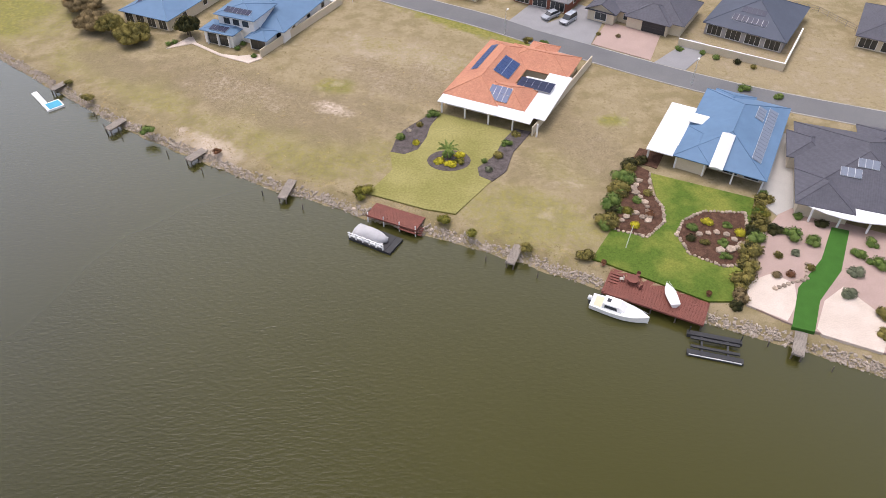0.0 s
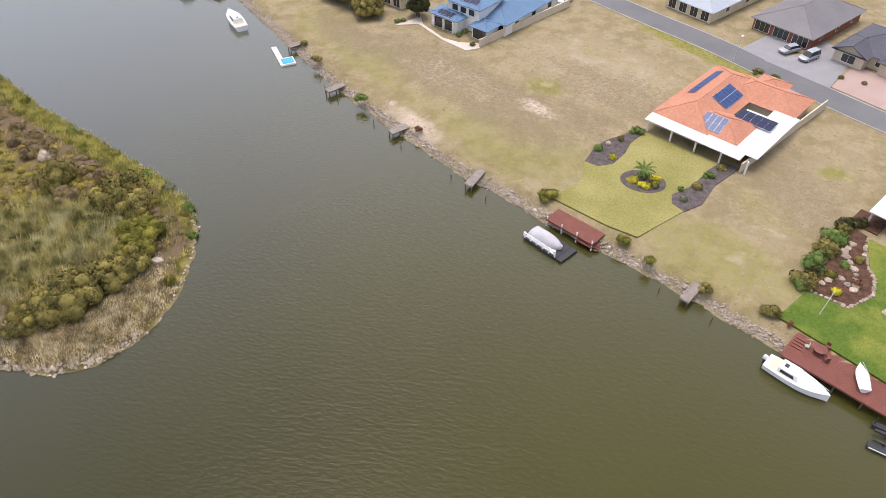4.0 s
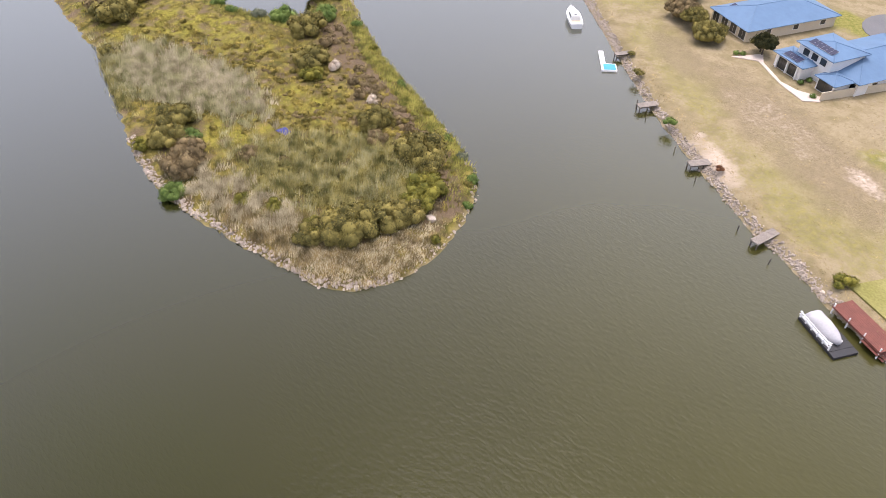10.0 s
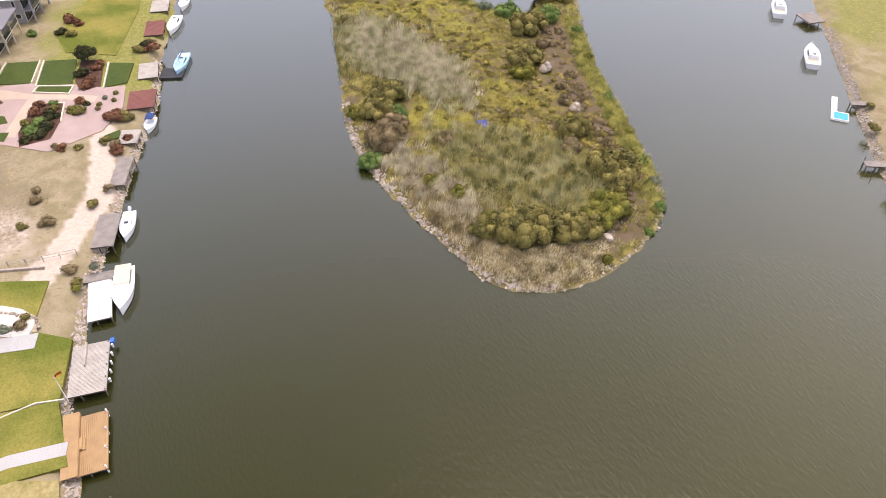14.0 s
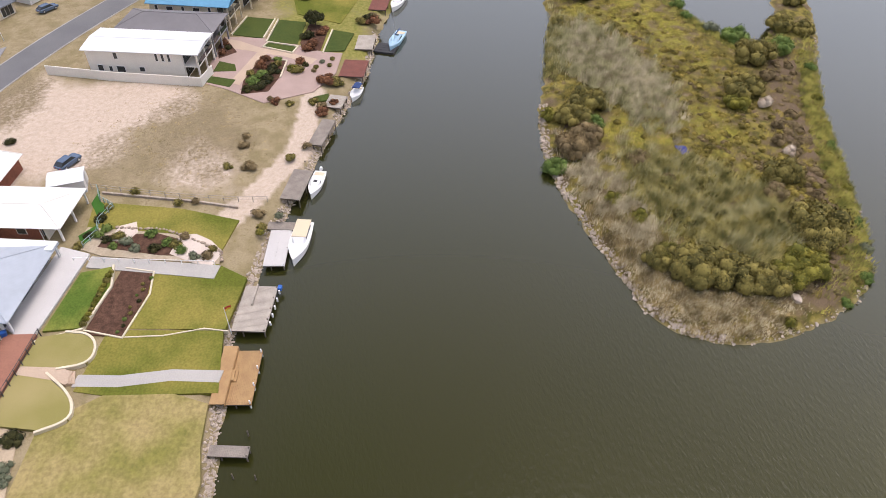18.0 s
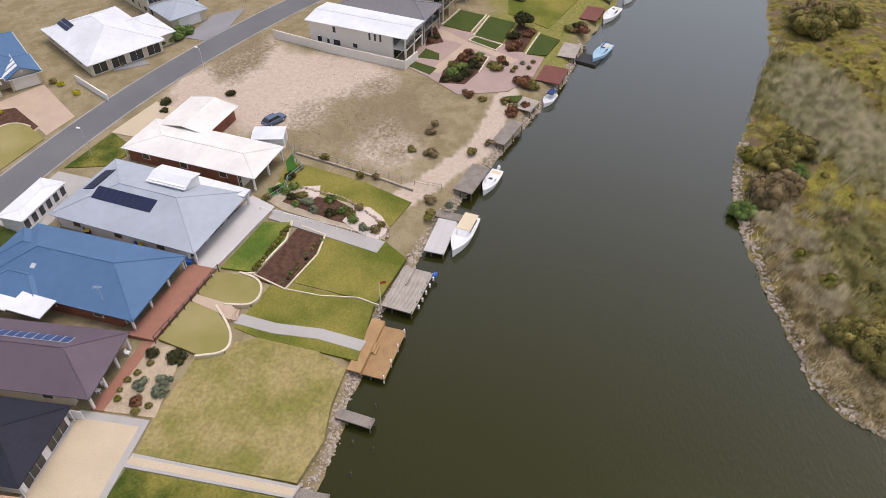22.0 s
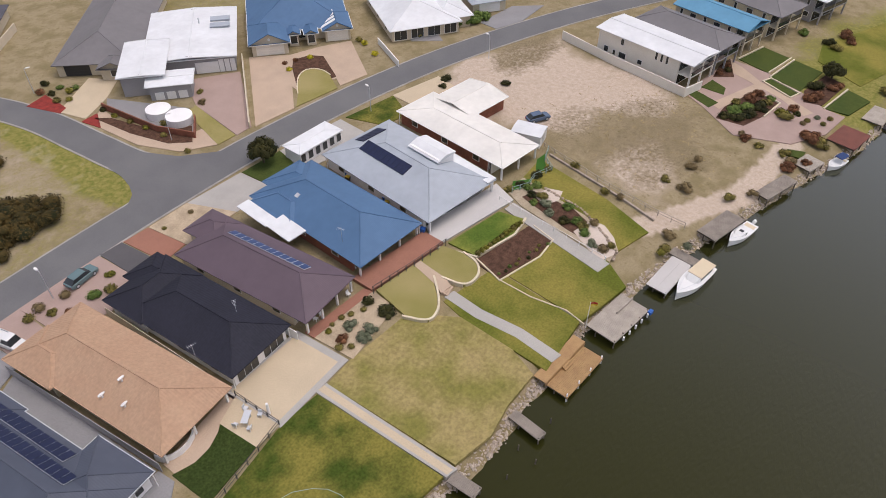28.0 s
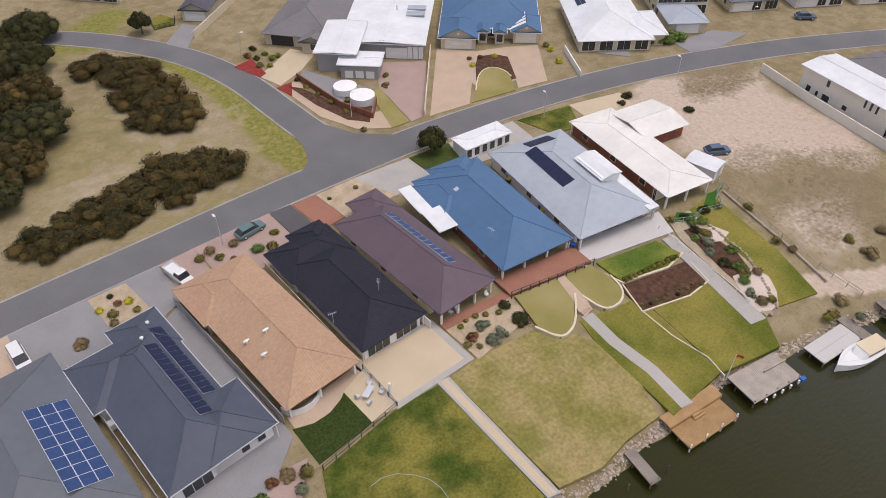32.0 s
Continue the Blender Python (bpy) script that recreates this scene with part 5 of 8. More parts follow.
solar(h, 1, 4, on_slope(-3.0, -4.6, 2.55 + 4.2 * t20 + 0.06, 20, "-x"), "solar_pale", w=1.5, h=1.0)
t23 = math.tan(radians(23))
h = house("dark-tiled house with a white curved verandah", 65.2, 90.4, 160, 19, 21.5, "roof_dark", "render", 23, windows=row_windows(19, 21.5, 1, n=4, verandah=1.0), wings=((5.4, 8, 8.2, 9, 23, 0.01, (1, 1)), (-5, -9, 9, 9, 23, 0, (1, 1)), (7.4, -3.6, 6.6, 8.0, 23, 0.012, (1, 1))),
      posts=tuple((-9 + 4 * k, 13.0) for k in range(5)))
bow = [(9.4, 10.6)] + [(9.4 - 2.0 * k, 11.4 + 2.6 * math.sin(math.pi * (k / 9) ** 0.8)) for k in range(10)] + [(-9.4, 10.6)]
part("verandah_roof", Shape().prism(bow, 2.32, 2.44), "roof_white", h, "bowed white verandah roof")
solar(h, 3, 1, on_slope(2.3, 5.4, 2.55 + 5.35 * t23 + 0.06, 23, "+y"), "solar_pale")
solar(h, 3, 1, on_slope(0.0, 3.5, 2.55 + 7.25 * t23 + 0.06, 23, "+y"), "solar_pale")
h = house("white two-level house with blue metal roofs", -35.1, 149.0, 158, 14.5, 21, "roof_steel", "white", 17, 2.7, windows=row_windows(14.5, 21, 1, n=4), wings=((2.5, 8.6, 9.5, 9, 14, 2.6, (1, 1)), (5.2, 13.6, 8, 5, 10, 0.2, (1, 1)), (-3.5, 12.6, 5, 5, 18, -0.1, (1, 1))),
      posts=((2.6, 15.8), (7.8, 15.8), (5.2, 15.8)))
for k in range(3):
    window(h, 0.2 + 2.2 * k, 12.62, 3.4, 1.5, 1.3, 0)
solar(h, 4, 1, on_slope(5.2, 14.8, 3.2, 10, "+y"))
solar(h, 6, 1, on_slope(2.5, 11.2, 5.3 + 1.9 * math.tan(radians(14)) + 0.05, 14, "+y"))
for x0, x1, y0 in ((2.6, 5.0, 15.5), (5.4, 7.7, 15.5), (-5.2, -1.8, 14.5)):
    door = part("glass_door", Shape().box(x0, x1, y0, y0 + 0.08, 0.05, 2.25), "dark", h, "dark sliding glass doors")
    part("pane", Shape().box(x0 + 0.1, (x0 + x1) / 2 - 0.04, y0 + 0.08, y0 + 0.1, 0.15, 2.15), "glass", door)
    part("pane", Shape().box((x0 + x1) / 2 + 0.04, x1 - 0.1, y0 + 0.08, y0 + 0.1, 0.15, 2.15), "glass", door)
h = house("blue metal-roofed house behind trees", -58.5, 155.5, 156, 13, 24, "roof_steel", "render", 18, windows=row_windows(13, 24, 1, n=4))
solar(h, 5, 1, on_slope(1.5, 8.6, 2.55 + 3.0 * math.tan(radians(18)), 18, "+y"))
house("grey-roofed house on the far canal bank", -84, 172, 150, 13, 22, "roof_grey", "render", 20, windows=row_windows(13, 22, 1, n=3))
# across the eastern street
h = house("grey-roofed house with bay windows and a garage", 45, 151.0, 148, 21, 14, "roof_dark", "render", 23, wings=((7, 5, 7, 9, 24, 0, (1, 0)), (-3, 4, 10, 9, 24, 0, (1, 1))), windows=((7, 9.0, 0.5, 2.6, 1.6, 0), (1.5, 6.5, 0.7, 2.4, 1.3, 0)))
garage(h, -4.5, 8.0, 5, 0, "dark_metal")
h = house("dark-roofed house with long solar arrays", 67.5, 145.4, 146, 17, 20, "roof_navy", "grey_render", 24, windows=row_windows(17, 20, 1, n=4))
solar(h, 7, 1, on_slope(0, 7.0, 2.55 + 2.9 * math.tan(radians(24)) + 0.04, 24, "+y"))
solar(h, 5, 1, on_slope(0, 4.6, 2.55 + 5.0 * math.tan(radians(24)) + 0.1, 24, "+y"))
h = house("pale-roofed house across the street", 9.5, 171, 148, 12.5, 26, "roof_pale", "limestone", 21, windows=row_windows(12.5, 26, 1, n=4))
h = house("brown-roofed brick house across the street", 27.5, 163.5, 148, 14, 22, "roof_grey", "brick", 23, windows=row_windows(14, 22, 1, n=3))
house("cream house at the end of the street", -16, 186, 150, 14, 18, "roof_dark", "render", 22, windows=row_windows(14, 18, 1, n=3))
house("dark-roofed house beside a fenced paddock", 95, 140, 150, 14, 18, "roof_dark", "render", 22, windows=row_windows(14, 18, 1, n=3))


# ---- walls, fences and rails ----
def boundary(label, pts, height, mat, thick=0.2, name="garden_wall", cap=None, base=0.0):
    ob = thing(name, label, name.replace("_", " "), pose(0, 0, LAND + base))
    if "curved" in label or "rounded" in label:
        for _ in range(2):
            pts = pts[:1] + [q for a, b in zip(pts, pts[1:]) for q in ((0.75 * a[0] + 0.25 * b[0], 0.75 * a[1] + 0.25 * b[1]), (0.25 * a[0] + 0.75 * b[0], 0.25 * a[1] + 0.75 * b[1]))] + pts[-1:]
    for k, (a, b) in enumerate(zip(pts, pts[1:])):
        a, b = Vector(a), Vector(b)
        m = pose(a.x, a.y, -0.006 * (k % 2), 0, 0, math.degrees(math.atan2(b.y - a.y, b.x - a.x)))
        n = (b - a).length
        part("wall_panel", Shape().box(-thick * 0.3, n + thick * 0.3, -thick / 2 + 0.004 * (k % 2), thick / 2 - 0.004 * (k % 2), -0.4, height), mat, ob, m=m)
        if cap:
            part("capping", Shape().box(-thick / 2, n, -thick / 2 - 0.05, thick / 2 + 0.05, height, height + 0.08), cap, ob, m=m)
    return ob


def railing(label, pts, height, mat, gap=1.8, rails=2, name="fence", base=0.0):
    ob = thing(name, label, "fence", pose(0, 0, LAND + base))
    post = Shape().box(-0.05, 0.05, -0.05, 0.05, -0.3, height).mesh("fence_post", M[mat])
    for a, b in zip(pts, pts[1:]):
        a, b = Vector(a), Vector(b)
        m = pose(a.x, a.y, 0, 0, 0, math.degrees(math.atan2(b.y - a.y, b.x - a.x)))
        n = (b - a).length
        count = max(1, round(n / gap))
        for k in range(count + 1):
            p = a.lerp(b, k / count)
            part("fence_post", post, None, ob, m=pose(p.x, p.y, 0))
        for r in range(rails):
            z = height * (r + 1) / rails - 0.06
            part("rail", Shape().box(0, n, -0.025, 0.025, z - 0.03, z + 0.03), mat, ob, m=m)
    return ob


boundary("cream rendered wall round a corner block", [(48.7, 136.4), (66.6, 125.8), (76, 141)], 1.5, "render", cap="white")
boundary("cream fence along the side of the terracotta house", [(15.2, 103.4), (29.4, 128.6)], 1.7, "render")
boundary("cream fence along the white house", [(-36.4, 131.2), (-22.6, 156.4)], 1.6, "render")
boundary("cream wall of the two-storey house", [(-134.6, -59), (-130.5, -45.5), (-126.5, -28.9), (-131, -27.4)], 1.8, "pale_render")
boundary("brick retaining wall of the corner garden", [(-60.4, -114), (-61.3, -99.6), (-63.8, -92.6), (-67.6, -97)], 1.2, "brick")
boundary("cream boundary fence", [(-88.6, -107.6), (-71.6, -87.4)], 1.2, "render")
boundary("white side wall", [(-110, -89.5), (-104.5, -79.8)], 1.3, "white")
boundary("long cream side wall", [(-51.9, -143.0), (-60.4, -149.9), (-69.1, -157.1)], 1.7, "render")
railing("dark picket fence round a small front lawn", [(-47.4, -157.3), (-46.7, -152.4), (-51.2, -151.9), (-52.5, -155.0)], 1.0, "dark_metal", 1.2, 2)
boundary("low curved stone wall round a raised lawn", [(-59.8, -38.6), (-57.1, -35.8), (-55, -34.4), (-52.7, -34.2), (-51.5, -37.6)], 0.52, "limestone", 0.3)
boundary("low curved stone wall round a raised lawn", [(-66.2, -38), (-65.6, -35.1), (-63.4, -33.6), (-60.7, -34), (-60.3, -37.6)], 0.52, "limestone", 0.3)
boundary("pale stone edging of the clipped lawn", [(-65, -42), (-66.6, -36.2), (-74, -34.2), (-78, -34.8)], 0.34, "limestone", 0.3)
boundary("pale stone edging of the mulch bed", [(-66.4, -36), (-64.6, -31), (-72, -28.9), (-76.2, -29.1), (-77.4, -33)], 0.22, "limestone", 0.2)
boundary("pale stone kerb across the lawn", [(-64.7, -30.8), (-64.4, -26), (-65, -21), (-64.2, -18)], 0.14, "limestone", 0.16, name="garden_edging")
for edge in ([(-145, -18.6), (-153.8, -16.7)], [(-143.3, -17.9), (-153.4, -16)], [(-140.9, -18.5), (-143, -17.5), (-140.3, -11.4), (-137.6, -12.4), (-140.9, -18.5)], [(-147.3, -25.4), (-155.6, -22.9)], [(-137.2, -6.3), (-147.1, -4.3)], [(-136.4, -18.8), (-134.4, -13.4), (-128, -14.4)]):
    boundary("pale stone kerb of the terraced garden", edge, 0.28, "limestone", 0.26, name="garden_edging")
boundary("stone edging between the lots", [(-95, -40), (-91, -25), (-89, -19)], 0.3, "stone", 0.3, name="garden_edging")
boundary("pale stone edging of the rounded front lawn", [(-85, -88.7), (-88, -91.8), (-90.3, -93.5), (-92.4, -94), (-94, -93.1), (-94.6, -91), (-94, -88.6)], 0.16, "limestone", 0.22, name="garden_edging")
boundary("grey steel fence beside the tan house", [(-17, -70.5), (-19.2, -45)], 1.6, "grey_render", 0.08, name="fence")
boundary("cream steel fence beside the charcoal house", [(-29.6, -69), (-30.2, -47)], 1.6, "render", 0.08, name="fence")
boundary("white fence beside the plum house", [(-40.2, -68), (-40.9, -46)], 1.6, "white", 0.08, name="fence")
boundary("tall grey steel fence between two houses", [(-2.4, -68), (-4.4, -44)], 1.7, "grey_render", 0.08, name="fence")
railing("dark steel pool-style fence along the terrace", [(-52.6, -43.4), (-59.8, -42), (-66, -41)], 1.1, "dark_metal", 1.6, 2, base=0.5)
railing("dark steel fence round the patio", [(-30.5, -46), (-30.6, -39), (-19.6, -37.3)], 1.0, "dark_metal")
railing("white post rail beside the ramp path", [(-79.6, -40.4), (-78, -30), (-76.6, -21)], 0.9, "white", 2.2, 1)
railing("pale grey-green low garden fence", [(-82.5, -39.9), (-85, -38.5), (-87.6, -38.9), (-91.2, -37.6), (-93.2, -40), (-95.9, -40.9)], 1.1, "glass_rail", 1.2, 2)
railing("pale timber rail fence of the vacant lot", [(-96.5, -42), (-92.5, -28), (-90.6, -19), (-90.2, -14.6)], 0.9, "pale_wood", 2.4, 2)
railing("weathered timber paddock rail fence", [(72, 160), (84, 152), (98, 122)], 1.3, "wood", 2.5, 3)


# ---- shore rocks ----
def rock_mesh(seed):
    r = random.Random(seed)
    bm = bmesh.new()
    bmesh.ops.create_icosphere(bm, subdivisions=1, radius=0.5)
    for v in bm.verts:
        v.co *= r.uniform(0.72, 1.12)
        v.co.z *= 0.75
    me = bpy.data.meshes.new("rock")
    bm.to_mesh(me)
    bm.free()
    me.materials.append(M["stone"])
    return me


ROCKS = [rock_mesh(k) for k in range(6)]


def along(line):
    pts = [Vector(p) for p in line]
    lens = [(b - a).length for a, b in zip(pts, pts[1:])]

    def at(s):
        for a, b, n in zip(pts, pts[1:], lens):
            if s <= n:
                return a.lerp(b, s / n), (b - a).normalized()
            s -= n
        return pts[-1], (pts[-1] - pts[-2]).normalized()
    return at, sum(lens)


def rock_bank(label, line, count, sizes, inland, tone, seed, nearest):
    """Rocks strewn up a bank: single stones on the stretch near the middle, the rest in one mesh."""
    r = random.Random(seed)
    ob = thing("rock_bank", label, "rocks", pose(0, 0, 0))
    at, total = along(line)
    rest = Shape()
    spots = []
    for k in range(count):
        p, d = at(r.uniform(0, total))
        spots.append(p + Vector((-d.y, d.x)) * r.triangular(min(-0.3, inland), max(0.3, inland), inland * 0.3))
    heights = ground_height(np.array([q.x for q in spots]), np.array([q.y for q in spots]))[0]
    for k, q in enumerate(spots):
        z = float(heights[k])
        size = r.uniform(*sizes) * r.choice((0.6, 0.8, 1, 1.35))
        m = pose(q.x, q.y, max(z, -0.1) + 0.1 * size, r.uniform(0, 50), r.uniform(0, 50), r.uniform(0, 360)) @ Matrix.Diagonal((size * r.uniform(0.8, 1.5), size, size * 0.8, 1))
        me = ROCKS[k % 6]
        if k < nearest:
            part("rock", me, None, ob, m=m)
        else:
            rest.add([v.co for v in me.vertices], [tuple(f.vertices) for f in me.polygons], m)
    tagged(part("rubble", rest, "stone", ob), kind="stuff")
    return ob


rock_bank("pale limestone rocks along the eastern water's edge", SHORE_EAST[2:17], 5000, (0.24, 0.5), 1.7, "stone", 1, 160)
rock_bank("pale limestone rocks along the western water's edge", SHORE_WEST[::-1][2:16], 2600, (0.24, 0.52), 1.5, "stone", 2, 100)
rock_bank("pale limestone rocks round the island's tip", ISLAND[3:12], 800, (0.3, 0.65), 1.6, "stone", 3, 120)
rock_bank("dark stones at the island's edge", ISLAND[11:22] , 240, (0.25, 0.5), 0.9, "stone", 4, 20)


# ---- plants ----
def leaf_material(name, base, other, rough=0.85, patchy=False):
    m = bpy.data.materials.new(name)
    m.use_nodes = True
    n, l = m.node_tree.nodes, m.node_tree.links
    p = n["Principled BSDF"]
    p.inputs["Roughness"].default_value, p.inputs["Specular IOR Level"].default_value = rough, 0.25
    geo, mix, tone, span = n.new("ShaderNodeNewGeometry"), n.new("ShaderNodeMix"), n.new("ShaderNodeTexNoise"), n.new("ShaderNodeMapRange")
    mix.data_type = "RGBA"
    mix.inputs[6].default_value, mix.inputs[7].default_value = (*base, 1), (*other, 1)
    tone.inputs["Scale"].default_value, tone.inputs["Detail"].default_value = 0.5, 3
    l.new(geo.outputs["Position"], tone.inputs["Vector"])
    add = n.new("ShaderNodeMath")
    add.operation = "MULTIPLY_ADD"
    add.inputs[1].default_value = 0.6
    l.new(geo.outputs["Random Per Island"], add.inputs[0])
    l.new(tone.outputs["Fac"], add.inputs[2])
    span.inputs[1].default_value, span.inputs[2].default_value = 0.45, 1.15
    if patchy:
        add.inputs[1].default_value, tone.inputs["Scale"].default_value = 0.16, 0.55
        span.inputs[1].default_value, span.inputs[2].default_value = 0.44, 0.74
    l.new(add.outputs[0], span.inputs[0])
    l.new(span.outputs[0], mix.inputs[0])
    l.new(mix.outputs[2], p.inputs["Base Color"])
    return m


LEAF = {
    "olive": leaf_material("olive_leaves", (0.068, 0.063, 0.016), (0.29, 0.24, 0.066)),
    "green": leaf_material("green_leaves", (0.068, 0.119, 0.024), (0.187, 0.246, 0.060)),
    "yellow": leaf_material("yellow_leaves", (0.289, 0.272, 0.025), (0.714, 0.612, 0.034)),
    "lime": leaf_material("lime_leaves", (0.09, 0.093, 0.014), (0.28, 0.25, 0.042)),
    "dark": leaf_material("dark_leaves", (0.014, 0.02, 0.006), (0.075, 0.068, 0.02)),
    "thicket": leaf_material("thicket_leaves", (0.014, 0.018, 0.005), (0.125, 0.082, 0.022)),
    "verge": leaf_material("verge_grass", (0.125, 0.13, 0.022), (0.42, 0.385, 0.09), patchy=True),
    "brown": leaf_material("brown_leaves", (0.115, 0.085, 0.042), (0.29, 0.215, 0.105)),
    "rust": leaf_material("rust_leaves", (0.095, 0.042, 0.022), (0.27, 0.125, 0.06)),
    "pale": leaf_material("pale_twigs", (0.476, 0.391, 0.306), (0.750, 0.646, 0.527)),
    "grey": leaf_material("grey_leaves", (0.1, 0.115, 0.07), (0.22, 0.235, 0.15)),
    "reed": leaf_material("green_reeds", (0.125, 0.12, 0.03), (0.46, 0.395, 0.145), patchy=True),
    "reedbush": leaf_material("reed_leaves", (0.069, 0.065, 0.014), (0.342, 0.293, 0.081), patchy=True),
    "sedge": leaf_material("pale_green_reeds", (0.185, 0.182, 0.075), (0.56, 0.51, 0.28), patchy=True),
    "straw": leaf_material("straw_reeds", (0.26, 0.215, 0.125), (0.66, 0.58, 0.39), patchy=True),
    "dry": leaf_material("dry_grass", (0.112, 0.086, 0.033), (0.397, 0.302, 0.142), patchy=True),
    "grass": leaf_material("olive_grass", (0.105, 0.088, 0.017), (0.385, 0.305, 0.07), patchy=True),
}


SHADING = {}


def crown_mesh(seed, lumps, leaves, size, flat=0.75):
    """Leaf clumps over a cluster of uneven lumps in a unit half-ball, round a dark inner mass; spans about -1..1."""
    r = np.random.default_rng(seed)
    centres, radii = [], []
    for k in range(lumps):
        a, d = r.uniform(0, 6.283), (0.72 if lumps > 12 else 0.62) * math.sqrt(r.uniform(0, 1))
        rad = r.uniform(0.26, 0.46) * (0.72 if lumps > 33 else 0.78 if lumps > 12 else 1.12) if lumps > 1 else 0.85
        centres.append((d * math.cos(a), d * math.sin(a), r.uniform(0.2, 0.75) * (1 - 0.6 * d)))
        radii.append(rad)
    centres, radii = np.array(centres), np.array(radii)
    if lumps == 1:
        centres[0] = (0, 0, 0.45)
    pick = r.choice(lumps, leaves, p=radii ** 2 / (radii ** 2).sum())
    way = r.normal(size=(leaves, 3))
    way[:, 2] = np.abs(way[:, 2]) * 0.9 - 0.15
    way /= np.linalg.norm(way, axis=1)[:, None]
    pos = centres[pick] + way * (radii[pick] * r.uniform(0.76, 1.18, leaves))[:, None]
    pos[:, 2] *= flat
    nrm = way + 0.55 * r.normal(size=(leaves, 3))
    nrm /= np.linalg.norm(nrm, axis=1)[:, None]
    t1 = np.cross(nrm, r.normal(size=(leaves, 3)))
    t1 /= np.linalg.norm(t1, axis=1)[:, None]
    t2 = np.cross(nrm, t1)
    s = size * r.uniform(0.6, 1.3, leaves)[:, None]
    v = np.stack([pos + t1 * s, pos + t2 * s * 0.6 + nrm * s * 0.2, pos - t1 * s, pos - t2 * s * 0.6 + nrm * s * 0.2], 1).reshape(-1, 3)
    f = np.arange(leaves * 4).reshape(-1, 4)
    core = Shape()
    bm = bmesh.new()
    bmesh.ops.create_icosphere(bm, subdivisions=1, radius=1)
    cv, cf = [x.co.copy() for x in bm.verts], [tuple(x.index for x in y.verts) for y in bm.faces]
    bm.free()
    for c, rad in zip(centres, radii):
        core.add([(c[0] + x.x * rad * 0.86, c[1] + x.y * rad * 0.86, max(-0.1, (c[2] + x.z * rad * 0.86) * flat)) for x in cv], cf)
    verts = [tuple(x) for x in v] + core.v
    faces = [tuple(x) for x in f] + [tuple(i + leaves * 4 for i in x) for x in core.f]
    me = bpy.data.meshes.new("crown")
    me.from_pydata(verts, [], faces)
    me.update()
    # leaves are shaded as the rounded clump that they cover
    soft = 0.75 * way + 0.35 * nrm + np.array((0, 0, 0.35))
    soft /= np.linalg.norm(soft, axis=1)[:, None]
    rest = np.array([tuple(x.normal) for x in me.vertices])[leaves * 4:]
    me.polygons.foreach_set("use_smooth", np.ones(len(me.polygons), bool))
    outward = np.concatenate([np.repeat(soft, 4, 0), rest])
    me.normals_split_custom_set_from_vertices(outward.tolist())
    SHADING[me.name] = outward
    return me


CROWNS = {"big": [crown_mesh(k, 28, 3000, 0.04, 0.85) for k in range(4)], "thick": [crown_mesh(60 + k, 34, 6500, 0.03, 0.7) for k in range(3)], "mid": [crown_mesh(20 + k, 8, 700, 0.075, 0.85) for k in range(3)], "small": [crown_mesh(40 + k, 1, 190, 0.17, 0.9) for k in range(2)]}
coloured = {}


def crown(kind, k, leaf):
    key = (kind, k % len(CROWNS[kind]), leaf)
    if key not in coloured:
        me = CROWNS[kind][key[1]].copy()
        me.materials.append(LEAF[leaf])
        coloured[key] = me
    return coloured[key]


def surface(x, y):
    """The height of the ground, or of the land's paved level."""
    return float(ground_height(np.array([float(x)]), np.array([float(y)]))[0][0])


plant_rng = random.Random(5)


def shrub(x, y, r, leaf, label, high=0.8, z=None, group="", kind=None, name="shrub"):
    """A low bush: short stems and a crown of leaf clumps."""
    kind = kind or ("big" if r > 2.2 else "mid" if r > 0.95 else "small")
    ob = thing(name, label, "shrub" if name == "shrub" else name, pose(x, y, (surface(x, y) if z is None else z) - 0.03, 0, 0, plant_rng.uniform(0, 360)), group)
    stems = Shape()
    for k in range(3):
        a = k * 2.1
        stems.tube((0, 0, -0.2), (0.35 * r * math.cos(a), 0.35 * r * math.sin(a), 0.5 * r * high), 0.05 * r ** 0.5, 0.02, 5)
    part("woody_base", stems, "bark", ob)
    c = part("crown", crown(kind, plant_rng.randrange(9), leaf), None, ob)
    c.matrix_basis = Matrix.Diagonal((r, r, r * high * 1.25, 1))
    return ob


def tree(x, y, r, height, leaf, label, lean=0.0):
    """A tapered trunk with limbs and several crowns of leaf clumps."""
    ob = thing("tree", label, "tree", pose(x, y, surface(x, y) - 0.05, lean, 0, plant_rng.uniform(0, 360)))
    wood = Shape().tube((0, 0, -0.2), (0.1, 0, height * 0.45), 0.09 * r ** 0.6 + 0.05, 0.05 * r ** 0.6 + 0.03, 8)
    low = 0.16 if r > 3 else 0.36
    spots = [(0, 0, height * (low + 0.14))] + [(0.5 * r * math.cos(a), 0.5 * r * math.sin(a), height * low + 0.08 * r * (k % 2)) for k, a in enumerate((0.3, 1.6, 2.9, 4.1, 5.3))]
    for sx, sy, sz in spots:
        wood.tube((0.1, 0, height * 0.28), (sx, sy, sz + 0.2 * r), 0.07 * r ** 0.5, 0.025, 6)
    part("trunk", wood, "bark", ob)
    for k, (sx, sy, sz) in enumerate(spots):
        c = part("crown", crown("big" if r > 2.5 else "mid", k, leaf), None, ob, m=pose(sx, sy, sz, 0, 0, 60 * k))
        c.matrix_basis = pose(sx, sy, sz, 0, 0, 70 * k) @ Matrix.Diagonal((0.68 * r, 0.68 * r, height * 0.5, 1))
    return ob


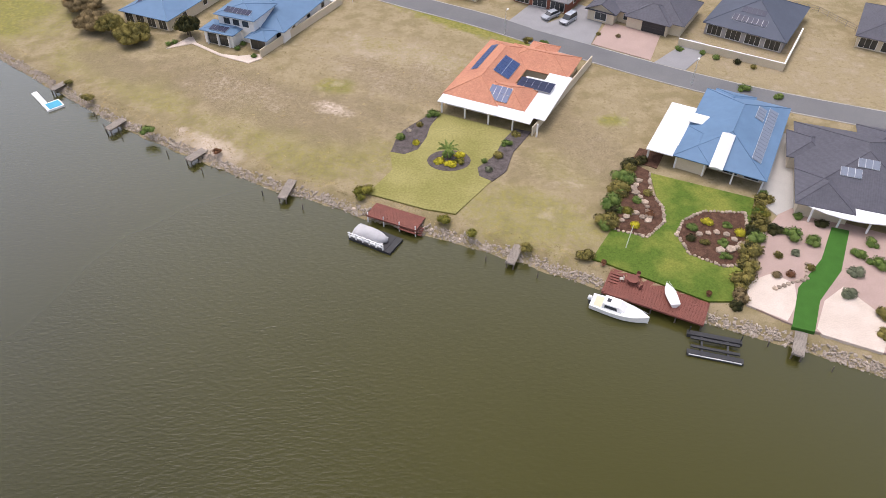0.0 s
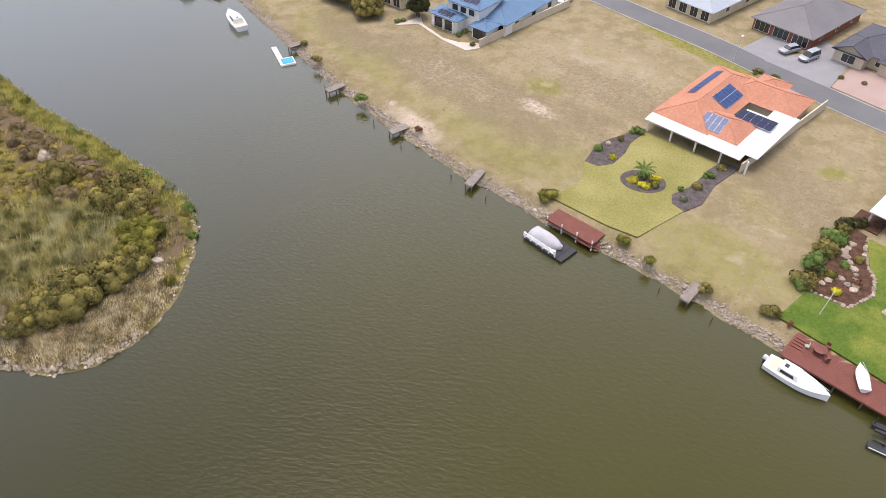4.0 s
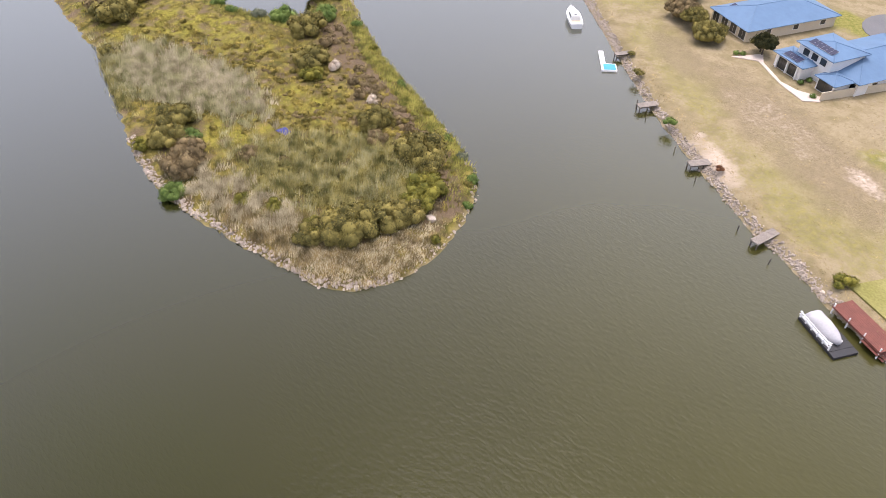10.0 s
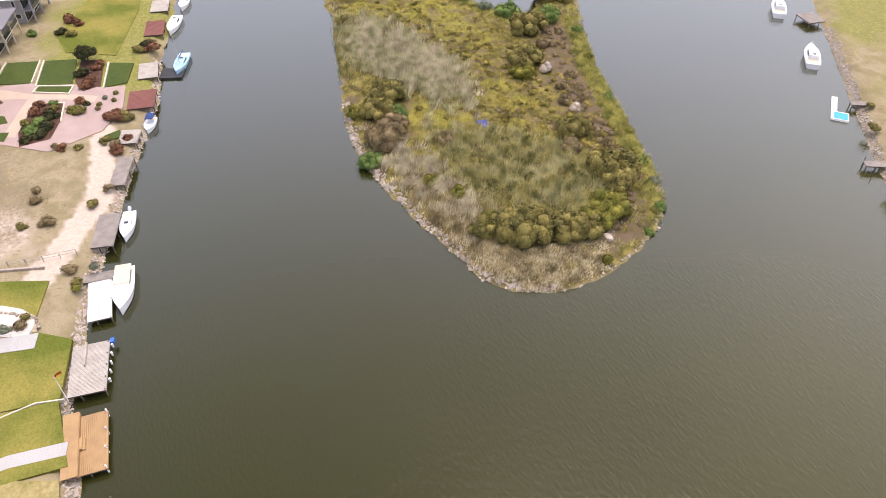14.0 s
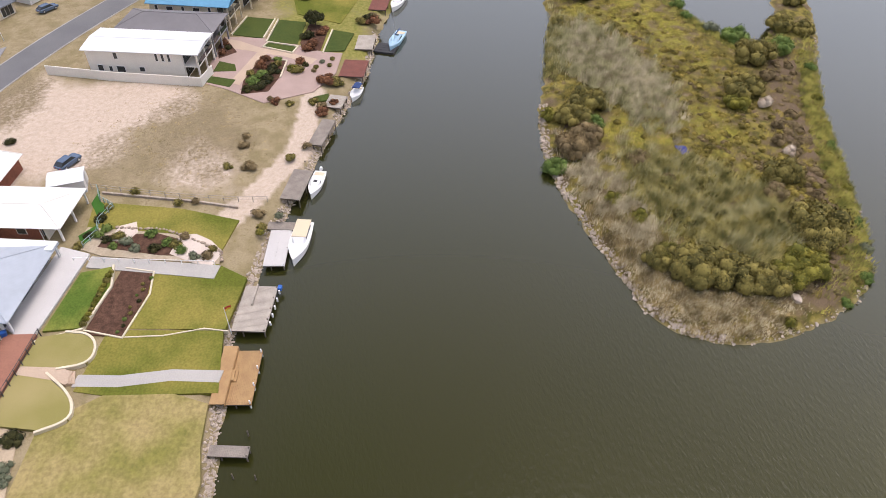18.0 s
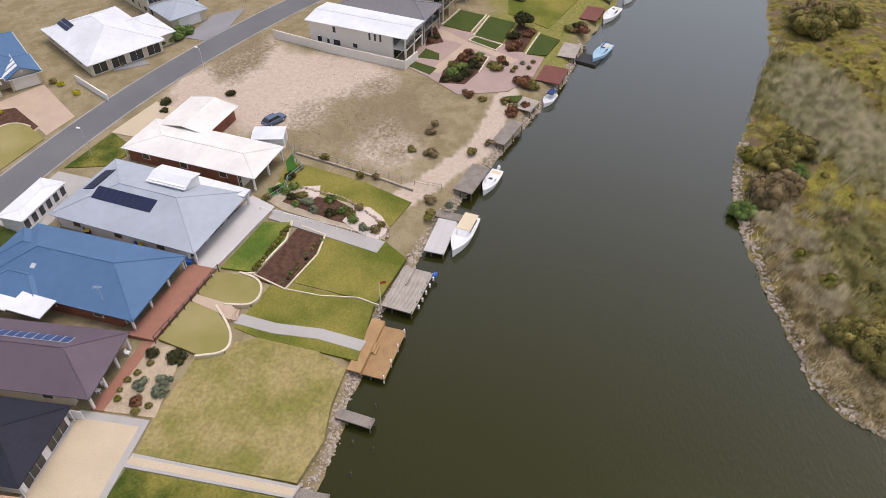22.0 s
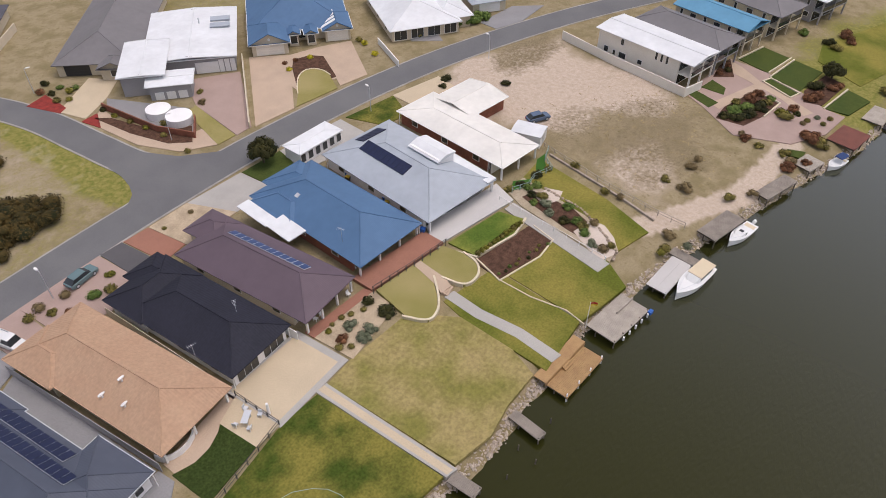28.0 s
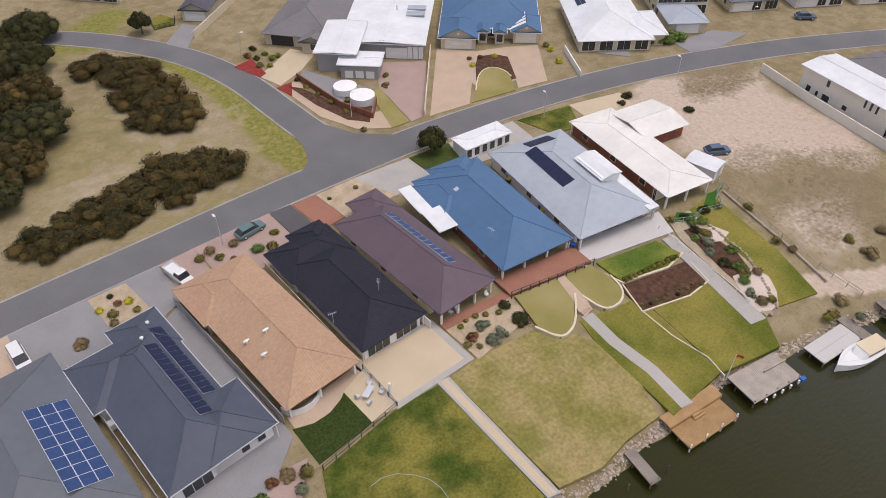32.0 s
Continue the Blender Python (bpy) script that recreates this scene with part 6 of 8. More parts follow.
def tufts(name, label, spots, blades, height, width, leaf, seed, spread=0.25):
    """Upright blades in tufts, all in one mesh."""
    r = np.random.default_rng(seed)
    base = np.repeat(np.array(spots), blades, 0)
    z = ground_height(base[:, 0], base[:, 1])[0] - 0.05
    k = len(base)
    a, off = r.uniform(0, 6.283, k), r.normal(0, spread, (k, 2))
    hgt, lean = height * r.uniform(0.55, 1.25, k), r.normal(0, 0.25, (k, 2)) * height + 0.12 * height
    b = np.stack([base[:, 0] + off[:, 0], base[:, 1] + off[:, 1], z], 1)
    wide = (width * r.uniform(0.6, 1.3, k))[:, None]
    foot = [b + wide * np.stack([np.cos(a + t), np.sin(a + t), 0 * a], 1) for t in (0, 2.094, 4.189)]
    v = np.stack([*foot, b + np.stack([lean[:, 0], lean[:, 1], hgt], 1)], 1).reshape(-1, 3)
    q = 4 * np.arange(k)[:, None]
    f = np.concatenate([q + (0, 1, 3), q + (1, 2, 3), q + (2, 0, 3)])
    me = bpy.data.meshes.new(name)
    me.from_pydata(v.tolist(), [], f.tolist())
    me.materials.append(LEAF[leaf])
    me.polygons.foreach_set("use_smooth", np.ones(len(f), bool))
    soft = np.stack([0.3 * np.cos(a), 0.3 * np.sin(a), np.full(k, 0.95)], 1)
    me.normals_split_custom_set_from_vertices(np.repeat(soft, 4, 0).tolist())
    return tagged(new(name, me), label, "grass" if "grass" in name else "reeds", kind="stuff")


def scatter(count, cx, cy, rx, ry, turn, seed, keep=lambda x, y: np.ones(x.shape, bool)):
    r = np.random.default_rng(seed)
    a, d = r.uniform(0, 6.283, count * 4), np.sqrt(r.uniform(0, 1, count * 4)) * (1 + 0.22 * r.normal(size=count * 4))
    c, s = math.cos(radians(turn)), math.sin(radians(turn))
    u, v = rx * d * np.cos(a), ry * d * np.sin(a)
    x, y = cx + u * c - v * s, cy + u * s + v * c
    ok = keep(x, y)
    return np.stack([x, y], 1)[ok][:count]


def clumps(name, label, spots, low, high, tall, leaf, seed):
    """Small leafy clumps close together, all in one mesh."""
    r = np.random.default_rng(seed)
    verts, faces, outward, n = [], [], [], 0
    ground_z = ground_height(spots[:, 0], spots[:, 1])[0]
    for k, (x, y) in enumerate(spots):
        me = CROWNS["small"][k % len(CROWNS["small"])]
        v = np.empty(len(me.vertices) * 3)
        me.vertices.foreach_get("co", v)
        a, size = r.uniform(0, 6.283), r.uniform(low, high)
        turn = np.array([[math.cos(a), -math.sin(a), 0], [math.sin(a), math.cos(a), 0], [0, 0, 1]])
        verts.append(v.reshape(-1, 3) @ turn.T * (size, size, size * tall * r.uniform(0.8, 1.2)) + (x, y, ground_z[k] - 0.1))
        outward.append(SHADING[me.name] @ turn.T)
        faces += [tuple(i + n for i in f.vertices) for f in me.polygons]
        n += len(me.vertices)
    me = bpy.data.meshes.new(name)
    me.from_pydata(np.concatenate(verts).tolist(), [], faces)
    me.materials.append(LEAF[leaf])
    me.polygons.foreach_set("use_smooth", np.ones(len(faces), bool))
    me.normals_split_custom_set_from_vertices(np.concatenate(outward).tolist())
    return tagged(new(name, me), label, "scrub", kind="stuff")


dry_land = lambda x, y: land(x, y)[2] > 0.9
def stands(size, seed, least=-0.1):
    """Dry land where reeds stand together, with gaps between the stands."""
    return lambda x, y: (land(x, y)[2] > 0.6) & (ripple(x, y, size, seed) > least)


tufts("reeds", "pale straw and green reeds on the island", scatter(620, -127, 48.5, 21, 8, 12, 1, stands(4.5, 41)), 34, 1.9, 0.055, "sedge", 1, 0.45)
tufts("reeds", "bleached straw-coloured reeds among the green", scatter(420, -124, 50.5, 17, 6.5, 12, 11, stands(4.0, 42)), 34, 2.0, 0.055, "straw", 11, 0.42)
tufts("reeds", "green and straw reeds in the middle of the island", scatter(560, -82, 52.5, 14, 9, 35, 2, stands(3.6, 43)), 34, 1.9, 0.055, "reed", 2, 0.42)
tufts("reeds", "pale reed heads in the middle of the island", scatter(230, -82, 52, 14, 9, 35, 12, stands(3.6, 43, 0.2)), 26, 2.2, 0.045, "sedge", 12, 0.35)
tufts("reeds", "straw-coloured reeds above the rocks", scatter(460, -86, 38, 14, 4.2, 8, 3, stands(4.2, 44)), 20, 1.3, 0.05, "straw", 3, 0.4)
tufts("reeds", "tawny reeds above the rocks", scatter(320, -76, 38.6, 12, 4, 10, 13, stands(4.2, 45)), 16, 1.2, 0.05, "dry", 13, 0.4)
tufts("reeds", "green reeds along the western edge of the island", scatter(420, -132, 42, 40, 6, 12, 14, lambda x, y: (land(x, y)[2] > -0.1) & (land(x, y)[2] < 2.6) & (y < 52)), 16, 1.3, 0.055, "reed", 14, 0.4)
tufts("dry_grass", "pale straw grass round the island's tip", scatter(1000, -66, 44, 12, 11, 40, 4, lambda x, y: (land(x, y)[2] > 0.5) & (land(x, y)[2] < 8)), 8, 0.6, 0.06, "straw", 4, 0.3)
tufts("dry_grass", "dry brown grass round the island's tip", scatter(1300, -66, 44, 12, 11, 40, 41, lambda x, y: (land(x, y)[2] > 0.5) & (land(x, y)[2] < 8)), 8, 0.6, 0.06, "dry", 41, 0.3)
tufts("olive_grass", "olive rough grass over the island", scatter(1700, -108, 62, 58, 36, 12, 5, stands(6, 46, -0.2)), 16, 0.5, 0.08, "grass", 5, 0.4)
tufts("dry_grass", "dry brown grass patches over the island", scatter(600, -108, 66, 56, 34, 12, 6, dry_land), 14, 0.5, 0.06, "dry", 6, 0.35)
canal_edge = lambda x, y: (land(x, y)[2] > 0.15) & (land(x, y)[2] < 4.2) & (y > 48)
tufts("olive_grass", "bright green grass along the island's canal edge", scatter(3600, -100, 76, 62, 26, 22, 7, canal_edge), 9, 0.85, 0.07, "verge", 7, 0.35)
clumps("reed_clump", "bright green leafy clumps in the middle of the island", scatter(150, -82, 52, 12, 8, 35, 21, stands(3.6, 43)), 0.5, 1.0, 1.5, "reedbush", 21)
clumps("reed_clump", "pale green leafy clumps among straw reeds", scatter(110, -126, 48.5, 20, 8, 12, 22, stands(4.5, 41)), 0.4, 0.8, 1.5, "sedge", 22)
clumps("low_scrub", "low olive scrub between the reeds", scatter(420, -112, 60, 40, 13, 12, 23, dry_land), 0.35, 0.9, 0.7, "grass", 23)
clumps("low_scrub", "low brown scrub between the reeds", scatter(150, -112, 63, 30, 9, 14, 24, stands(9, 47, 0.0)), 0.3, 0.65, 0.5, "brown", 24)
clumps("low_scrub", "green scrub along the island's canal edge", scatter(240, -100, 76, 62, 24, 22, 25, canal_edge), 0.3, 0.7, 0.8, "verge", 25)
on_west, on_east = (lambda x, y: land(x, y)[0] > 2.2), (lambda x, y: land(x, y)[1] > 2.6)
tufts("dry_grass", "dry weeds on the vacant sandy lot", scatter(260, -109, -30, 16, 15, 15, 8, on_west), 8, 0.12, 0.08, "dry", 8, 0.2)
tufts("dry_grass", "sparse dry tussocks on the vacant eastern lots", scatter(500, -20, 114, 36, 20, -28, 9, on_east), 6, 0.14, 0.06, "dry", 9, 0.2)
tufts("dry_grass", "coarse grass behind the eastern rocks", scatter(700, -25, 94, 80, 9, -30, 10, lambda x, y: (land(x, y)[1] > 1.4) & (land(x, y)[1] < 4)), 8, 0.13, 0.08, "dry", 10, 0.35)

ISLE_BUSHES = [(-125.2, 79.9, 3.6, "olive"), (-112.5, 71.5, 3.2, "olive"), (-109, 69, 2.2, "lime"), (-74.6, 66, 3.9, "olive"), (-71.5, 64.5, 2.6, "olive"), (-66.6, 60.2, 3.0, "lime"), (-87.2, 66.8, 2.9, "olive"), (-83, 64, 1.8, "brown"),
               (-160.7, 53, 4.5, "olive"), (-166, 54, 4, "brown"), (-166, 60, 3.8, "olive"), (-145.4, 44.9, 1.9, "olive"), (-112.2, 41.8, 3.1, "olive"), (-107.5, 37.9, 2.6, "olive"), (-105.4, 41, 1.7, "green"), (-109.6, 34.2, 1.6, "lime"),
               (-98.5, 36, 3.3, "brown"), (-101, 38.5, 2.6, "brown"), (-94.4, 31.6, 1.9, "green"), (-84.9, 38, 1.5, "lime"), (-79.8, 41.2, 1.5, "lime"), (-94, 45.4, 1.8, "brown"), (-89, 49, 1.2, "brown"),
               (-70.6, 40.6, 2.2, "olive"), (-69.4, 43.4, 2.9, "olive"), (-67.6, 45.6, 3.1, "olive"), (-66.6, 48.4, 3.2, "olive"), (-65.6, 51.2, 2.9, "olive"), (-64.4, 54, 2.6, "olive"), (-65.2, 57.2, 2.4, "lime"), (-71.5, 42.2, 1.8, "lime"),
               (-108.2, 74.4, 1.5, "pale"), (-93.4, 71.6, 1.3, "pale"), (-101, 73, 1.4, "brown"), (-97, 71, 1.5, "brown"), (-104.5, 77, 1.2, "brown"), (-118, 79, 1.6, "brown"), (-82, 70, 1.3, "brown"), (-77, 70.4, 1.1, "grey"),
               (-135, 80, 2.8, "green"), (-130, 80.2, 2.0, "olive"), (-139, 92, 2.6, "olive"), (-136, 96, 2.2, "olive"), (-150, 101, 2.2, "olive"), (-128.5, 87, 2.4, "green"), (-157, 102, 2.0, "lime"), (-146, 74, 1.4, "green"), (-152, 73.6, 1.6, "green"), (-140, 77, 1.6, "grey"),
               (-60.5, 63.5, 0.9, "green"), (-64.6, 68.5, 1.1, "green"), (-70, 71.6, 1.2, "grey"), (-75.5, 73.6, 1.0, "green"), (-84, 76.6, 1.1, "lime"), (-95, 80, 1.0, "green"), (-110, 85.4, 1.2, "lime"), (-121, 90, 1.3, "green"), (-57.8, 54, 0.7, "lime")]
NAMES = {"olive": "olive-leaved coastal bush on the island", "lime": "yellow-green coastal bush on the island", "brown": "brown half-dry bush on the island", "green": "dark green bush on the island",
         "pale": "pale dead bush on the island", "grey": "grey-green saltbush on the island"}
for x, y, r, leaf in ISLE_BUSHES:
    shrub(x, y, r * (1.3 if r > 1.4 else 1.1), leaf, NAMES[leaf], 1.0, group="island bushes", name="coastal_bush")
r5 = random.Random(9)
clumps("low_scrub", "low scrubby tussocks among the island grass", scatter(36, -105, 61, 44, 20, 12, 31, dry_land), 0.5, 0.9, 0.5, "grass", 31)
for k in range(10):
    u, v = (k + 0.5) / 10, 0.84 + 0.1 * (k % 2)
    shrub(-65.6 - 10.4 * u + 0.6 * v, -35.2 + 2.2 * u + 4.0 * v + r5.uniform(-0.2, 0.2), r5.uniform(0.22, 0.36), r5.choice(("green", "dark", "olive")), "small young plant in the bark mulch bed", 0.8, LAND + 0.07, group="mulch bed plants", kind="small", name="young_plant")
for k in range(12):
    shrub(-67.2 - 0.85 * k, -36.2 + 0.13 * k, r5.uniform(0.42, 0.55), "lime" if k % 3 else "olive", "low clipped hedge plant beside the lawn", 0.9, LAND + 0.2, group="lawn hedge", kind="small", name="hedge_plant")
at_ridge, ridge_length = along(RIDGE)
ridge_spots = [at_ridge(r5.uniform(0, ridge_length))[0] for k in range(90)]
clumps("ridge_scrub", "low brown scrub on the island's ridge", np.array([(q.x + r5.uniform(-2.6, 2.6), q.y + r5.uniform(-2, 2)) for q in ridge_spots]), 0.45, 1.2, 0.6, "brown", 32)

# the dark thickets in the street reserve
for x, y, r in ((-30.7, -141, 4.6), (-35, -134.5, 4.8), (-36.2, -127, 4.6), (-36.2, -120, 4.8), (-36, -113.6, 4.2), (-31.6, -116.8, 3.8), (-32, -125.4, 3.6)):
    shrub(x, y, r * 1.34, "thicket", "dense dark brown-green bush in the street reserve", 0.62, kind="thick", group="reserve thicket")
for x, y, r in ((-6, -93, 3.4), (-10.8, -93.6, 4.0), (-15.8, -94.4, 4.3), (-21, -96, 4.6), (-26.5, -97, 4.9), (-31.6, -96.4, 4.7), (-35.2, -95.6, 3.8), (-27, -92.8, 3.2), (-17, -91.6, 3.0)):
    shrub(x, y, r * 1.34, "thicket", "dense dark brown-green bush in the street reserve", 0.62, kind="thick", group="reserve thicket")
for x, y, r, hh, leaf in ((-24, -163, 6, 9, "dark"), (-19, -150, 6, 9, "dark"), (-16, -136, 6, 8, "thicket"), (-14, -124, 6.3, 8.5, "dark"), (-8, -115, 6, 7.5, "thicket"), (-3, -108, 5.4, 6.5, "dark"), (4, -118, 6, 9, "dark"), (0, -130, 6, 9, "thicket"), (-6, -145, 6, 9, "dark")):
    tree(x, y, r, hh, leaf, "dense dark wattle tree in the street reserve")
# close hedges along both sides of the eastern lawn
for (x0, y0), (x1, y1), count in (((23.6, 79), (30.8, 95), 13), ((38.2, 63.6), (49.2, 86.6), 18)):
    for k in range(count):
        u = (k + r5.uniform(-0.2, 0.2)) / (count - 1)
        shrub(x0 + (x1 - x0) * u, y0 + (y1 - y0) * u, r5.uniform(0.95, 1.25), r5.choice(("olive", "dark", "olive", "green")), "clipped hedge plant along the garden's side", 1.0, group="lawn side hedge", kind="mid", name="hedge_plant")
tree(-65.5, -77.6, 2.5, 5.4, "dark", "small dark street tree on a green verge")
tree(-52.6, 140, 2.4, 5.5, "dark", "dark bushy tree beside the white house")
tree(-149.8, -7.9, 2.2, 3.8, "dark", "round dark purple-brown tree in a garden bed")
tree(-44, -152.3, 2.5, 5.6, "dark", "young green street tree")
for x, y, r, hh in ((-73.6, 143.4, 3.7, 6.6), (-63.6, 137.8, 3.6, 6.2), (-69, 140.6, 2.8, 5.4), (-79, 153, 4.4, 6.5), (-53.5, 141, 2.4, 4.5)):
    tree(x, y, r, hh, "brown" if x < -72 else "olive", "spreading olive-brown tree beside the blue-roofed house")

GARDEN = [  # x, y, radius, leaf, words
    ("round shrub in the pebbled bed", [(-10.6, -77.2, .5, "dark"), (-11, -75.3, .6, "rust"), (-12.3, -74.7, .7, "yellow"), (-12.6, -72.6, .6, "olive"), (-9.8, -73.6, .8, "olive"), (-9.4, -72, .7, "brown"), (-8.6, -75.4, .6, "yellow"), (-4.9, -71.1, 1.2, "brown")]),
    ("clipped shrub in the gravel front garden", [(-34.3, -75.1, 1.0, "lime"), (-30.7, -73.5, 1.2, "green"), (-25, -77.2, .9, "brown"), (-25.5, -75.4, 1.0, "olive"), (-23.2, -76.6, .8, "olive"), (-28.4, -76.6, .8, "brown"), (-32.6, -72.6, .9, "olive"), (-27, -73.4, .7, "rust"), (-49.8, -77, .5, "brown"), (-45, -77.2, .4, "olive")]),
    ("rounded shrub in the beige gravel garden", [(-51.0, -39.9, 1.45, "dark"), (-46.3, -42.1, 1.1, "grey"), (-47.6, -39.6, 1.1, "grey"), (-45.9, -39.5, 1.2, "grey"), (-44.1, -41.7, 1.15, "rust"), (-46.8, -44, .5, "olive"), (-45.3, -44.2, .4, "olive"), (-44.1, -43.8, .5, "lime"), (-48, -43.4, .5, "olive"), (-42.9, -40.9, .6, "olive"), (-43.9, -39.8, .5, "olive"), (-51, -43, .9, "dark"), (-49.6, -42.6, .5, "olive")]),
    ("shrub in the sandy terraced garden", [(-84.7, -38.6, 1.3, "green"), (-83.8, -37.0, 1.1, "dark"), (-84.2, -35.4, 1.2, "olive"), (-82.9, -34.1, 1.2, "grey"), (-82.2, -35.6, 1.0, "green"), (-81.9, -28.4, 1.3, "green"), (-81.5, -27, 1.1, "olive"), (-83, -25.9, .8, "brown"), (-78.6, -23.9, 1.0, "grey"), (-78.4, -22.2, .9, "brown"), (-81.1, -29.9, 1.3, "dark"), (-84.3, -31, 1.3, "green"), (-84.8, -39.6, 1.1, "dark"), (-88.6, -38.9, 1.2, "dark"), (-91, -38.4, 1.0, "olive"), (-81.4, -32.4, 1.2, "grey"), (-80, -26, 0.9, "green"), (-86, -37.4, .9, "green"), (-79.8, -21.6, .7, "olive"), (-82.8, -40.6, 1.0, "olive")]),
    ("wild shrub on the sandy lot", [(-99, -18.2, 1.5, "brown"), (-105.4, -19.4, 1.2, "brown"), (-99.6, -21.4, 1.0, "olive"), (-108, -19.2, .8, "brown"), (-90.9, -28, .8, "olive"), (-94.4, -35, .9, "olive"), (-91, -25.4, .7, "brown"), (-105.8, -69, 1.3, "dark"), (-103, -68, 1.0, "dark"), (-111, -58.6, 1.2, "dark")]),
    ("shrub on the canal bank", [(-114.4, -6.4, 1.5, "rust"), (-116.6, -6.6, 1.3, "brown"), (-118, -8, 1.2, "olive"), (-149.6, 4.2, 2.0, "rust"), (-151.6, 3.4, 1.7, "dark"), (-150.2, 2.2, 1.5, "olive"), (-117.6, -4.4, 1.2, "rust"), (-87, -15.6, 1.2, "brown"), (-83.6, -15, .9, "olive"), (-101, -11.6, 1.2, "olive"), (-104, -9, 1.0, "brown"), (-86, -12.6, .8, "grey"), (-82.6, -15.2, .7, "lime"), (-152.6, 4.6, 1.4, "brown")]),
    ("bush in the terraced courtyard garden", [(-124, -20.4, 1.5, "dark"), (-124.6, -18, 1.6, "dark"), (-126.6, -19.4, 1.7, "green"), (-127, -16.8, 1.7, "dark"), (-129.4, -18, 1.6, "green"), (-130.4, -15.6, 1.8, "dark"), (-132.6, -15.3, 1.5, "olive"), (-132.8, -18.2, 1.6, "rust"), (-135.2, -17.6, 1.5, "rust"), (-130, -20.4, 1.3, "olive"), (-135, -15.2, 1.1, "green"), (-130, -11.2, 1.7, "olive"), (-131, -12.4, 1.3, "lime"), (-133.5, -11, 1.6, "rust"), (-132.4, -9.6, 1.0, "dark"), (-125, -4.8, 1.9, "rust"), (-125.4, -6.7, 1.8, "rust"), (-124.4, -3.4, 1.6, "olive"), (-126.8, -5.4, 1.4, "rust"), (-118.8, -14.8, 1.2, "rust"), (-118.1, -12.3, 1.1, "olive"), (-120, -16, 1.0, "brown"), (-144, -9.3, 2.1, "dark"), (-138.8, -9, 1.9, "rust"), (-141, -8.4, 1.5, "rust"), (-145.6, -6.7, 1.4, "rust"), (-147.4, -6, 1.2, "rust"), (-143, -26.4, 0.9, "rust"), (-141, -25.4, 0.8, "dark"), (-138.8, -26.4, 0.8, "rust"), (-131, -7.6, .6, "olive"), (-133, -6.4, .6, "grey"), (-131.4, -5, .6, "olive"), (-134, -4.4, .6, "olive"), (-129.6, -8, .6, "brown"), (-170.5, -9.6, 2.0, "rust"), (-168, -8.6, 1.7, "rust"), (-164.8, -11.9, 1.8, "dark"), (-163.6, -10, 1.5, "olive"), (-167.1, -17.5, 1.6, "green")]),
    ("front-yard shrub across the street", [ (-64.8, -105.6, .9, "green"), (-63.4, -100.4, .8, "olive"), (-72.2, -100.6, 1.0, "brown"), (-74.6, -103.8, 1.0, "olive"), (-130, -79.6, 2.8, "green"), (-126.4, -81, 2.2, "green"), (-133, -78.6, 2.4, "green"), (-117.6, -84.4, .9, "olive"), (-96.8, -96.6, .7, "yellow"), (-90.6, -96.4, .7, "yellow"), (-108, -91.6, .8, "yellow"), (-105.6, -86.8, .8, "yellow"), (-94.2, -98.2, .6, "rust"), (-92, -99, .6, "rust"), (-108.6, -93.6, .8, "olive")]),
    ("shrub in the corner front garden", [(-59, -130.5, 1.2, "dark"), (-58, -126.1, 1.1, "dark"), (-60.1, -126.8, 1, "green"), (-60.3, -124.1, 0.9, "lime"), (-61.8, -124.4, 0.7, "green"), (-56.9, -122.9, 0.8, "olive"), (-58.5, -121.5, 0.7, "lime"), (-56.8, -128.1, 0.9, "rust"), (-59.9, -109.8, 0.65, "lime"), (-60.3, -105.9, 0.65, "olive"), (-60.7, -101.9, 0.65, "lime"), (-61, -97.5, 0.65, "olive"), (-63.6, -94.8, 0.65, "lime"), (-59.9, -113.2, 0.65, "dark"), (-60.2, -90.2, 0.65, "olive")]),
    ("shrub in the terrace garden bed", [(-14.5, -39.4, 1.0, "rust"), (-16.2, -39, 1.1, "brown"), (-18, -38, .9, "olive"), (-16.6, -36.6, .8, "grey"), (-12.6, -38, .9, "green"), (-11, -36, .8, "brown")]),
    ("shrub in the grey mulch bed", [(-4.7, 100.8, .7, "yellow"), (-7.4, 102.4, .9, "green"), (-2, 109.6, 1.4, "green"), (-6, 104.6, .5, "pale"), (-4.2, 106.4, .7, "olive"), (10.5, 100.5, 1.1, "green"), (12.4, 103.4, 1.0, "olive"), (9, 97, .9, "olive"), (7.2, 93.2, .7, "grey"), (6.6, 95.6, .6, "green")]),
    ("narrow shrub in white pebbles", [(-41.8, 134.5, 0.7, "green"), (-37.8, 131.2, 0.7, "green"), (-56.3, 136.4, 0.7, "green"), (-55.2, 137.1, 0.7, "green"), (-41, 136.5, 0.7, "green")]),
    ("yellow-green shrub round the palm", [(2.6, 97.2, 1.1, "yellow"), (-0.8, 95.6, 1.1, "yellow"), (1.2, 94.8, 1.2, "yellow"), (2.4, 95.6, 1.1, "lime"), (0.6, 97.6, 1.2, "green")]),
    ("round yellow-green shrub above the rocks", [(-12.7, 87, 1.8, "lime"), (-0.2, 80.8, 1.3, "lime"), (11.6, 74.8, 1.3, "olive"), (19.8, 72.6, 1.8, "olive"), (-37.9, 98.6, 1.0, "rust"), (-51.3, 104.4, 1.4, "green"), (-65.2, 115.4, 1.3, "olive"), (3.8, 77.6, .9, "lime"), (-71, 121, 1.0, "olive")]),
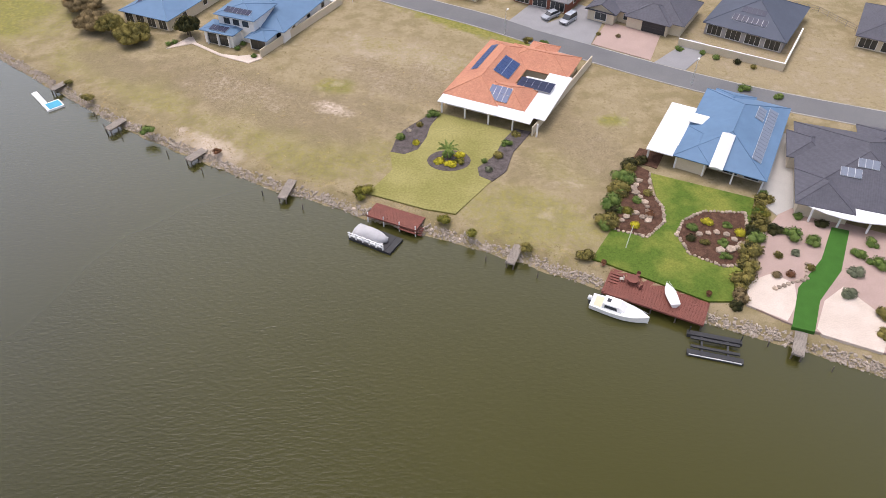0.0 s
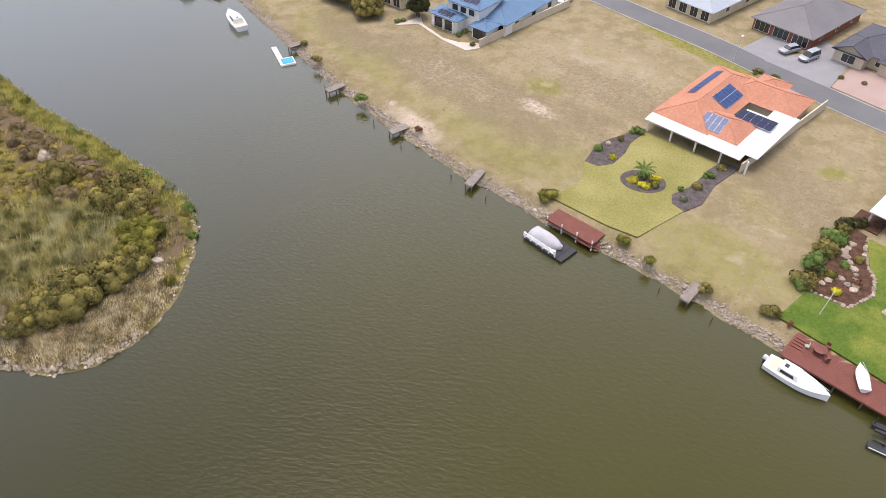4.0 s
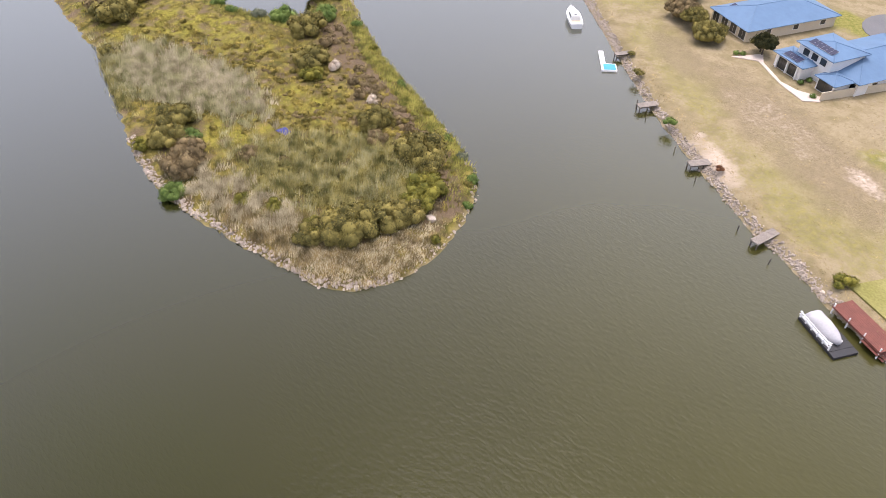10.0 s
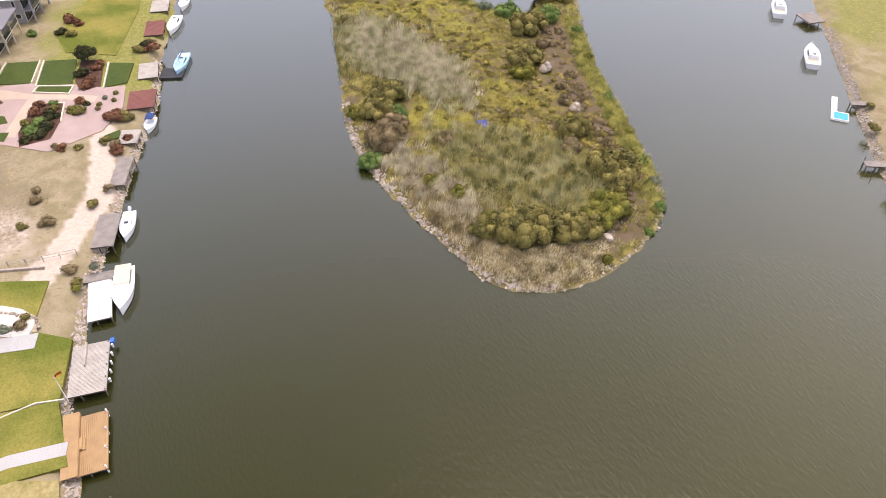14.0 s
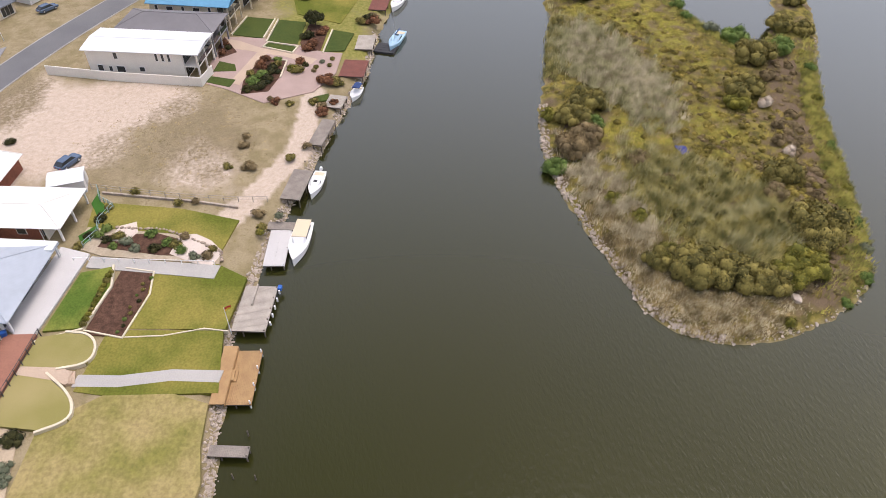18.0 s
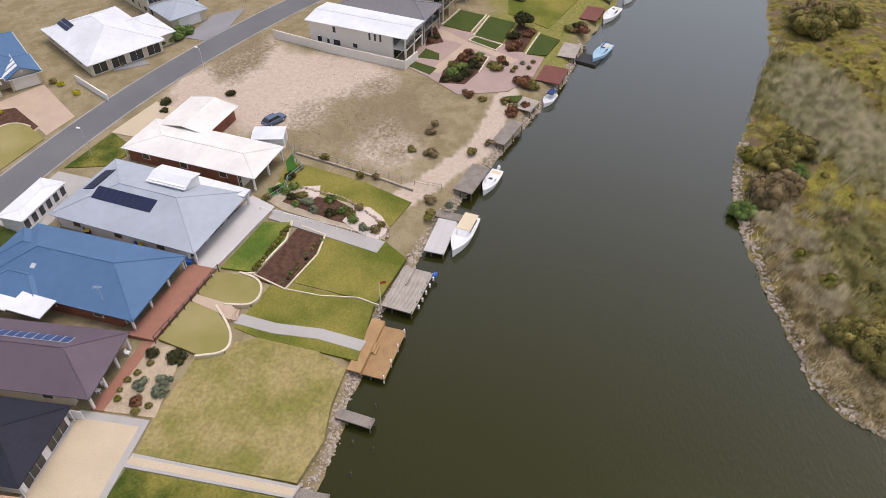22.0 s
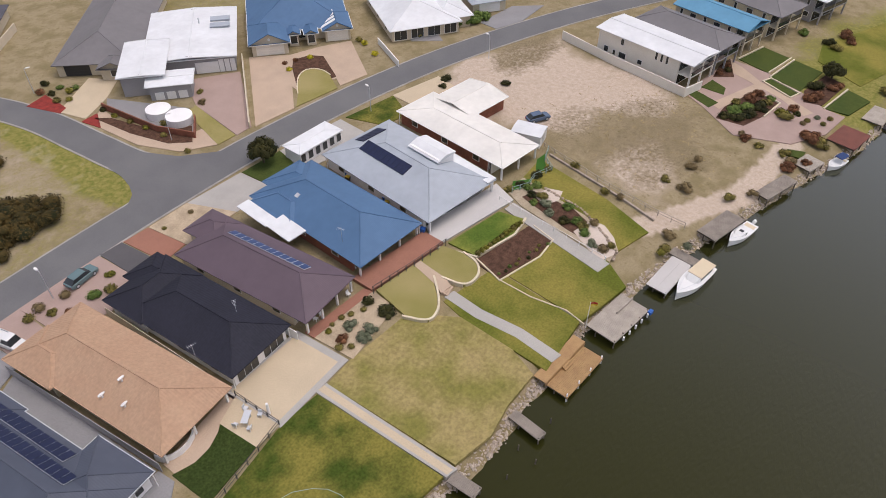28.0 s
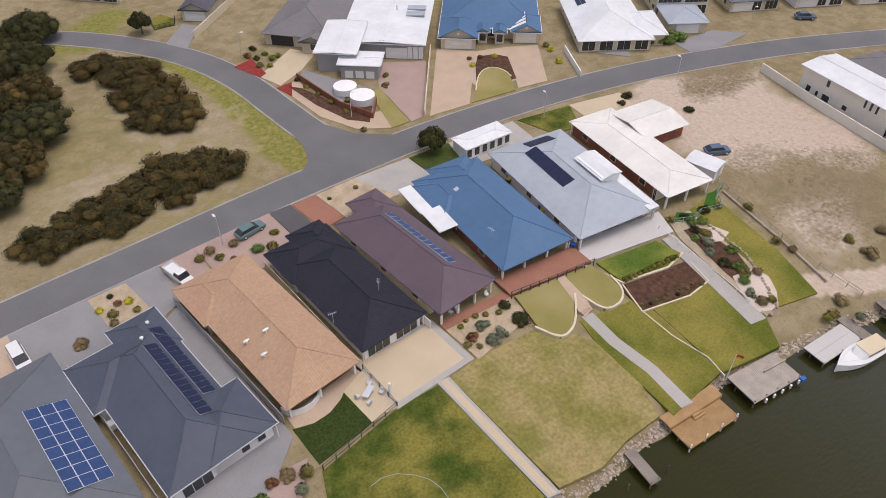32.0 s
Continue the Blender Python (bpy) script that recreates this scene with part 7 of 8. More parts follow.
    ("hedge shrub beside the lawn", [(24.3, 80.3, 2.1, "olive"), (25.6, 84, 2.2, "green"), (27.2, 87.8, 2.2, "olive"), (28.8, 91, 2.2, "green"), (30.4, 94.2, 2.0, "dark"), (32.6, 95.4, 1.6, "dark"), (49, 85.6, 2.0, "olive"), (47.8, 82.6, 1.8, "lime"), (46.4, 79.6, 2.0, "olive"), (45, 76.8, 1.8, "green"), (43.4, 73.8, 2.0, "olive"), (41.8, 70.6, 2.0, "olive"), (40.2, 67.6, 2.0, "olive"), (38.8, 65, 1.8, "brown")]),
    ("shrub between garden boulders", [(27.6, 82.6, .9, "lime"), (29.6, 85.4, 1.0, "green"), (28, 79.4, .8, "yellow"), (30.8, 82, .8, "rust"), (31.6, 87, .8, "olive"), (36.4, 79, 1.1, "green"), (39, 80.2, 1.1, "yellow"), (41.8, 79.6, 1.0, "green"), (37.4, 75.6, 1.0, "olive"), (40.2, 75.6, 1.2, "green"), (43, 77.6, .9, "yellow"), (39.4, 72.8, 1.0, "green"), (35.6, 76.6, .8, "dark")]),
    ("shrub in the sandy terraced yard", [(48.3, 78.6, 1.7, "dark"), (50.4, 77.4, 1.8, "green"), (52.8, 76, 1.7, "green"), (49.5, 73.6, 1.0, "grey"), (54, 65.2, 1.5, "grey"), (58.4, 72.9, 1.5, "green"), (60.1, 71.2, 1.6, "green"), (56.6, 69.5, 1.4, "grey"), (47.4, 69.2, .7, "rust"), (45.4, 69, .7, "brown"), (55.9, 79.7, 1.2, "dark"), (53.2, 81.4, 1.1, "green"), (61.5, 75.3, 1.2, "green"), (57, 61.6, 1.6, "olive"), (55.8, 58.4, 1.5, "olive"), (50.6, 70.4, .7, "olive"), (47, 73, .7, "olive")]),
    ("shrub along the street verge", [(56.5, 118.4, 1.4, "green"), (62.3, 115.4, 1.3, "green"), (20.6, 136.6, 1.5, "green"), (17.7, 138, 1.2, "olive"), (48.4, 134.4, 1.1, "green"), (52.7, 132.6, .7, "green"), (54.9, 130.6, .8, "green"), (58.6, 128.8, .8, "dark"), (61.2, 126.8, .7, "olive"), (33, 141, .6, "olive"), (37, 140, .6, "brown"), (22, 156, 1.2, "yellow"), (30, 158, 1.4, "green")]),
]
for words, rows in GARDEN:
    for x, y, r, leaf in rows:
        tone = {"yellow": "golden", "lime": "lime-green", "dark": "dark green", "rust": "rust-brown", "pale": "pale", "grey": "grey-green"}.get(leaf, leaf)
        shrub(x, y, r, leaf, tone + " " + words, 0.75, LAND, group=words)


def palm(x, y, height, label):
    """A short palm: a ringed trunk and arching fronds of paired leaflets."""
    ob = thing("palm_tree", label, "palm", pose(x, y, LAND))
    part("trunk", Shape().tube((0, 0, -0.2), (0, 0, height), 0.17, 0.12, 8), "bark", ob)
    for k in range(14):
        s, a = Shape(), k * 2.4
        for j in range(9):
            d0, d1 = 0.19 * j, 0.19 * (j + 1)
            z0, z1 = 0.5 * d0 - 0.28 * d0 * d0, 0.5 * d1 - 0.28 * d1 * d1
            for side in (-1, 1):
                w = 0.34 * (1 - j / 10)
                s.add([(d0, 0, z0), (d1, 0, z1), (d1 + 0.12, side * w, z1 - 0.2), (d0 + 0.16, side * w, z0 - 0.2)], [(0, 1, 2, 3)])
        part("frond", s, LEAF["green"], ob, m=pose(0, 0, height, 0, (-25, 0, 18)[k % 3], math.degrees(a)))
    return ob


palm(0.6, 96.4, 2.2, "short green palm in a round garden bed")
s = Shape().prism([(0.8 + 3.6 * math.cos(a), 96 + 2.9 * math.sin(a)) for a in np.linspace(0, 6.283, 20, False)], LAND - 0.4, LAND + 0.08)
solo("garden_bed", s, "grey_mulch", "round garden bed of grey mulch in the lawn", "garden bed", kind="structure")


BOULDERS = []
for me in ROCKS:
    BOULDERS.append(me.copy())
    BOULDERS[-1].materials[0] = M["boulder"]


def boulders(label, pts, size, seed, closed=False):
    """Border stones side by side along a curve."""
    r = random.Random(seed)
    ob = thing("boulder_border", label, "boulders", pose(0, 0, 0))
    at, total = along(pts + (pts[:1] if closed else []))
    s = 0.0
    while s < total:
        p, _ = at(s)
        k = size * r.uniform(0.7, 1.3)
        part("boulder", BOULDERS[r.randrange(6)], None, ob, m=pose(p.x + r.uniform(-.1, .1), p.y + r.uniform(-.1, .1), LAND + 0.12, 0, 0, r.uniform(0, 360)) @ Matrix.Diagonal((k, k, k * 0.8, 1)))
        s += size * 0.95
    return ob


boulders("pale boulders edging a garden bed", [(25, 78.8), (29.4, 77), (32.8, 80.6), (33.2, 84), (32.2, 88), (33.2, 93)], 0.62, 1)
boulders("pale boulders edging a rounded bed", [(33.8, 77.6), (35.6, 80.8), (39, 82.8), (45.4, 82.6), (42.6, 71.4), (38.4, 71), (34.6, 73.4)], 0.62, 2, True)
boulders("boulders inside a garden bed", [(26.4, 80.6), (28.6, 83), (30.4, 80.4), (31, 84.4), (29.4, 88), (31.4, 91)], 1.3, 3)
boulders("boulders inside a rounded bed", [(37, 77.6), (40.6, 78), (43, 75), (38.6, 74)], 1.5, 4)
boulders("stones across the sandy yard", [(44.4, 66.6), (47, 67.6), (49.4, 68.6), (50.6, 71.4)], 0.8, 5)
boulders("stone edging of the sandy garden", [(-86.4, -36), (-85, -29), (-82, -24), (-79.4, -20.4), (-77, -20.2)], 0.6, 6)


# ---- decks and jetties ----
def deck(label, x, y, turn, w, d, z, mat, name="jetty", posts=(3, 2), plank=0.2, across=True, tall=0.0, post_mat="post", steps=()):
    """A timber deck, +y towards the water: boards with gaps, bearers below, piles standing in the water."""
    ob = thing(name, label, name.replace("_", " "), pose(x, y, 0, 0, 0, turn))
    boards, n = Shape(), max(2, round((d if across else w) / plank))
    for k in range(n):
        if across:
            a = -d / 2 + k * d / n
            boards.box(-w / 2, w / 2, a + 0.012, a + d / n - 0.012, z - 0.06, z)
        else:
            a = -w / 2 + k * w / n
            boards.box(a + 0.012, a + w / n - 0.012, -d / 2, d / 2, z - 0.06, z)
    part("decking", boards, mat, ob)
    for k in range(3):
        a = -w / 2 + 0.15 + k * (w - 0.3) / 2
        part("bearer", Shape().box(a - 0.08, a + 0.08, -d / 2, d / 2, z - 0.3, z - 0.06), "post", ob)
    for e in (-d / 2 - 0.02, d / 2 - 0.03):
        part("fascia", Shape().box(-w / 2, w / 2, e, e + 0.05, z - 0.28, z - 0.003), mat, ob)
    for i in range(posts[0]):
        for j in range(posts[1]):
            a, b = -w / 2 + 0.2 + i * (w - 0.4) / max(1, posts[0] - 1), d / 2 - 0.12 - j * (d - 0.6) / max(1, posts[1] - 1) * 0.75
            part("jetty_post", Shape().tube((a, b, -2.3), (a, b, z + (tall if j == 0 else -0.05)), 0.11, 0.1, 8), post_mat if j == 0 else "post", ob)
    return ob


def set_on(ob, name, shape, mat, m=None, label=""):
    return part(name, shape, mat, ob, label, m=m)


d = deck("honey-coloured two-level timber jetty with white-topped piles", -57.3, -15.5, -6, 8.0, 2.9, 0.95, "honey_wood", tall=0.5, post_mat="white", posts=(4, 2))
set_on(d, "upper_deck", Shape().box(-4.3, 4.3, -3.2, -1.5, 1.45, 1.55), "honey_wood")
set_on(d, "upper_fascia", Shape().box(-4.3, 4.3, -1.5, -1.44, 0.95, 1.45), "honey_wood")
for k in range(2):
    set_on(d, "step", Shape().box(-0.8, 0.8, -1.45 + 0.3 * k, -1.15 + 0.3 * k, 0.95, 1.35 - 0.2 * k), "honey_wood")
d = deck("pale timber jetty with white fenders", -68.2, -15.0, -9, 8.0, 4.3, 1.25, "pale_wood", tall=0.1, posts=(5, 2), across=False)
set_on(d, "raised_edge", Shape().box(-4.1, -0.4, -0.6, -0.4, 1.25, 1.6), "pale_wood")
for k in range(5):
    set_on(d, "fender", Shape().tube((-3.4 + 1.4 * k, 2.42, 0.5), (-3.4 + 1.4 * k, 2.42, 1.1), 0.14, n=8), "white")
set_on(d, "blue_cover", Shape().box(-4.3, -3.6, 2.2, 2.7, 0.8, 1.3), "blue_plastic")
d = deck("pale concrete landing beside a moored boat", -80.0, -12.7, -6, 7.6, 3.0, 1.0, "pale_concrete", posts=(3, 2), plank=1.7)
d = deck("short grey timber jetty", -84.6, -12.2, -9, 1.7, 4.4, 1.1, "wood", posts=(2, 2))
WEST_DECKS = ((-93.8, -10.3, -15, 7.6, 3.1, "wood"), (-108.2, -6.4, -18, 8.0, 2.4, "wood"), (-118.0, -4.0, -18, 4.3, 3.2, "pale_wood"), (-130.0, -0.3, -12, 6.6, 4.8, "red_wood"), (-140.7, 2.4, -10, 6.3, 3.6, "pale_wood"), (-159.5, 6.4, -13, 7.2, 3.9, "red_wood"), (-170.6, 9.2, -13, 6.2, 3.8, "pale_wood"))
for x, y, t, w, dd, mat in WEST_DECKS:
    deck({"wood": "weathered grey", "pale_wood": "pale bleached", "red_wood": "red-brown"}[mat] + " timber jetty on piles at the bank", x, y, t, w, dd, 1.68, mat, "jetty", across=(mat == "red_wood"))
deck("narrow grey timber jetty", -47.2, -16.4, -9, 1.4, 4.4, 1.1, "wood", posts=(2, 2))
deck("narrow grey landing at the end of a garden path", -36.8, -18, 0, 1.6, 3.4, 1.3, "wood", posts=(2, 2))
d = deck("red-brown timber deck above a boat cradle", -7.4, 82.2, 155, 8.4, 3.2, 1.35, "red_wood", "deck", tall=0.5, post_mat="white", posts=(4, 2))
set_on(d, "lower_landing", Shape().box(-4.2, -1.4, 0.2, 1.9, 0.75, 0.85), "red_wood")
for k in range(4):
    set_on(d, "step", Shape().box(-4.9, -4.2, 0.3 + 0.3 * k, 0.56 + 0.3 * k, 0.9 - 0.2 * k, 0.98 - 0.2 * k), "red_wood")
d = deck("long red-brown timber deck with a sitting corner", 28.1, 65.7, 153.5, 13.6, 5.0, 1.35, "red_wood", "deck", posts=(5, 2))
for k in range(4):
    set_on(d, "step", Shape().box(5.2, 6.5, -1.7 + 0.55 * k, -1.35 + 0.55 * k, 1.36, 1.5), "red_wood")
for x, y, t, w, dd in ((-24.8, 89.2, 168, 1.5, 4.8), (9.9, 74.2, 157, 1.4, 4.4), (-41.4, 98.4, 145, 1.6, 3.6), (-57.9, 107.6, 150, 1.6, 3.6), (-72.8, 121, 150, 1.4, 3.6), (44.5, 57.6, 153, 1.5, 4.2), (-104, 140.6, 170, 5, 4)):
    deck("short weathered timber jetty over the rocks", x, y, t, w, dd, 1.2, "wood", posts=(2, 2))
pile = Shape().tube((0, 0, -2.3), (0, 0, 1.0), 0.1, 0.08, 7).mesh("mooring_pile", M["post"])
for x, y in ((-63.1, 111.7), (-60.2, 108), (-56.3, 105.2), (-46.8, 99.8), (-39.8, 95), (-28.8, 88.9), (-22, 85.4), (5.8, 73.8), (12.8, 70.4), (40.9, 58), (47.5, 54), (-49.6, -14.6), (-44.4, -15.8), (-44, -13.4), (-40.6, -15)):
    tagged(new("mooring_pile", pile), "dark weathered mooring pile standing in the water", "pile", "mooring piles").matrix_basis = pose(x, y, 0, r5.uniform(-3, 3), r5.uniform(-3, 3), 0)


# ---- boats ----
def hull_rings(n, length, beam, depth, sheer=0.25, stern=0.85):
    """Cross-sections from stern to bow, along +y."""
    rings = []
    for k in range(n):
        t = k / (n - 1)
        half = beam / 2 * (stern + (1 - stern) * math.sin(min(1, t * 2.2) * 1.5708)) * (1 - max(0, (t - 0.45) / 0.55) ** 2.2)
        half = max(half, 0.03)
        y, top, keel = -length / 2 + t * length, depth + sheer * t * t, -0.25 * (1 - t ** 4)
        rings.append([(-half, y, top), (-half * 0.86, y, 0.15), (-half * 0.35, y, keel), (half * 0.35, y, keel), (half * 0.86, y, 0.15), (half, y, top)])
    return rings


def boat(label, x, y, heading, length, beam, depth=0.8, cabin=None, mat="hull", inside="cream", outboard=False, canopy=None, mast=0.0, z=0.0, name="boat", top=""):
    """A moored boat, bow towards +y; cabin: (from, to, height) along the hull."""
    ob = thing(name, label, "boat", pose(x, y, z, 0, 0, heading))
    part("hull", Shape().loft(hull_rings(12, length, beam, depth)), mat, ob, smooth=False)
    part("gunwale", Shape().loft([[(px * 1.03, py, pz + 0.04) for px, py, pz in (r[0], r[5])] + [(r[5][0] * 0.82, r[5][1], r[5][2] + 0.05), (r[0][0] * 0.82, r[0][1], r[0][2] + 0.05)] for r in hull_rings(12, length, beam, depth)]), mat, ob)
    w = beam * 0.36
    part("cockpit", Shape().box(-w, w, -length * 0.44, -length * 0.02, depth + 0.02, depth + 0.06), inside, ob)
    if cabin:
        a, b, h = cabin
        y0, y1, z0 = -length / 2 + a * length, -length / 2 + b * length, depth
        c = part("cabin", Shape().loft([[(-w, y0, z0), (w, y0, z0), (w * 0.85, y0 + 0.1, z0 + h), (-w * 0.85, y0 + 0.1, z0 + h)], [(-w, y1 - 0.5, z0), (w, y1 - 0.5, z0), (w * 0.85, y1 - 1.0, z0 + h), (-w * 0.85, y1 - 1.0, z0 + h)],
                                       [(-w * 0.6, y1, z0), (w * 0.6, y1, z0), (w * 0.5, y1 - 0.1, z0 + 0.1), (-w * 0.5, y1 - 0.1, z0 + 0.1)]]), mat, ob)
        if top:
            part("cabin_top", Shape().box(-w * 1.02, w * 1.02, y0 - 0.3, y1 - 1.0, z0 + h, z0 + h + 0.09), top, c, "cream painted cabin top")
        for side in (-1, 1):
            part("window", Shape().add([(side * w * 0.985, y0 + 0.4, z0 + h * 0.3), (side * w * 0.985, y1 - 1.1, z0 + h * 0.3), (side * w * 0.9, y1 - 1.3, z0 + h * 0.8), (side * w * 0.9, y0 + 0.4, z0 + h * 0.8)], [(0, 1, 2, 3)] if side > 0 else [(3, 2, 1, 0)]), "glass", c)
        part("windscreen", Shape().add([(-w * 0.7, y1 - 0.42, z0 + 0.12), (w * 0.7, y1 - 0.42, z0 + 0.12), (w * 0.65, y1 - 0.86, z0 + h * 0.85), (-w * 0.65, y1 - 0.86, z0 + h * 0.85)], [(0, 1, 2, 3)]), "glass", c)
        part("hatch", Shape().box(-0.3, 0.3, y0 + 0.5, y0 + 1.0, z0 + h + 0.01, z0 + h + 0.06), "dark", c)
    if canopy:
        cm, h = canopy
        c = part("canopy", Shape().loft([[(-w, yy, depth + h - 0.15), (-w * 0.6, yy, depth + h), (w * 0.6, yy, depth + h), (w, yy, depth + h - 0.15)] for yy in (-length * 0.42, -length * 0.2, length * 0.02)], caps=False), cm, ob)
        for sx in (-w, w):
            for yy in (-length * 0.4, 0):
                part("canopy_pole", Shape().tube((sx, yy, depth), (sx, yy, depth + h - 0.15), 0.025, n=5), "frame", c)
    if outboard:
        m = part("outboard_motor", Shape().loft([[(-0.2, -length / 2 - 0.5, 0.9), (0.2, -length / 2 - 0.5, 0.9), (0.2, -length / 2, 0.9), (-0.2, -length / 2, 0.9)], [(-0.24, -length / 2 - 0.55, 1.2), (0.24, -length / 2 - 0.55, 1.2), (0.24, -length / 2, 1.25), (-0.24, -length / 2, 1.25)],
                                                [(-0.14, -length / 2 - 0.45, 1.5), (0.14, -length / 2 - 0.45, 1.5), (0.14, -length / 2 - 0.1, 1.5), (-0.14, -length / 2 - 0.1, 1.5)]]), mat, ob)
        part("motor_leg", Shape().box(-0.08, 0.08, -length / 2 - 0.38, -length / 2 - 0.1, -0.4, 0.9), "dark_metal", m)
    if mast:
        m = part("mast", Shape().tube((0, length * 0.1, depth), (0, length * 0.1, depth + mast), 0.06, 0.04, 6), "frame", ob)
        part("boom", Shape().tube((0, length * 0.1, depth + 1.2), (0, -length * 0.35, depth + 1.1), 0.05, 0.05, 6), "frame", m)
        part("furled_sail", Shape().tube((0, length * 0.08, depth + 1.32), (0, -length * 0.33, depth + 1.22), 0.13, 0.1, 6), "blue_canvas", m)
    for side in (-1, 1):
        part("rail", Shape().tube((side * beam * 0.42, 0, depth + 0.45), (side * 0.12, length * 0.46, depth + 0.7), 0.025, n=5), "frame", ob)
    return ob


boat("white half-cabin motor boat moored at the red deck", 23, 63.7, -117, 7.8, 2.7, 0.95, (0.2, 0.62, 0.85), outboard=True)
boat("white upturned dinghy lying on the red deck", 29.9, 65.3, 5, 3.8, 1.5, 0.4, z=1.62, inside="hull", name="dinghy")
boat("large white launch with a cream cabin top", -80.9, -9.6, -101, 8.4, 2.9, 1.1, (0.08, 0.62, 0.8), top="cream")
boat("white open motor boat with an outboard", -94.8, -7.4, -104, 6.4, 2.2, 0.85, (0.4, 0.72, 0.5), outboard=True)
boat("small white runabout with a dark canopy", -122.2, -0.2, -110, 4.6, 2.0, 0.7, canopy=("blue_canvas", 1.2), outboard=True)
boat("pale blue sailing boat with its mast up", -142.8, 8.9, -112, 8.2, 2.6, 0.9, (0.3, 0.7, 0.55), mast=6.5, mat="blue_hull")
boat("white motor boat at the far jetty", -161.6, 10.6, -112, 8.2, 2.7, 0.9, (0.25, 0.65, 0.7))
boat("white cabin cruiser moored by the rocks", -91.2, 127.8, 48, 9.4, 3.1, 1.1, (0.2, 0.65, 1.0))
boat("white motor cruiser at a far jetty", -112, 139, 48, 9.5, 3.2, 1.1, (0.2, 0.65, 1.0))
boat("small white boat far along the canal", -172, 14.6, -110, 6, 2.3, 0.8, (0.3, 0.65, 0.6))

lift = thing("boat_cradle", "black floating cradle with white rails and a grey covered boat", "boat cradle", pose(-10.2, 78.4, 0, 0, 0, 151))
for k in range(7):
    part("float", Shape().box(-3.6 + 1.03 * k, -2.62 + 1.03 * k, -1.7, 1.9, -0.3, 0.42), "black_float", lift)
part("platform", Shape().box(-1.6, 3.5, -0.9, 1.6, 0.42, 0.5), "white", lift)
for k in range(6):
    part("rail_post", Shape().box(-2.4 + 1.15 * k, -2.22 + 1.15 * k, 1.71, 1.87, 0.4, 1.45), "white", lift)
for z in (0.85, 1.3):
    part("rail", Shape().box(-2.4, 3.7, 1.74, 1.86, z - 0.08, z + 0.08), "white", lift)
covered = thing("covered_boat", "boat under a grey canvas cover on the cradle", "boat", pose(-10.8, 78.7, 0.5, 0, 0, 151 + 90))
rings = []
for k in range(9):
    t = k / 8
    half, top = 1.15 * (1 - max(0, t - 0.5) ** 2 * 3.2), 0.75 + 0.65 * math.sin(t * 3.14) ** 1.5 * (1 - 0.45 * t)
    rings.append([(-half, -2.7 + 5.4 * t, 0.02), (-half * 1.05, -2.7 + 5.4 * t, 0.45), (-half * 0.45, -2.7 + 5.4 * t, top), (half * 0.45, -2.7 + 5.4 * t, top), (half * 1.05, -2.7 + 5.4 * t, 0.45), (half, -2.7 + 5.4 * t, 0.02)])
part("canvas_cover", Shape().loft(rings), "cover", covered, smooth=True)

dock = thing("pontoon_boat_lift", "empty black boat lift with two floats and cross beams", "boat lift", pose(34, 57.8, 0, 0, 0, 165))
for yy in (-1.5, 1.7):
    part("float", Shape().loft([[(-3.4 + sx, yy - 0.45, 0.05), (-3.4 + sx, yy + 0.45, 0.05), (-3.4 + sx, yy + 0.35, 0.5), (-3.4 + sx, yy - 0.35, 0.5)] for sx in (0, 0.3, 6.5, 6.8)]), "black_float", dock)
for xx in (-1.6, 1.6):
    part("cross_beam", Shape().box(xx - 0.12, xx + 0.12, -1.5, 1.7, 0.3, 0.45), "dark_metal", dock)
for yy in (-0.6, 0.8):
    part("bunk", Shape().box(-3.0, 3.0, yy - 0.2, yy + 0.2, 0.45, 0.62), "black_float", dock, "dark carpeted bunk rail")
part("edge_strip", Shape().box(-3.2, 3.2, 2.06, 2.14, 0.3, 0.42), "white", dock)
for xx in (-3.2, 3.2):
    part("guide_post", Shape().tube((xx, -1.5, 0.4), (xx, -1.5, 1.6), 0.06, n=6), "dark_metal", dock)
black = thing("floating_dock", "black floating dock beside the pale jetty", "floating dock", pose(-140.2, 6.6, 0, 0, 0, -20))
for k in range(4):
    part("float", Shape().box(-2 + k, -1.03 + k, -2.2, 2.2, -0.2, 0.4), "black_float", black)
swim = thing("swim_pontoon", "white L-shaped swimming pontoon with a pale blue mat", "pontoon", pose(-71.9, 115.4, 0, 0, 0, 132))
part("platform", Shape().box(-1.3, 1.5, -1.3, 1.75, -0.2, 0.38), "white", swim)
part("walkway", Shape().box(1.5, 7.0, 0.75, 1.75, -0.2, 0.36), "white", swim)
part("mat", Shape().box(-1.1, 1.2, -1.1, 1.3, 0.384, 0.42), "pool_blue", swim)
tarp = thing("tarpaulin", "crumpled blue tarpaulin lying in the reeds", "tarpaulin", pose(-96.4, 53.8, 1.1))
part("sheet", Shape().add([(-1.5, -0.7, 0), (0, -1.0, 0.5), (1.4, -0.4, 0.1), (1.2, 0.9, 0.2), (0, 0.6, 0.8), (-1.2, 0.8, 0.1), (0.1, -0.1, 0.6)], [(0, 1, 6), (1, 2, 6), (2, 3, 6), (3, 4, 6), (4, 5, 6), (5, 0, 6)]), "blue_tarp", tarp)
solo("boulder", ROCKS[1], "stone", "large pale boulder in the island grass", "boulder", m=pose(-61.6, 56.7, 1.1) @ Matrix.Diagonal((2.2, 1.6, 1.4, 1)))


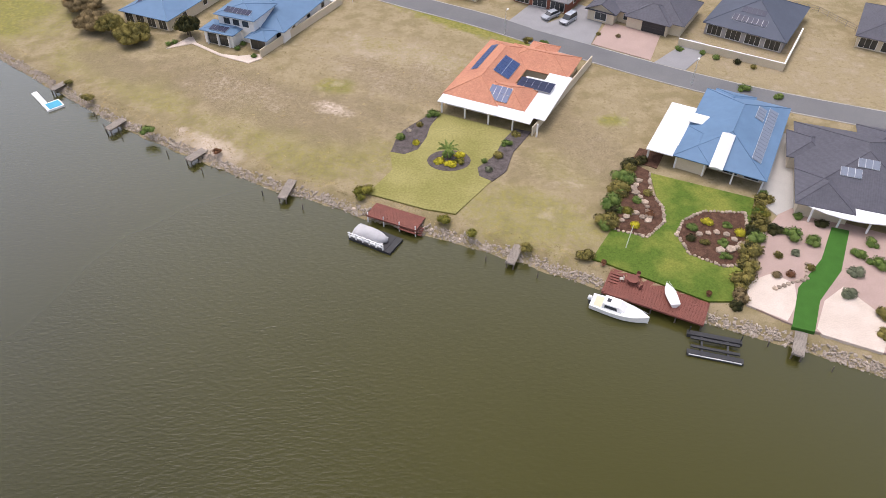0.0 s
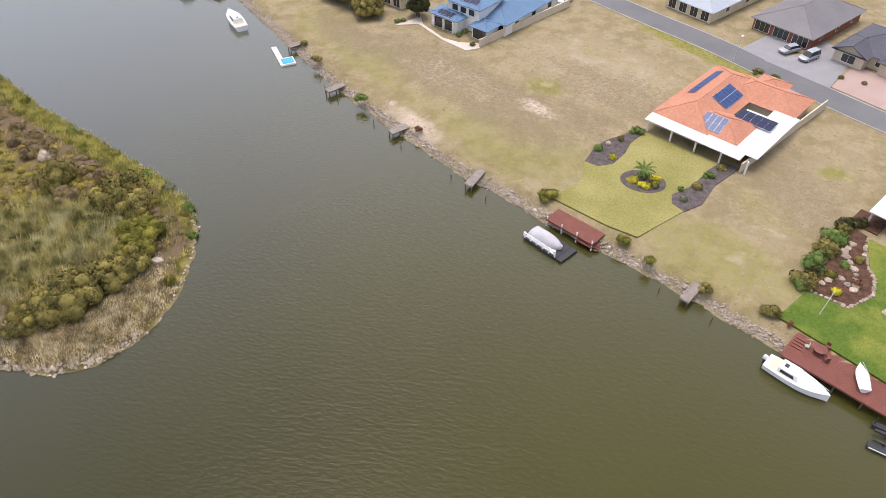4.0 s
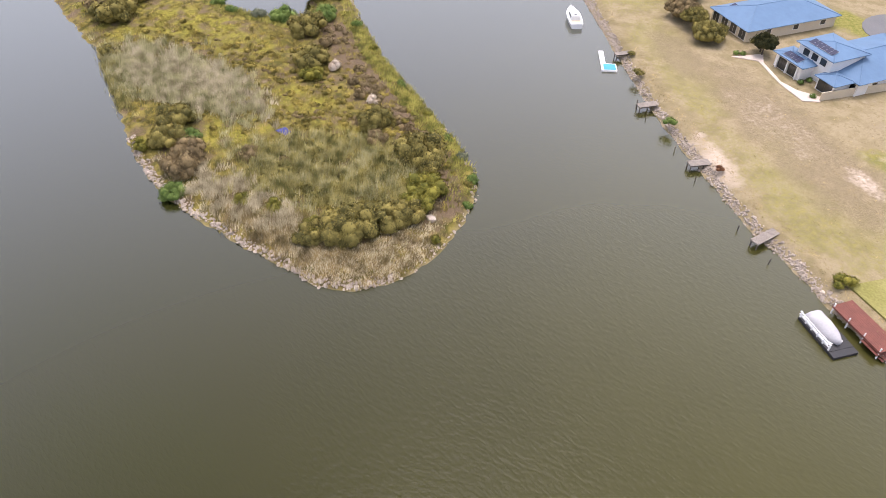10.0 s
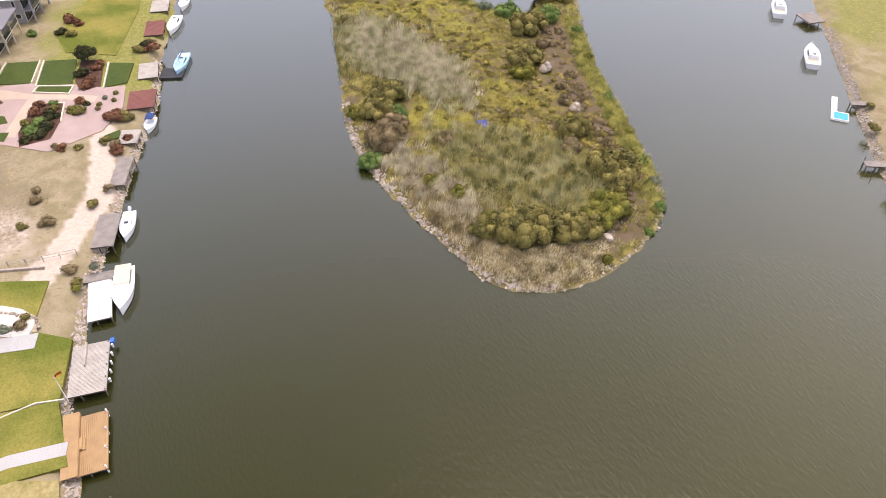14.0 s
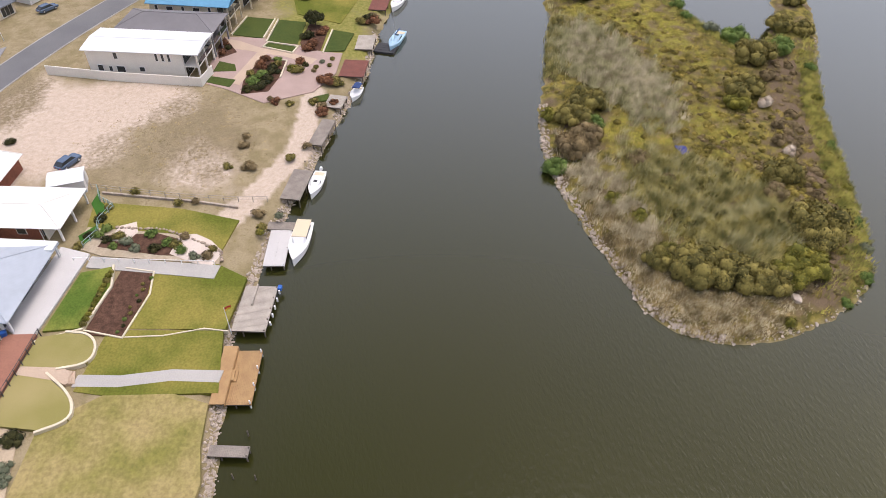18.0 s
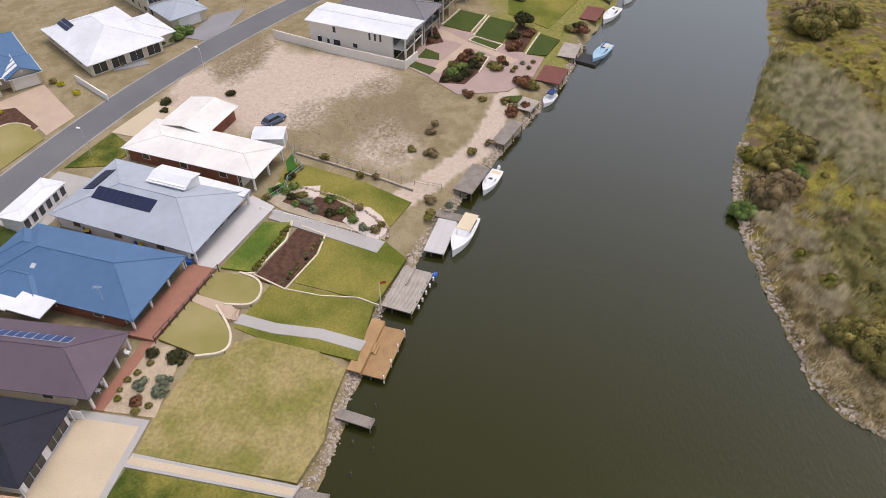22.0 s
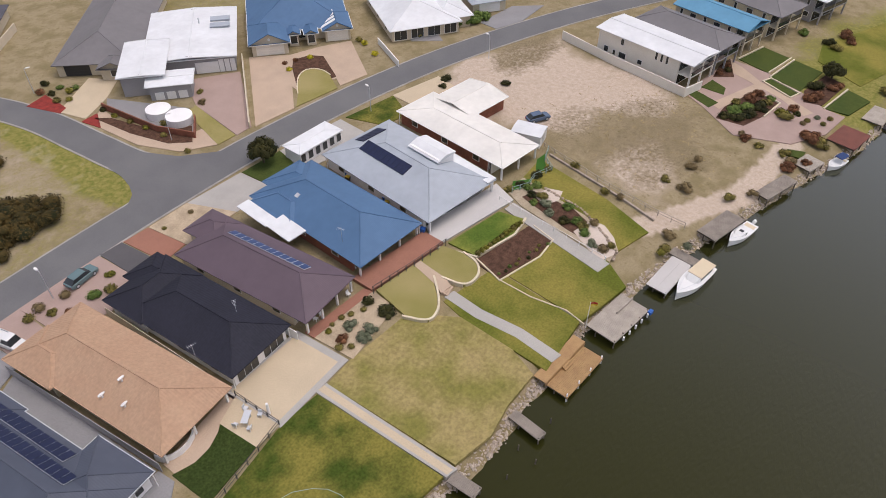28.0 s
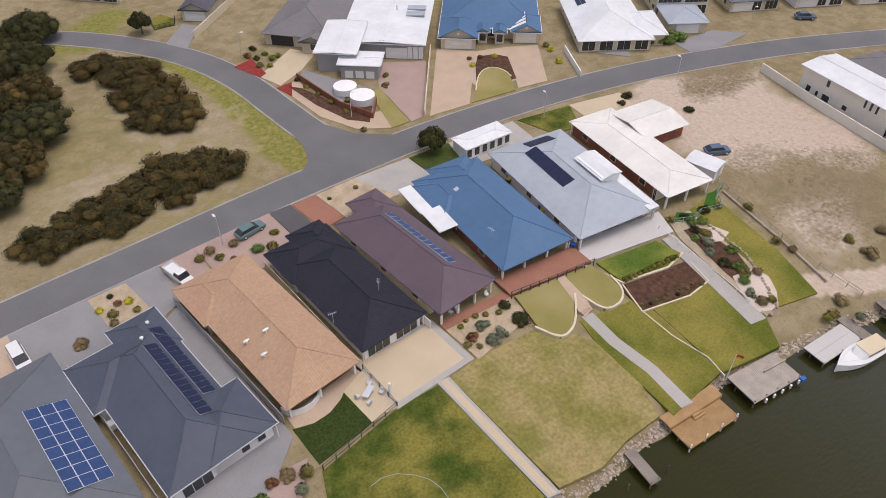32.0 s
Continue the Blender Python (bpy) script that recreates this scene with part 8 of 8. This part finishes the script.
# ---- vehicles, lamps and small things ----
def car(label, x, y, turn, paint, length=4.6, width=1.8, ute=False, tall=1.45):
    """A parked car, nose towards +y."""
    ob = thing("car", label, "car", pose(x, y, LAND + 0.05, 0, 0, turn), "parked cars")
    L, W = length / 2, width / 2
    body = [[(-W * s, y0, z0), (W * s, y0, z0), (W * s, y0, z1), (W * s * 0.92, y0, z1 + 0.08), (-W * s * 0.92, y0, z1 + 0.08), (-W * s, y0, z1)]
            for y0, z0, z1, s in ((-L, 0.45, 0.75, 0.88), (-L + 0.25, 0.3, 0.85, 1), (-L * 0.4, 0.25, 0.88, 1), (L * 0.4, 0.25, 0.86, 1), (L - 0.3, 0.3, 0.72, 0.98), (L, 0.4, 0.6, 0.85))]
    part("body", Shape().loft(body), paint, ob)
    a, b, c, e = (-0.1, 0.25, L * 0.45, L * 0.62) if ute else (-L * 0.92, -L * 0.62, L * 0.2, L * 0.52)
    if tall > 1.6 and not ute:
        a, b = -L * 0.97, -L * 0.9
    cab = part("cabin", Shape().loft([[(-W * 0.92, a, 0.9), (W * 0.92, a, 0.9), (W * 0.9, a, 0.92), (-W * 0.9, a, 0.92)], [(-W * 0.92, b, 0.9), (W * 0.92, b, 0.9), (W * 0.74, b, tall - 0.05), (-W * 0.74, b, tall - 0.05)],
                                      [(-W * 0.92, c, 0.9), (W * 0.92, c, 0.9), (W * 0.74, c, tall), (-W * 0.74, c, tall)], [(-W * 0.9, e, 0.88), (W * 0.9, e, 0.88), (W * 0.88, e, 0.9), (-W * 0.88, e, 0.9)]]), "glass", ob)
    part("roof_panel", Shape().loft([[(-W * 0.74, b - 0.05, tall - 0.04), (W * 0.74, b - 0.05, tall - 0.04), (W * 0.72, b, tall + 0.02), (-W * 0.72, b, tall + 0.02)], [(-W * 0.74, c + 0.08, tall - 0.03), (W * 0.74, c + 0.08, tall - 0.03), (W * 0.72, c, tall + 0.03), (-W * 0.72, c, tall + 0.03)]]), paint, cab)
    if ute:
        part("tray", Shape().box(-W, W, -L, -0.2, 0.75, 0.85).box(-W, -W + 0.06, -L, -0.2, 0.85, 1.15).box(W - 0.06, W, -L, -0.2, 0.85, 1.15).box(-W, W, -L, -L + 0.06, 0.85, 1.15), "frame", ob)
    for sx in (-1, 1):
        for yy in (-L * 0.6, L * 0.62):
            w = part("wheel", Shape().tube((sx * (W - 0.2), yy, 0.32), (sx * (W + 0.01), yy, 0.32), 0.32, n=14), "tyre", ob)
            part("rim", Shape().tube((sx * (W - 0.02), yy, 0.32), (sx * (W + 0.03), yy, 0.32), 0.2, n=10), "frame", w)
        part("headlight", Shape().box(sx * W * 0.6 - 0.18, sx * W * 0.6 + 0.18, L - 0.1, L + 0.01, 0.52, 0.64), "glass", ob)
        part("tail_light", Shape().box(sx * W * 0.65 - 0.15, sx * W * 0.65 + 0.15, -L - 0.01, -L + 0.1, 0.6, 0.74), "red_paint", ob)
    return ob


M["teal_paint"] = material("teal_car_paint", (0.16, 0.24, 0.25), 0.25, 0.03, metal=0.3)
M["blue_paint"] = material("blue_car_paint", (0.12, 0.17, 0.26), 0.25, 0.03, metal=0.3)
M["silver_paint"] = material("silver_car_paint", (0.42, 0.44, 0.47), 0.25, 0.03, metal=0.4)
M["white_paint"] = material("white_car_paint", (0.75, 0.75, 0.75), 0.25, 0.03)
car("pale teal sedan parked on the verge", -31.6, -77.6, 98, "teal_paint")
car("white utility with an open tray on the drive", -19.5, -75, 12, "white_paint", 5.2, ute=True, tall=1.7)
car("white wagon parked on the drive", 1.7, -73, 4, "white_paint", 4.7, tall=1.75)
car("blue-grey car parked by the shed", -103.4, -47.2, 60, "blue_paint", 4.4)
car("silver car on the grey driveway", 23.8, 149.2, 130, "silver_paint")
car("silver four-wheel drive on the grey driveway", 27.4, 147.2, 140, "silver_paint", 4.7, 1.9, tall=1.8)
car("dark blue car on a brick driveway", -164, -67, 50, "blue_paint")
car("white car beyond the white house", -24, 158, 150, "white_paint", 4.6, tall=1.7)


def street_lamp(x, y, turn, h=5.0):
    ob = thing("street_lamp", "slim pale street lamp with a flat white head", "street lamp", pose(x, y, LAND, 0, 0, turn), "street lamps")
    part("pole", Shape().tube((0, 0, -0.3), (0, 0, h), 0.07, 0.045, 8), "frame", ob)
    part("arm", Shape().tube((0, 0, h), (0, 0.5, h + 0.12), 0.035, 0.03, 6), "frame", ob)
    part("lamp_head", Shape().loft([[(-0.16, 0.35, h + 0.06), (0.16, 0.35, h + 0.06), (0.16, 0.35, h + 0.18), (-0.16, 0.35, h + 0.18)], [(-0.2, 0.8, h + 0.1), (0.2, 0.8, h + 0.1), (0.16, 0.8, h + 0.2), (-0.16, 0.8, h + 0.2)], [(-0.12, 1.05, h + 0.12), (0.12, 1.05, h + 0.12), (0.1, 1.05, h + 0.18), (-0.1, 1.05, h + 0.18)]]), "white", ob)
    return ob


for x, y, t in ((-88.2, -73.4, 170), (-61, -95.4, 60), (-27.2, -77.6, 180), (-56.2, -129.4, 60), (13.2, 141.6, -30), (47.3, 120.4, -30), (-20.3, 157.2, -30), (-118, -67, 170), (-150, -72, -30)):
    street_lamp(x, y, t)


def flagpole(x, y, h, label, flag, lean):
    ob = thing("flagpole", label, "flagpole", pose(x, y, LAND - 0.05, *lean))
    part("pole", Shape().tube((0, 0, -0.2), (0, 0, h), 0.07, 0.04, 8), "white", ob)
    if flag:
        for k, mat in enumerate(("red_paint", "yellow_plastic")):
            part("flag_band", Shape().add([(0.05, 0.0, h - 0.1 - 0.3 * k), (0.5, 0.12, h - 0.16 - 0.3 * k), (0.95, 0.02, h - 0.26 - 0.3 * k), (0.95, 0.03, h - 0.56 - 0.3 * k), (0.5, 0.13, h - 0.46 - 0.3 * k), (0.05, 0.01, h - 0.4 - 0.3 * k)], [(0, 1, 4, 5), (1, 2, 3, 4)]), mat, ob)
    return ob


flagpole(-64, -17.6, 4.6, "white flagpole with a red and yellow flag", True, (0, 0, 130))
flagpole(25.8, 74.8, 4.4, "bare white flagpole on the lawn", False, (0, 4, 0))


def bin_thing(x, y, lid, words):
    ob = thing("wheelie_bin", words, "bin", pose(x, y, LAND + 0.05, 0, 0, r5.uniform(0, 40)), "wheelie bins")
    part("body", Shape().loft([[(-0.24, -0.27, 0.05), (0.24, -0.27, 0.05), (0.24, 0.27, 0.05), (-0.24, 0.27, 0.05)], [(-0.3, -0.35, 1.0), (0.3, -0.35, 1.0), (0.3, 0.35, 1.0), (-0.3, 0.35, 1.0)]]), "blue_plastic" if lid == "blue_plastic" else "dark_metal", ob)
    part("lid", Shape().box(-0.32, 0.32, -0.38, 0.38, 1.0, 1.08), lid, ob)


for x, y, lid in ((-69.6, -62.7, "yellow_plastic"), (-70.4, -63.4, "blue_plastic"), (-68.3, -53.6, "yellow_plastic"), (-68.9, -54.6, "blue_plastic"), (-66.4, -45.4, "blue_plastic"), (-29.4, -58, "yellow_plastic")):
    bin_thing(x, y, lid, ("yellow-lidded" if lid[0] == "y" else "blue") + " wheelie bin beside a house wall")
for x, y, r in ((-65.0, -103.7, 2.2), (-65.7, -98.9, 2.35)):
    ob = thing("water_tank", "round pale rainwater tank behind a brick wall", "water tank", pose(x, y, LAND - 0.7), "rainwater tanks")
    part("tank", Shape().tube((0, 0, -0.1), (0, 0, 2.1), r, n=24), "white", ob)
    part("tank_lid", Shape().tube((0, 0, 2.1), (0, 0, 2.35), r * 1.02, 0.35, n=24), "white", ob)
shed = thing("garden_shed", "white steel garden shed beside the vacant lot", "shed", pose(-97, -45.4, LAND, 0, 0, 12))
part("wall", Shape().box(-1.9, 1.9, -2.6, 2.6, -0.2, 2.1), "white", shed)
sh, caps, _ = hip(4.0, 5.4, 8, 2.2, (0, 0))
me = sh.mesh("roof", M["roof_white"])
roof_uv(me)
part("roof", me, None, shed)
part("door", Shape().box(-0.6, 0.6, 2.6, 2.64, 0, 1.9), "frame", shed)


def picnic_table(x, y, turn, z, top, label, round_top=False):
    ob = thing("outdoor_table", label, "table", pose(x, y, z, 0, 0, turn))
    part("tabletop", Shape().tube((0, 0, 0.68), (0, 0, 0.76), 0.85, n=18) if round_top else Shape().box(-0.9, 0.9, -0.4, 0.4, 0.7, 0.76), top, ob)
    for sx, sy in ((-0.5, -0.25), (0.5, -0.25), (-0.5, 0.25), (0.5, 0.25)):
        part("leg", Shape().box(sx - 0.05, sx + 0.05, sy - 0.05, sy + 0.05, 0, 0.69), top, ob)
    return ob


def seat(x, y, turn, z, mat, label):
    ob = thing("outdoor_chair", label, "chair", pose(x, y, z, 0, 0, turn), "garden chairs")
    part("seat", Shape().box(-0.25, 0.25, -0.25, 0.25, 0.4, 0.46), mat, ob)
    part("backrest", Shape().box(-0.25, 0.25, -0.28, -0.22, 0.46, 0.9), mat, ob)
    for sx in (-0.2, 0.2):
        for sy in (-0.2, 0.2):
            part("leg", Shape().box(sx - 0.03, sx + 0.03, sy - 0.03, sy + 0.03, 0, 0.4), mat, ob)


picnic_table(25.4, 68.2, 0, 1.352, "red_wood", "round red-brown timber table on the deck", True)
for x, y, t in ((24.0, 68.5, 90), (26.2, 67.0, 20), (26.4, 69.2, 150)):
    seat(x, y, t, 1.352, "pale_wood" if x < 25 else "red_wood", "low timber chair on the red deck")
picnic_table(-28.9, -42.4, 30, LAND + 0.05, "frame", "blue-grey metal table on the cream terrace")
for x, y, t in ((-28.2, -41.2, 200), (-29.8, -43.5, 20), (-27.6, -42.8, 110), (-30.2, -41.6, 300)):
    seat(x, y, t, LAND + 0.05, "frame", "blue-grey metal chair on the cream terrace")
for x, y, t in ((-44.6, -46.4, 10), (-45.6, -46.3, 350), (-50.4, -45.9, 0)):
    seat(x, y, t, LAND + 0.09, "white", "white plastic chair under the verandah")
for x, y in ((22.0, 71.4), (35.0, 65.4)):
    ob = thing("plant_pot", "terracotta pot with a rust-red plant", "plant pot", pose(x, y, LAND - 0.1))
    part("pot", Shape().loft([[(0.2 * math.cos(a), 0.2 * math.sin(a), 0) for a in np.linspace(0, 6.283, 10, False)], [(0.33 * math.cos(a), 0.33 * math.sin(a), 0.5) for a in np.linspace(0, 6.283, 10, False)]]), "terracotta", ob)
    part("plant", crown("small", 0, "rust"), None, ob).matrix_basis = pose(0, 0, 0.4) @ Matrix.Diagonal((0.45, 0.45, 0.5, 1))
ob = thing("patio_heater", "white cylindrical post on the patio", "post", pose(-31.0, -41.0, LAND + 0.05))
part("post", Shape().tube((0, 0, 0), (0, 0, 1.9), 0.18, 0.16, 10), "white", ob)

hose = thing("garden_hose", "pale green garden hose lying across the lawn", "hose", pose(0, 0, LAND + 0.06))
bends = [(-22.5, -32.5), (-24.0, -32.6), (-25.5, -32.0), (-27.0, -30.6), (-27.9, -29.2), (-28.2, -27.7), (-28.1, -26.4)]
for a, b in zip(bends, bends[1:]):
    part("hose_length", Shape().tube((*a, 0), (*b, 0), 0.035, n=6), "glass_rail", hose)
steps = thing("garden_steps", "short flight of pale brick garden steps", "steps", pose(-58.9, -35.7, LAND, 0, 0, 12))
for k in range(3):
    part("tread", Shape().box(-0.95, 0.95, -0.45 + 0.3 * k, -0.15 + 0.3 * k, -0.2, 0.46 - 0.14 * k), "tan_paver", steps)

# vents and aerials on the roofs
for x, y, top in ((-37.8, -52.8, 5.4), (-30.4, -51.9, 5.2), (-55.7, -51.3, 5.6)):
    ob = thing("tv_aerial", "thin metal television aerial on a roof", "aerial", pose(x, y, LAND, 0, 0, r5.uniform(0, 180)), "roof aerials")
    part("mast", Shape().tube((0, 0, 2.7), (0, 0, top), 0.03, 0.025, 6), "frame", ob)
    part("boom", Shape().tube((-0.55, 0, top - 0.1), (0.55, 0, top - 0.1), 0.025, n=6), "frame", ob)
    for k in range(5):
        part("element", Shape().tube((-0.48 + 0.24 * k, -0.32 + 0.04 * k, top - 0.1), (-0.48 + 0.24 * k, 0.32 - 0.04 * k, top - 0.1), 0.014, n=5), "frame", ob)
for dx, dy in ((1.2, 2.4), (3.5, 1.5), (3.1, 4.8)):
    z = 2.55 + (5.15 - abs(dx)) * math.tan(radians(23))
    v = part("roof_vent", Shape().tube((dx, dy, z - 0.2), (dx, dy, z + 0.42), 0.13, n=8), "white", tan_house)
    part("vent_cowl", Shape().loft([[(dx - 0.42 + 0.28 * k, dy + r * math.cos(a), z + 0.5 + r * math.sin(a)) for a in np.linspace(0, 6.283, 10, False)] for k, r in enumerate((0.08, 0.17, 0.19, 0.12))]), "white", v)
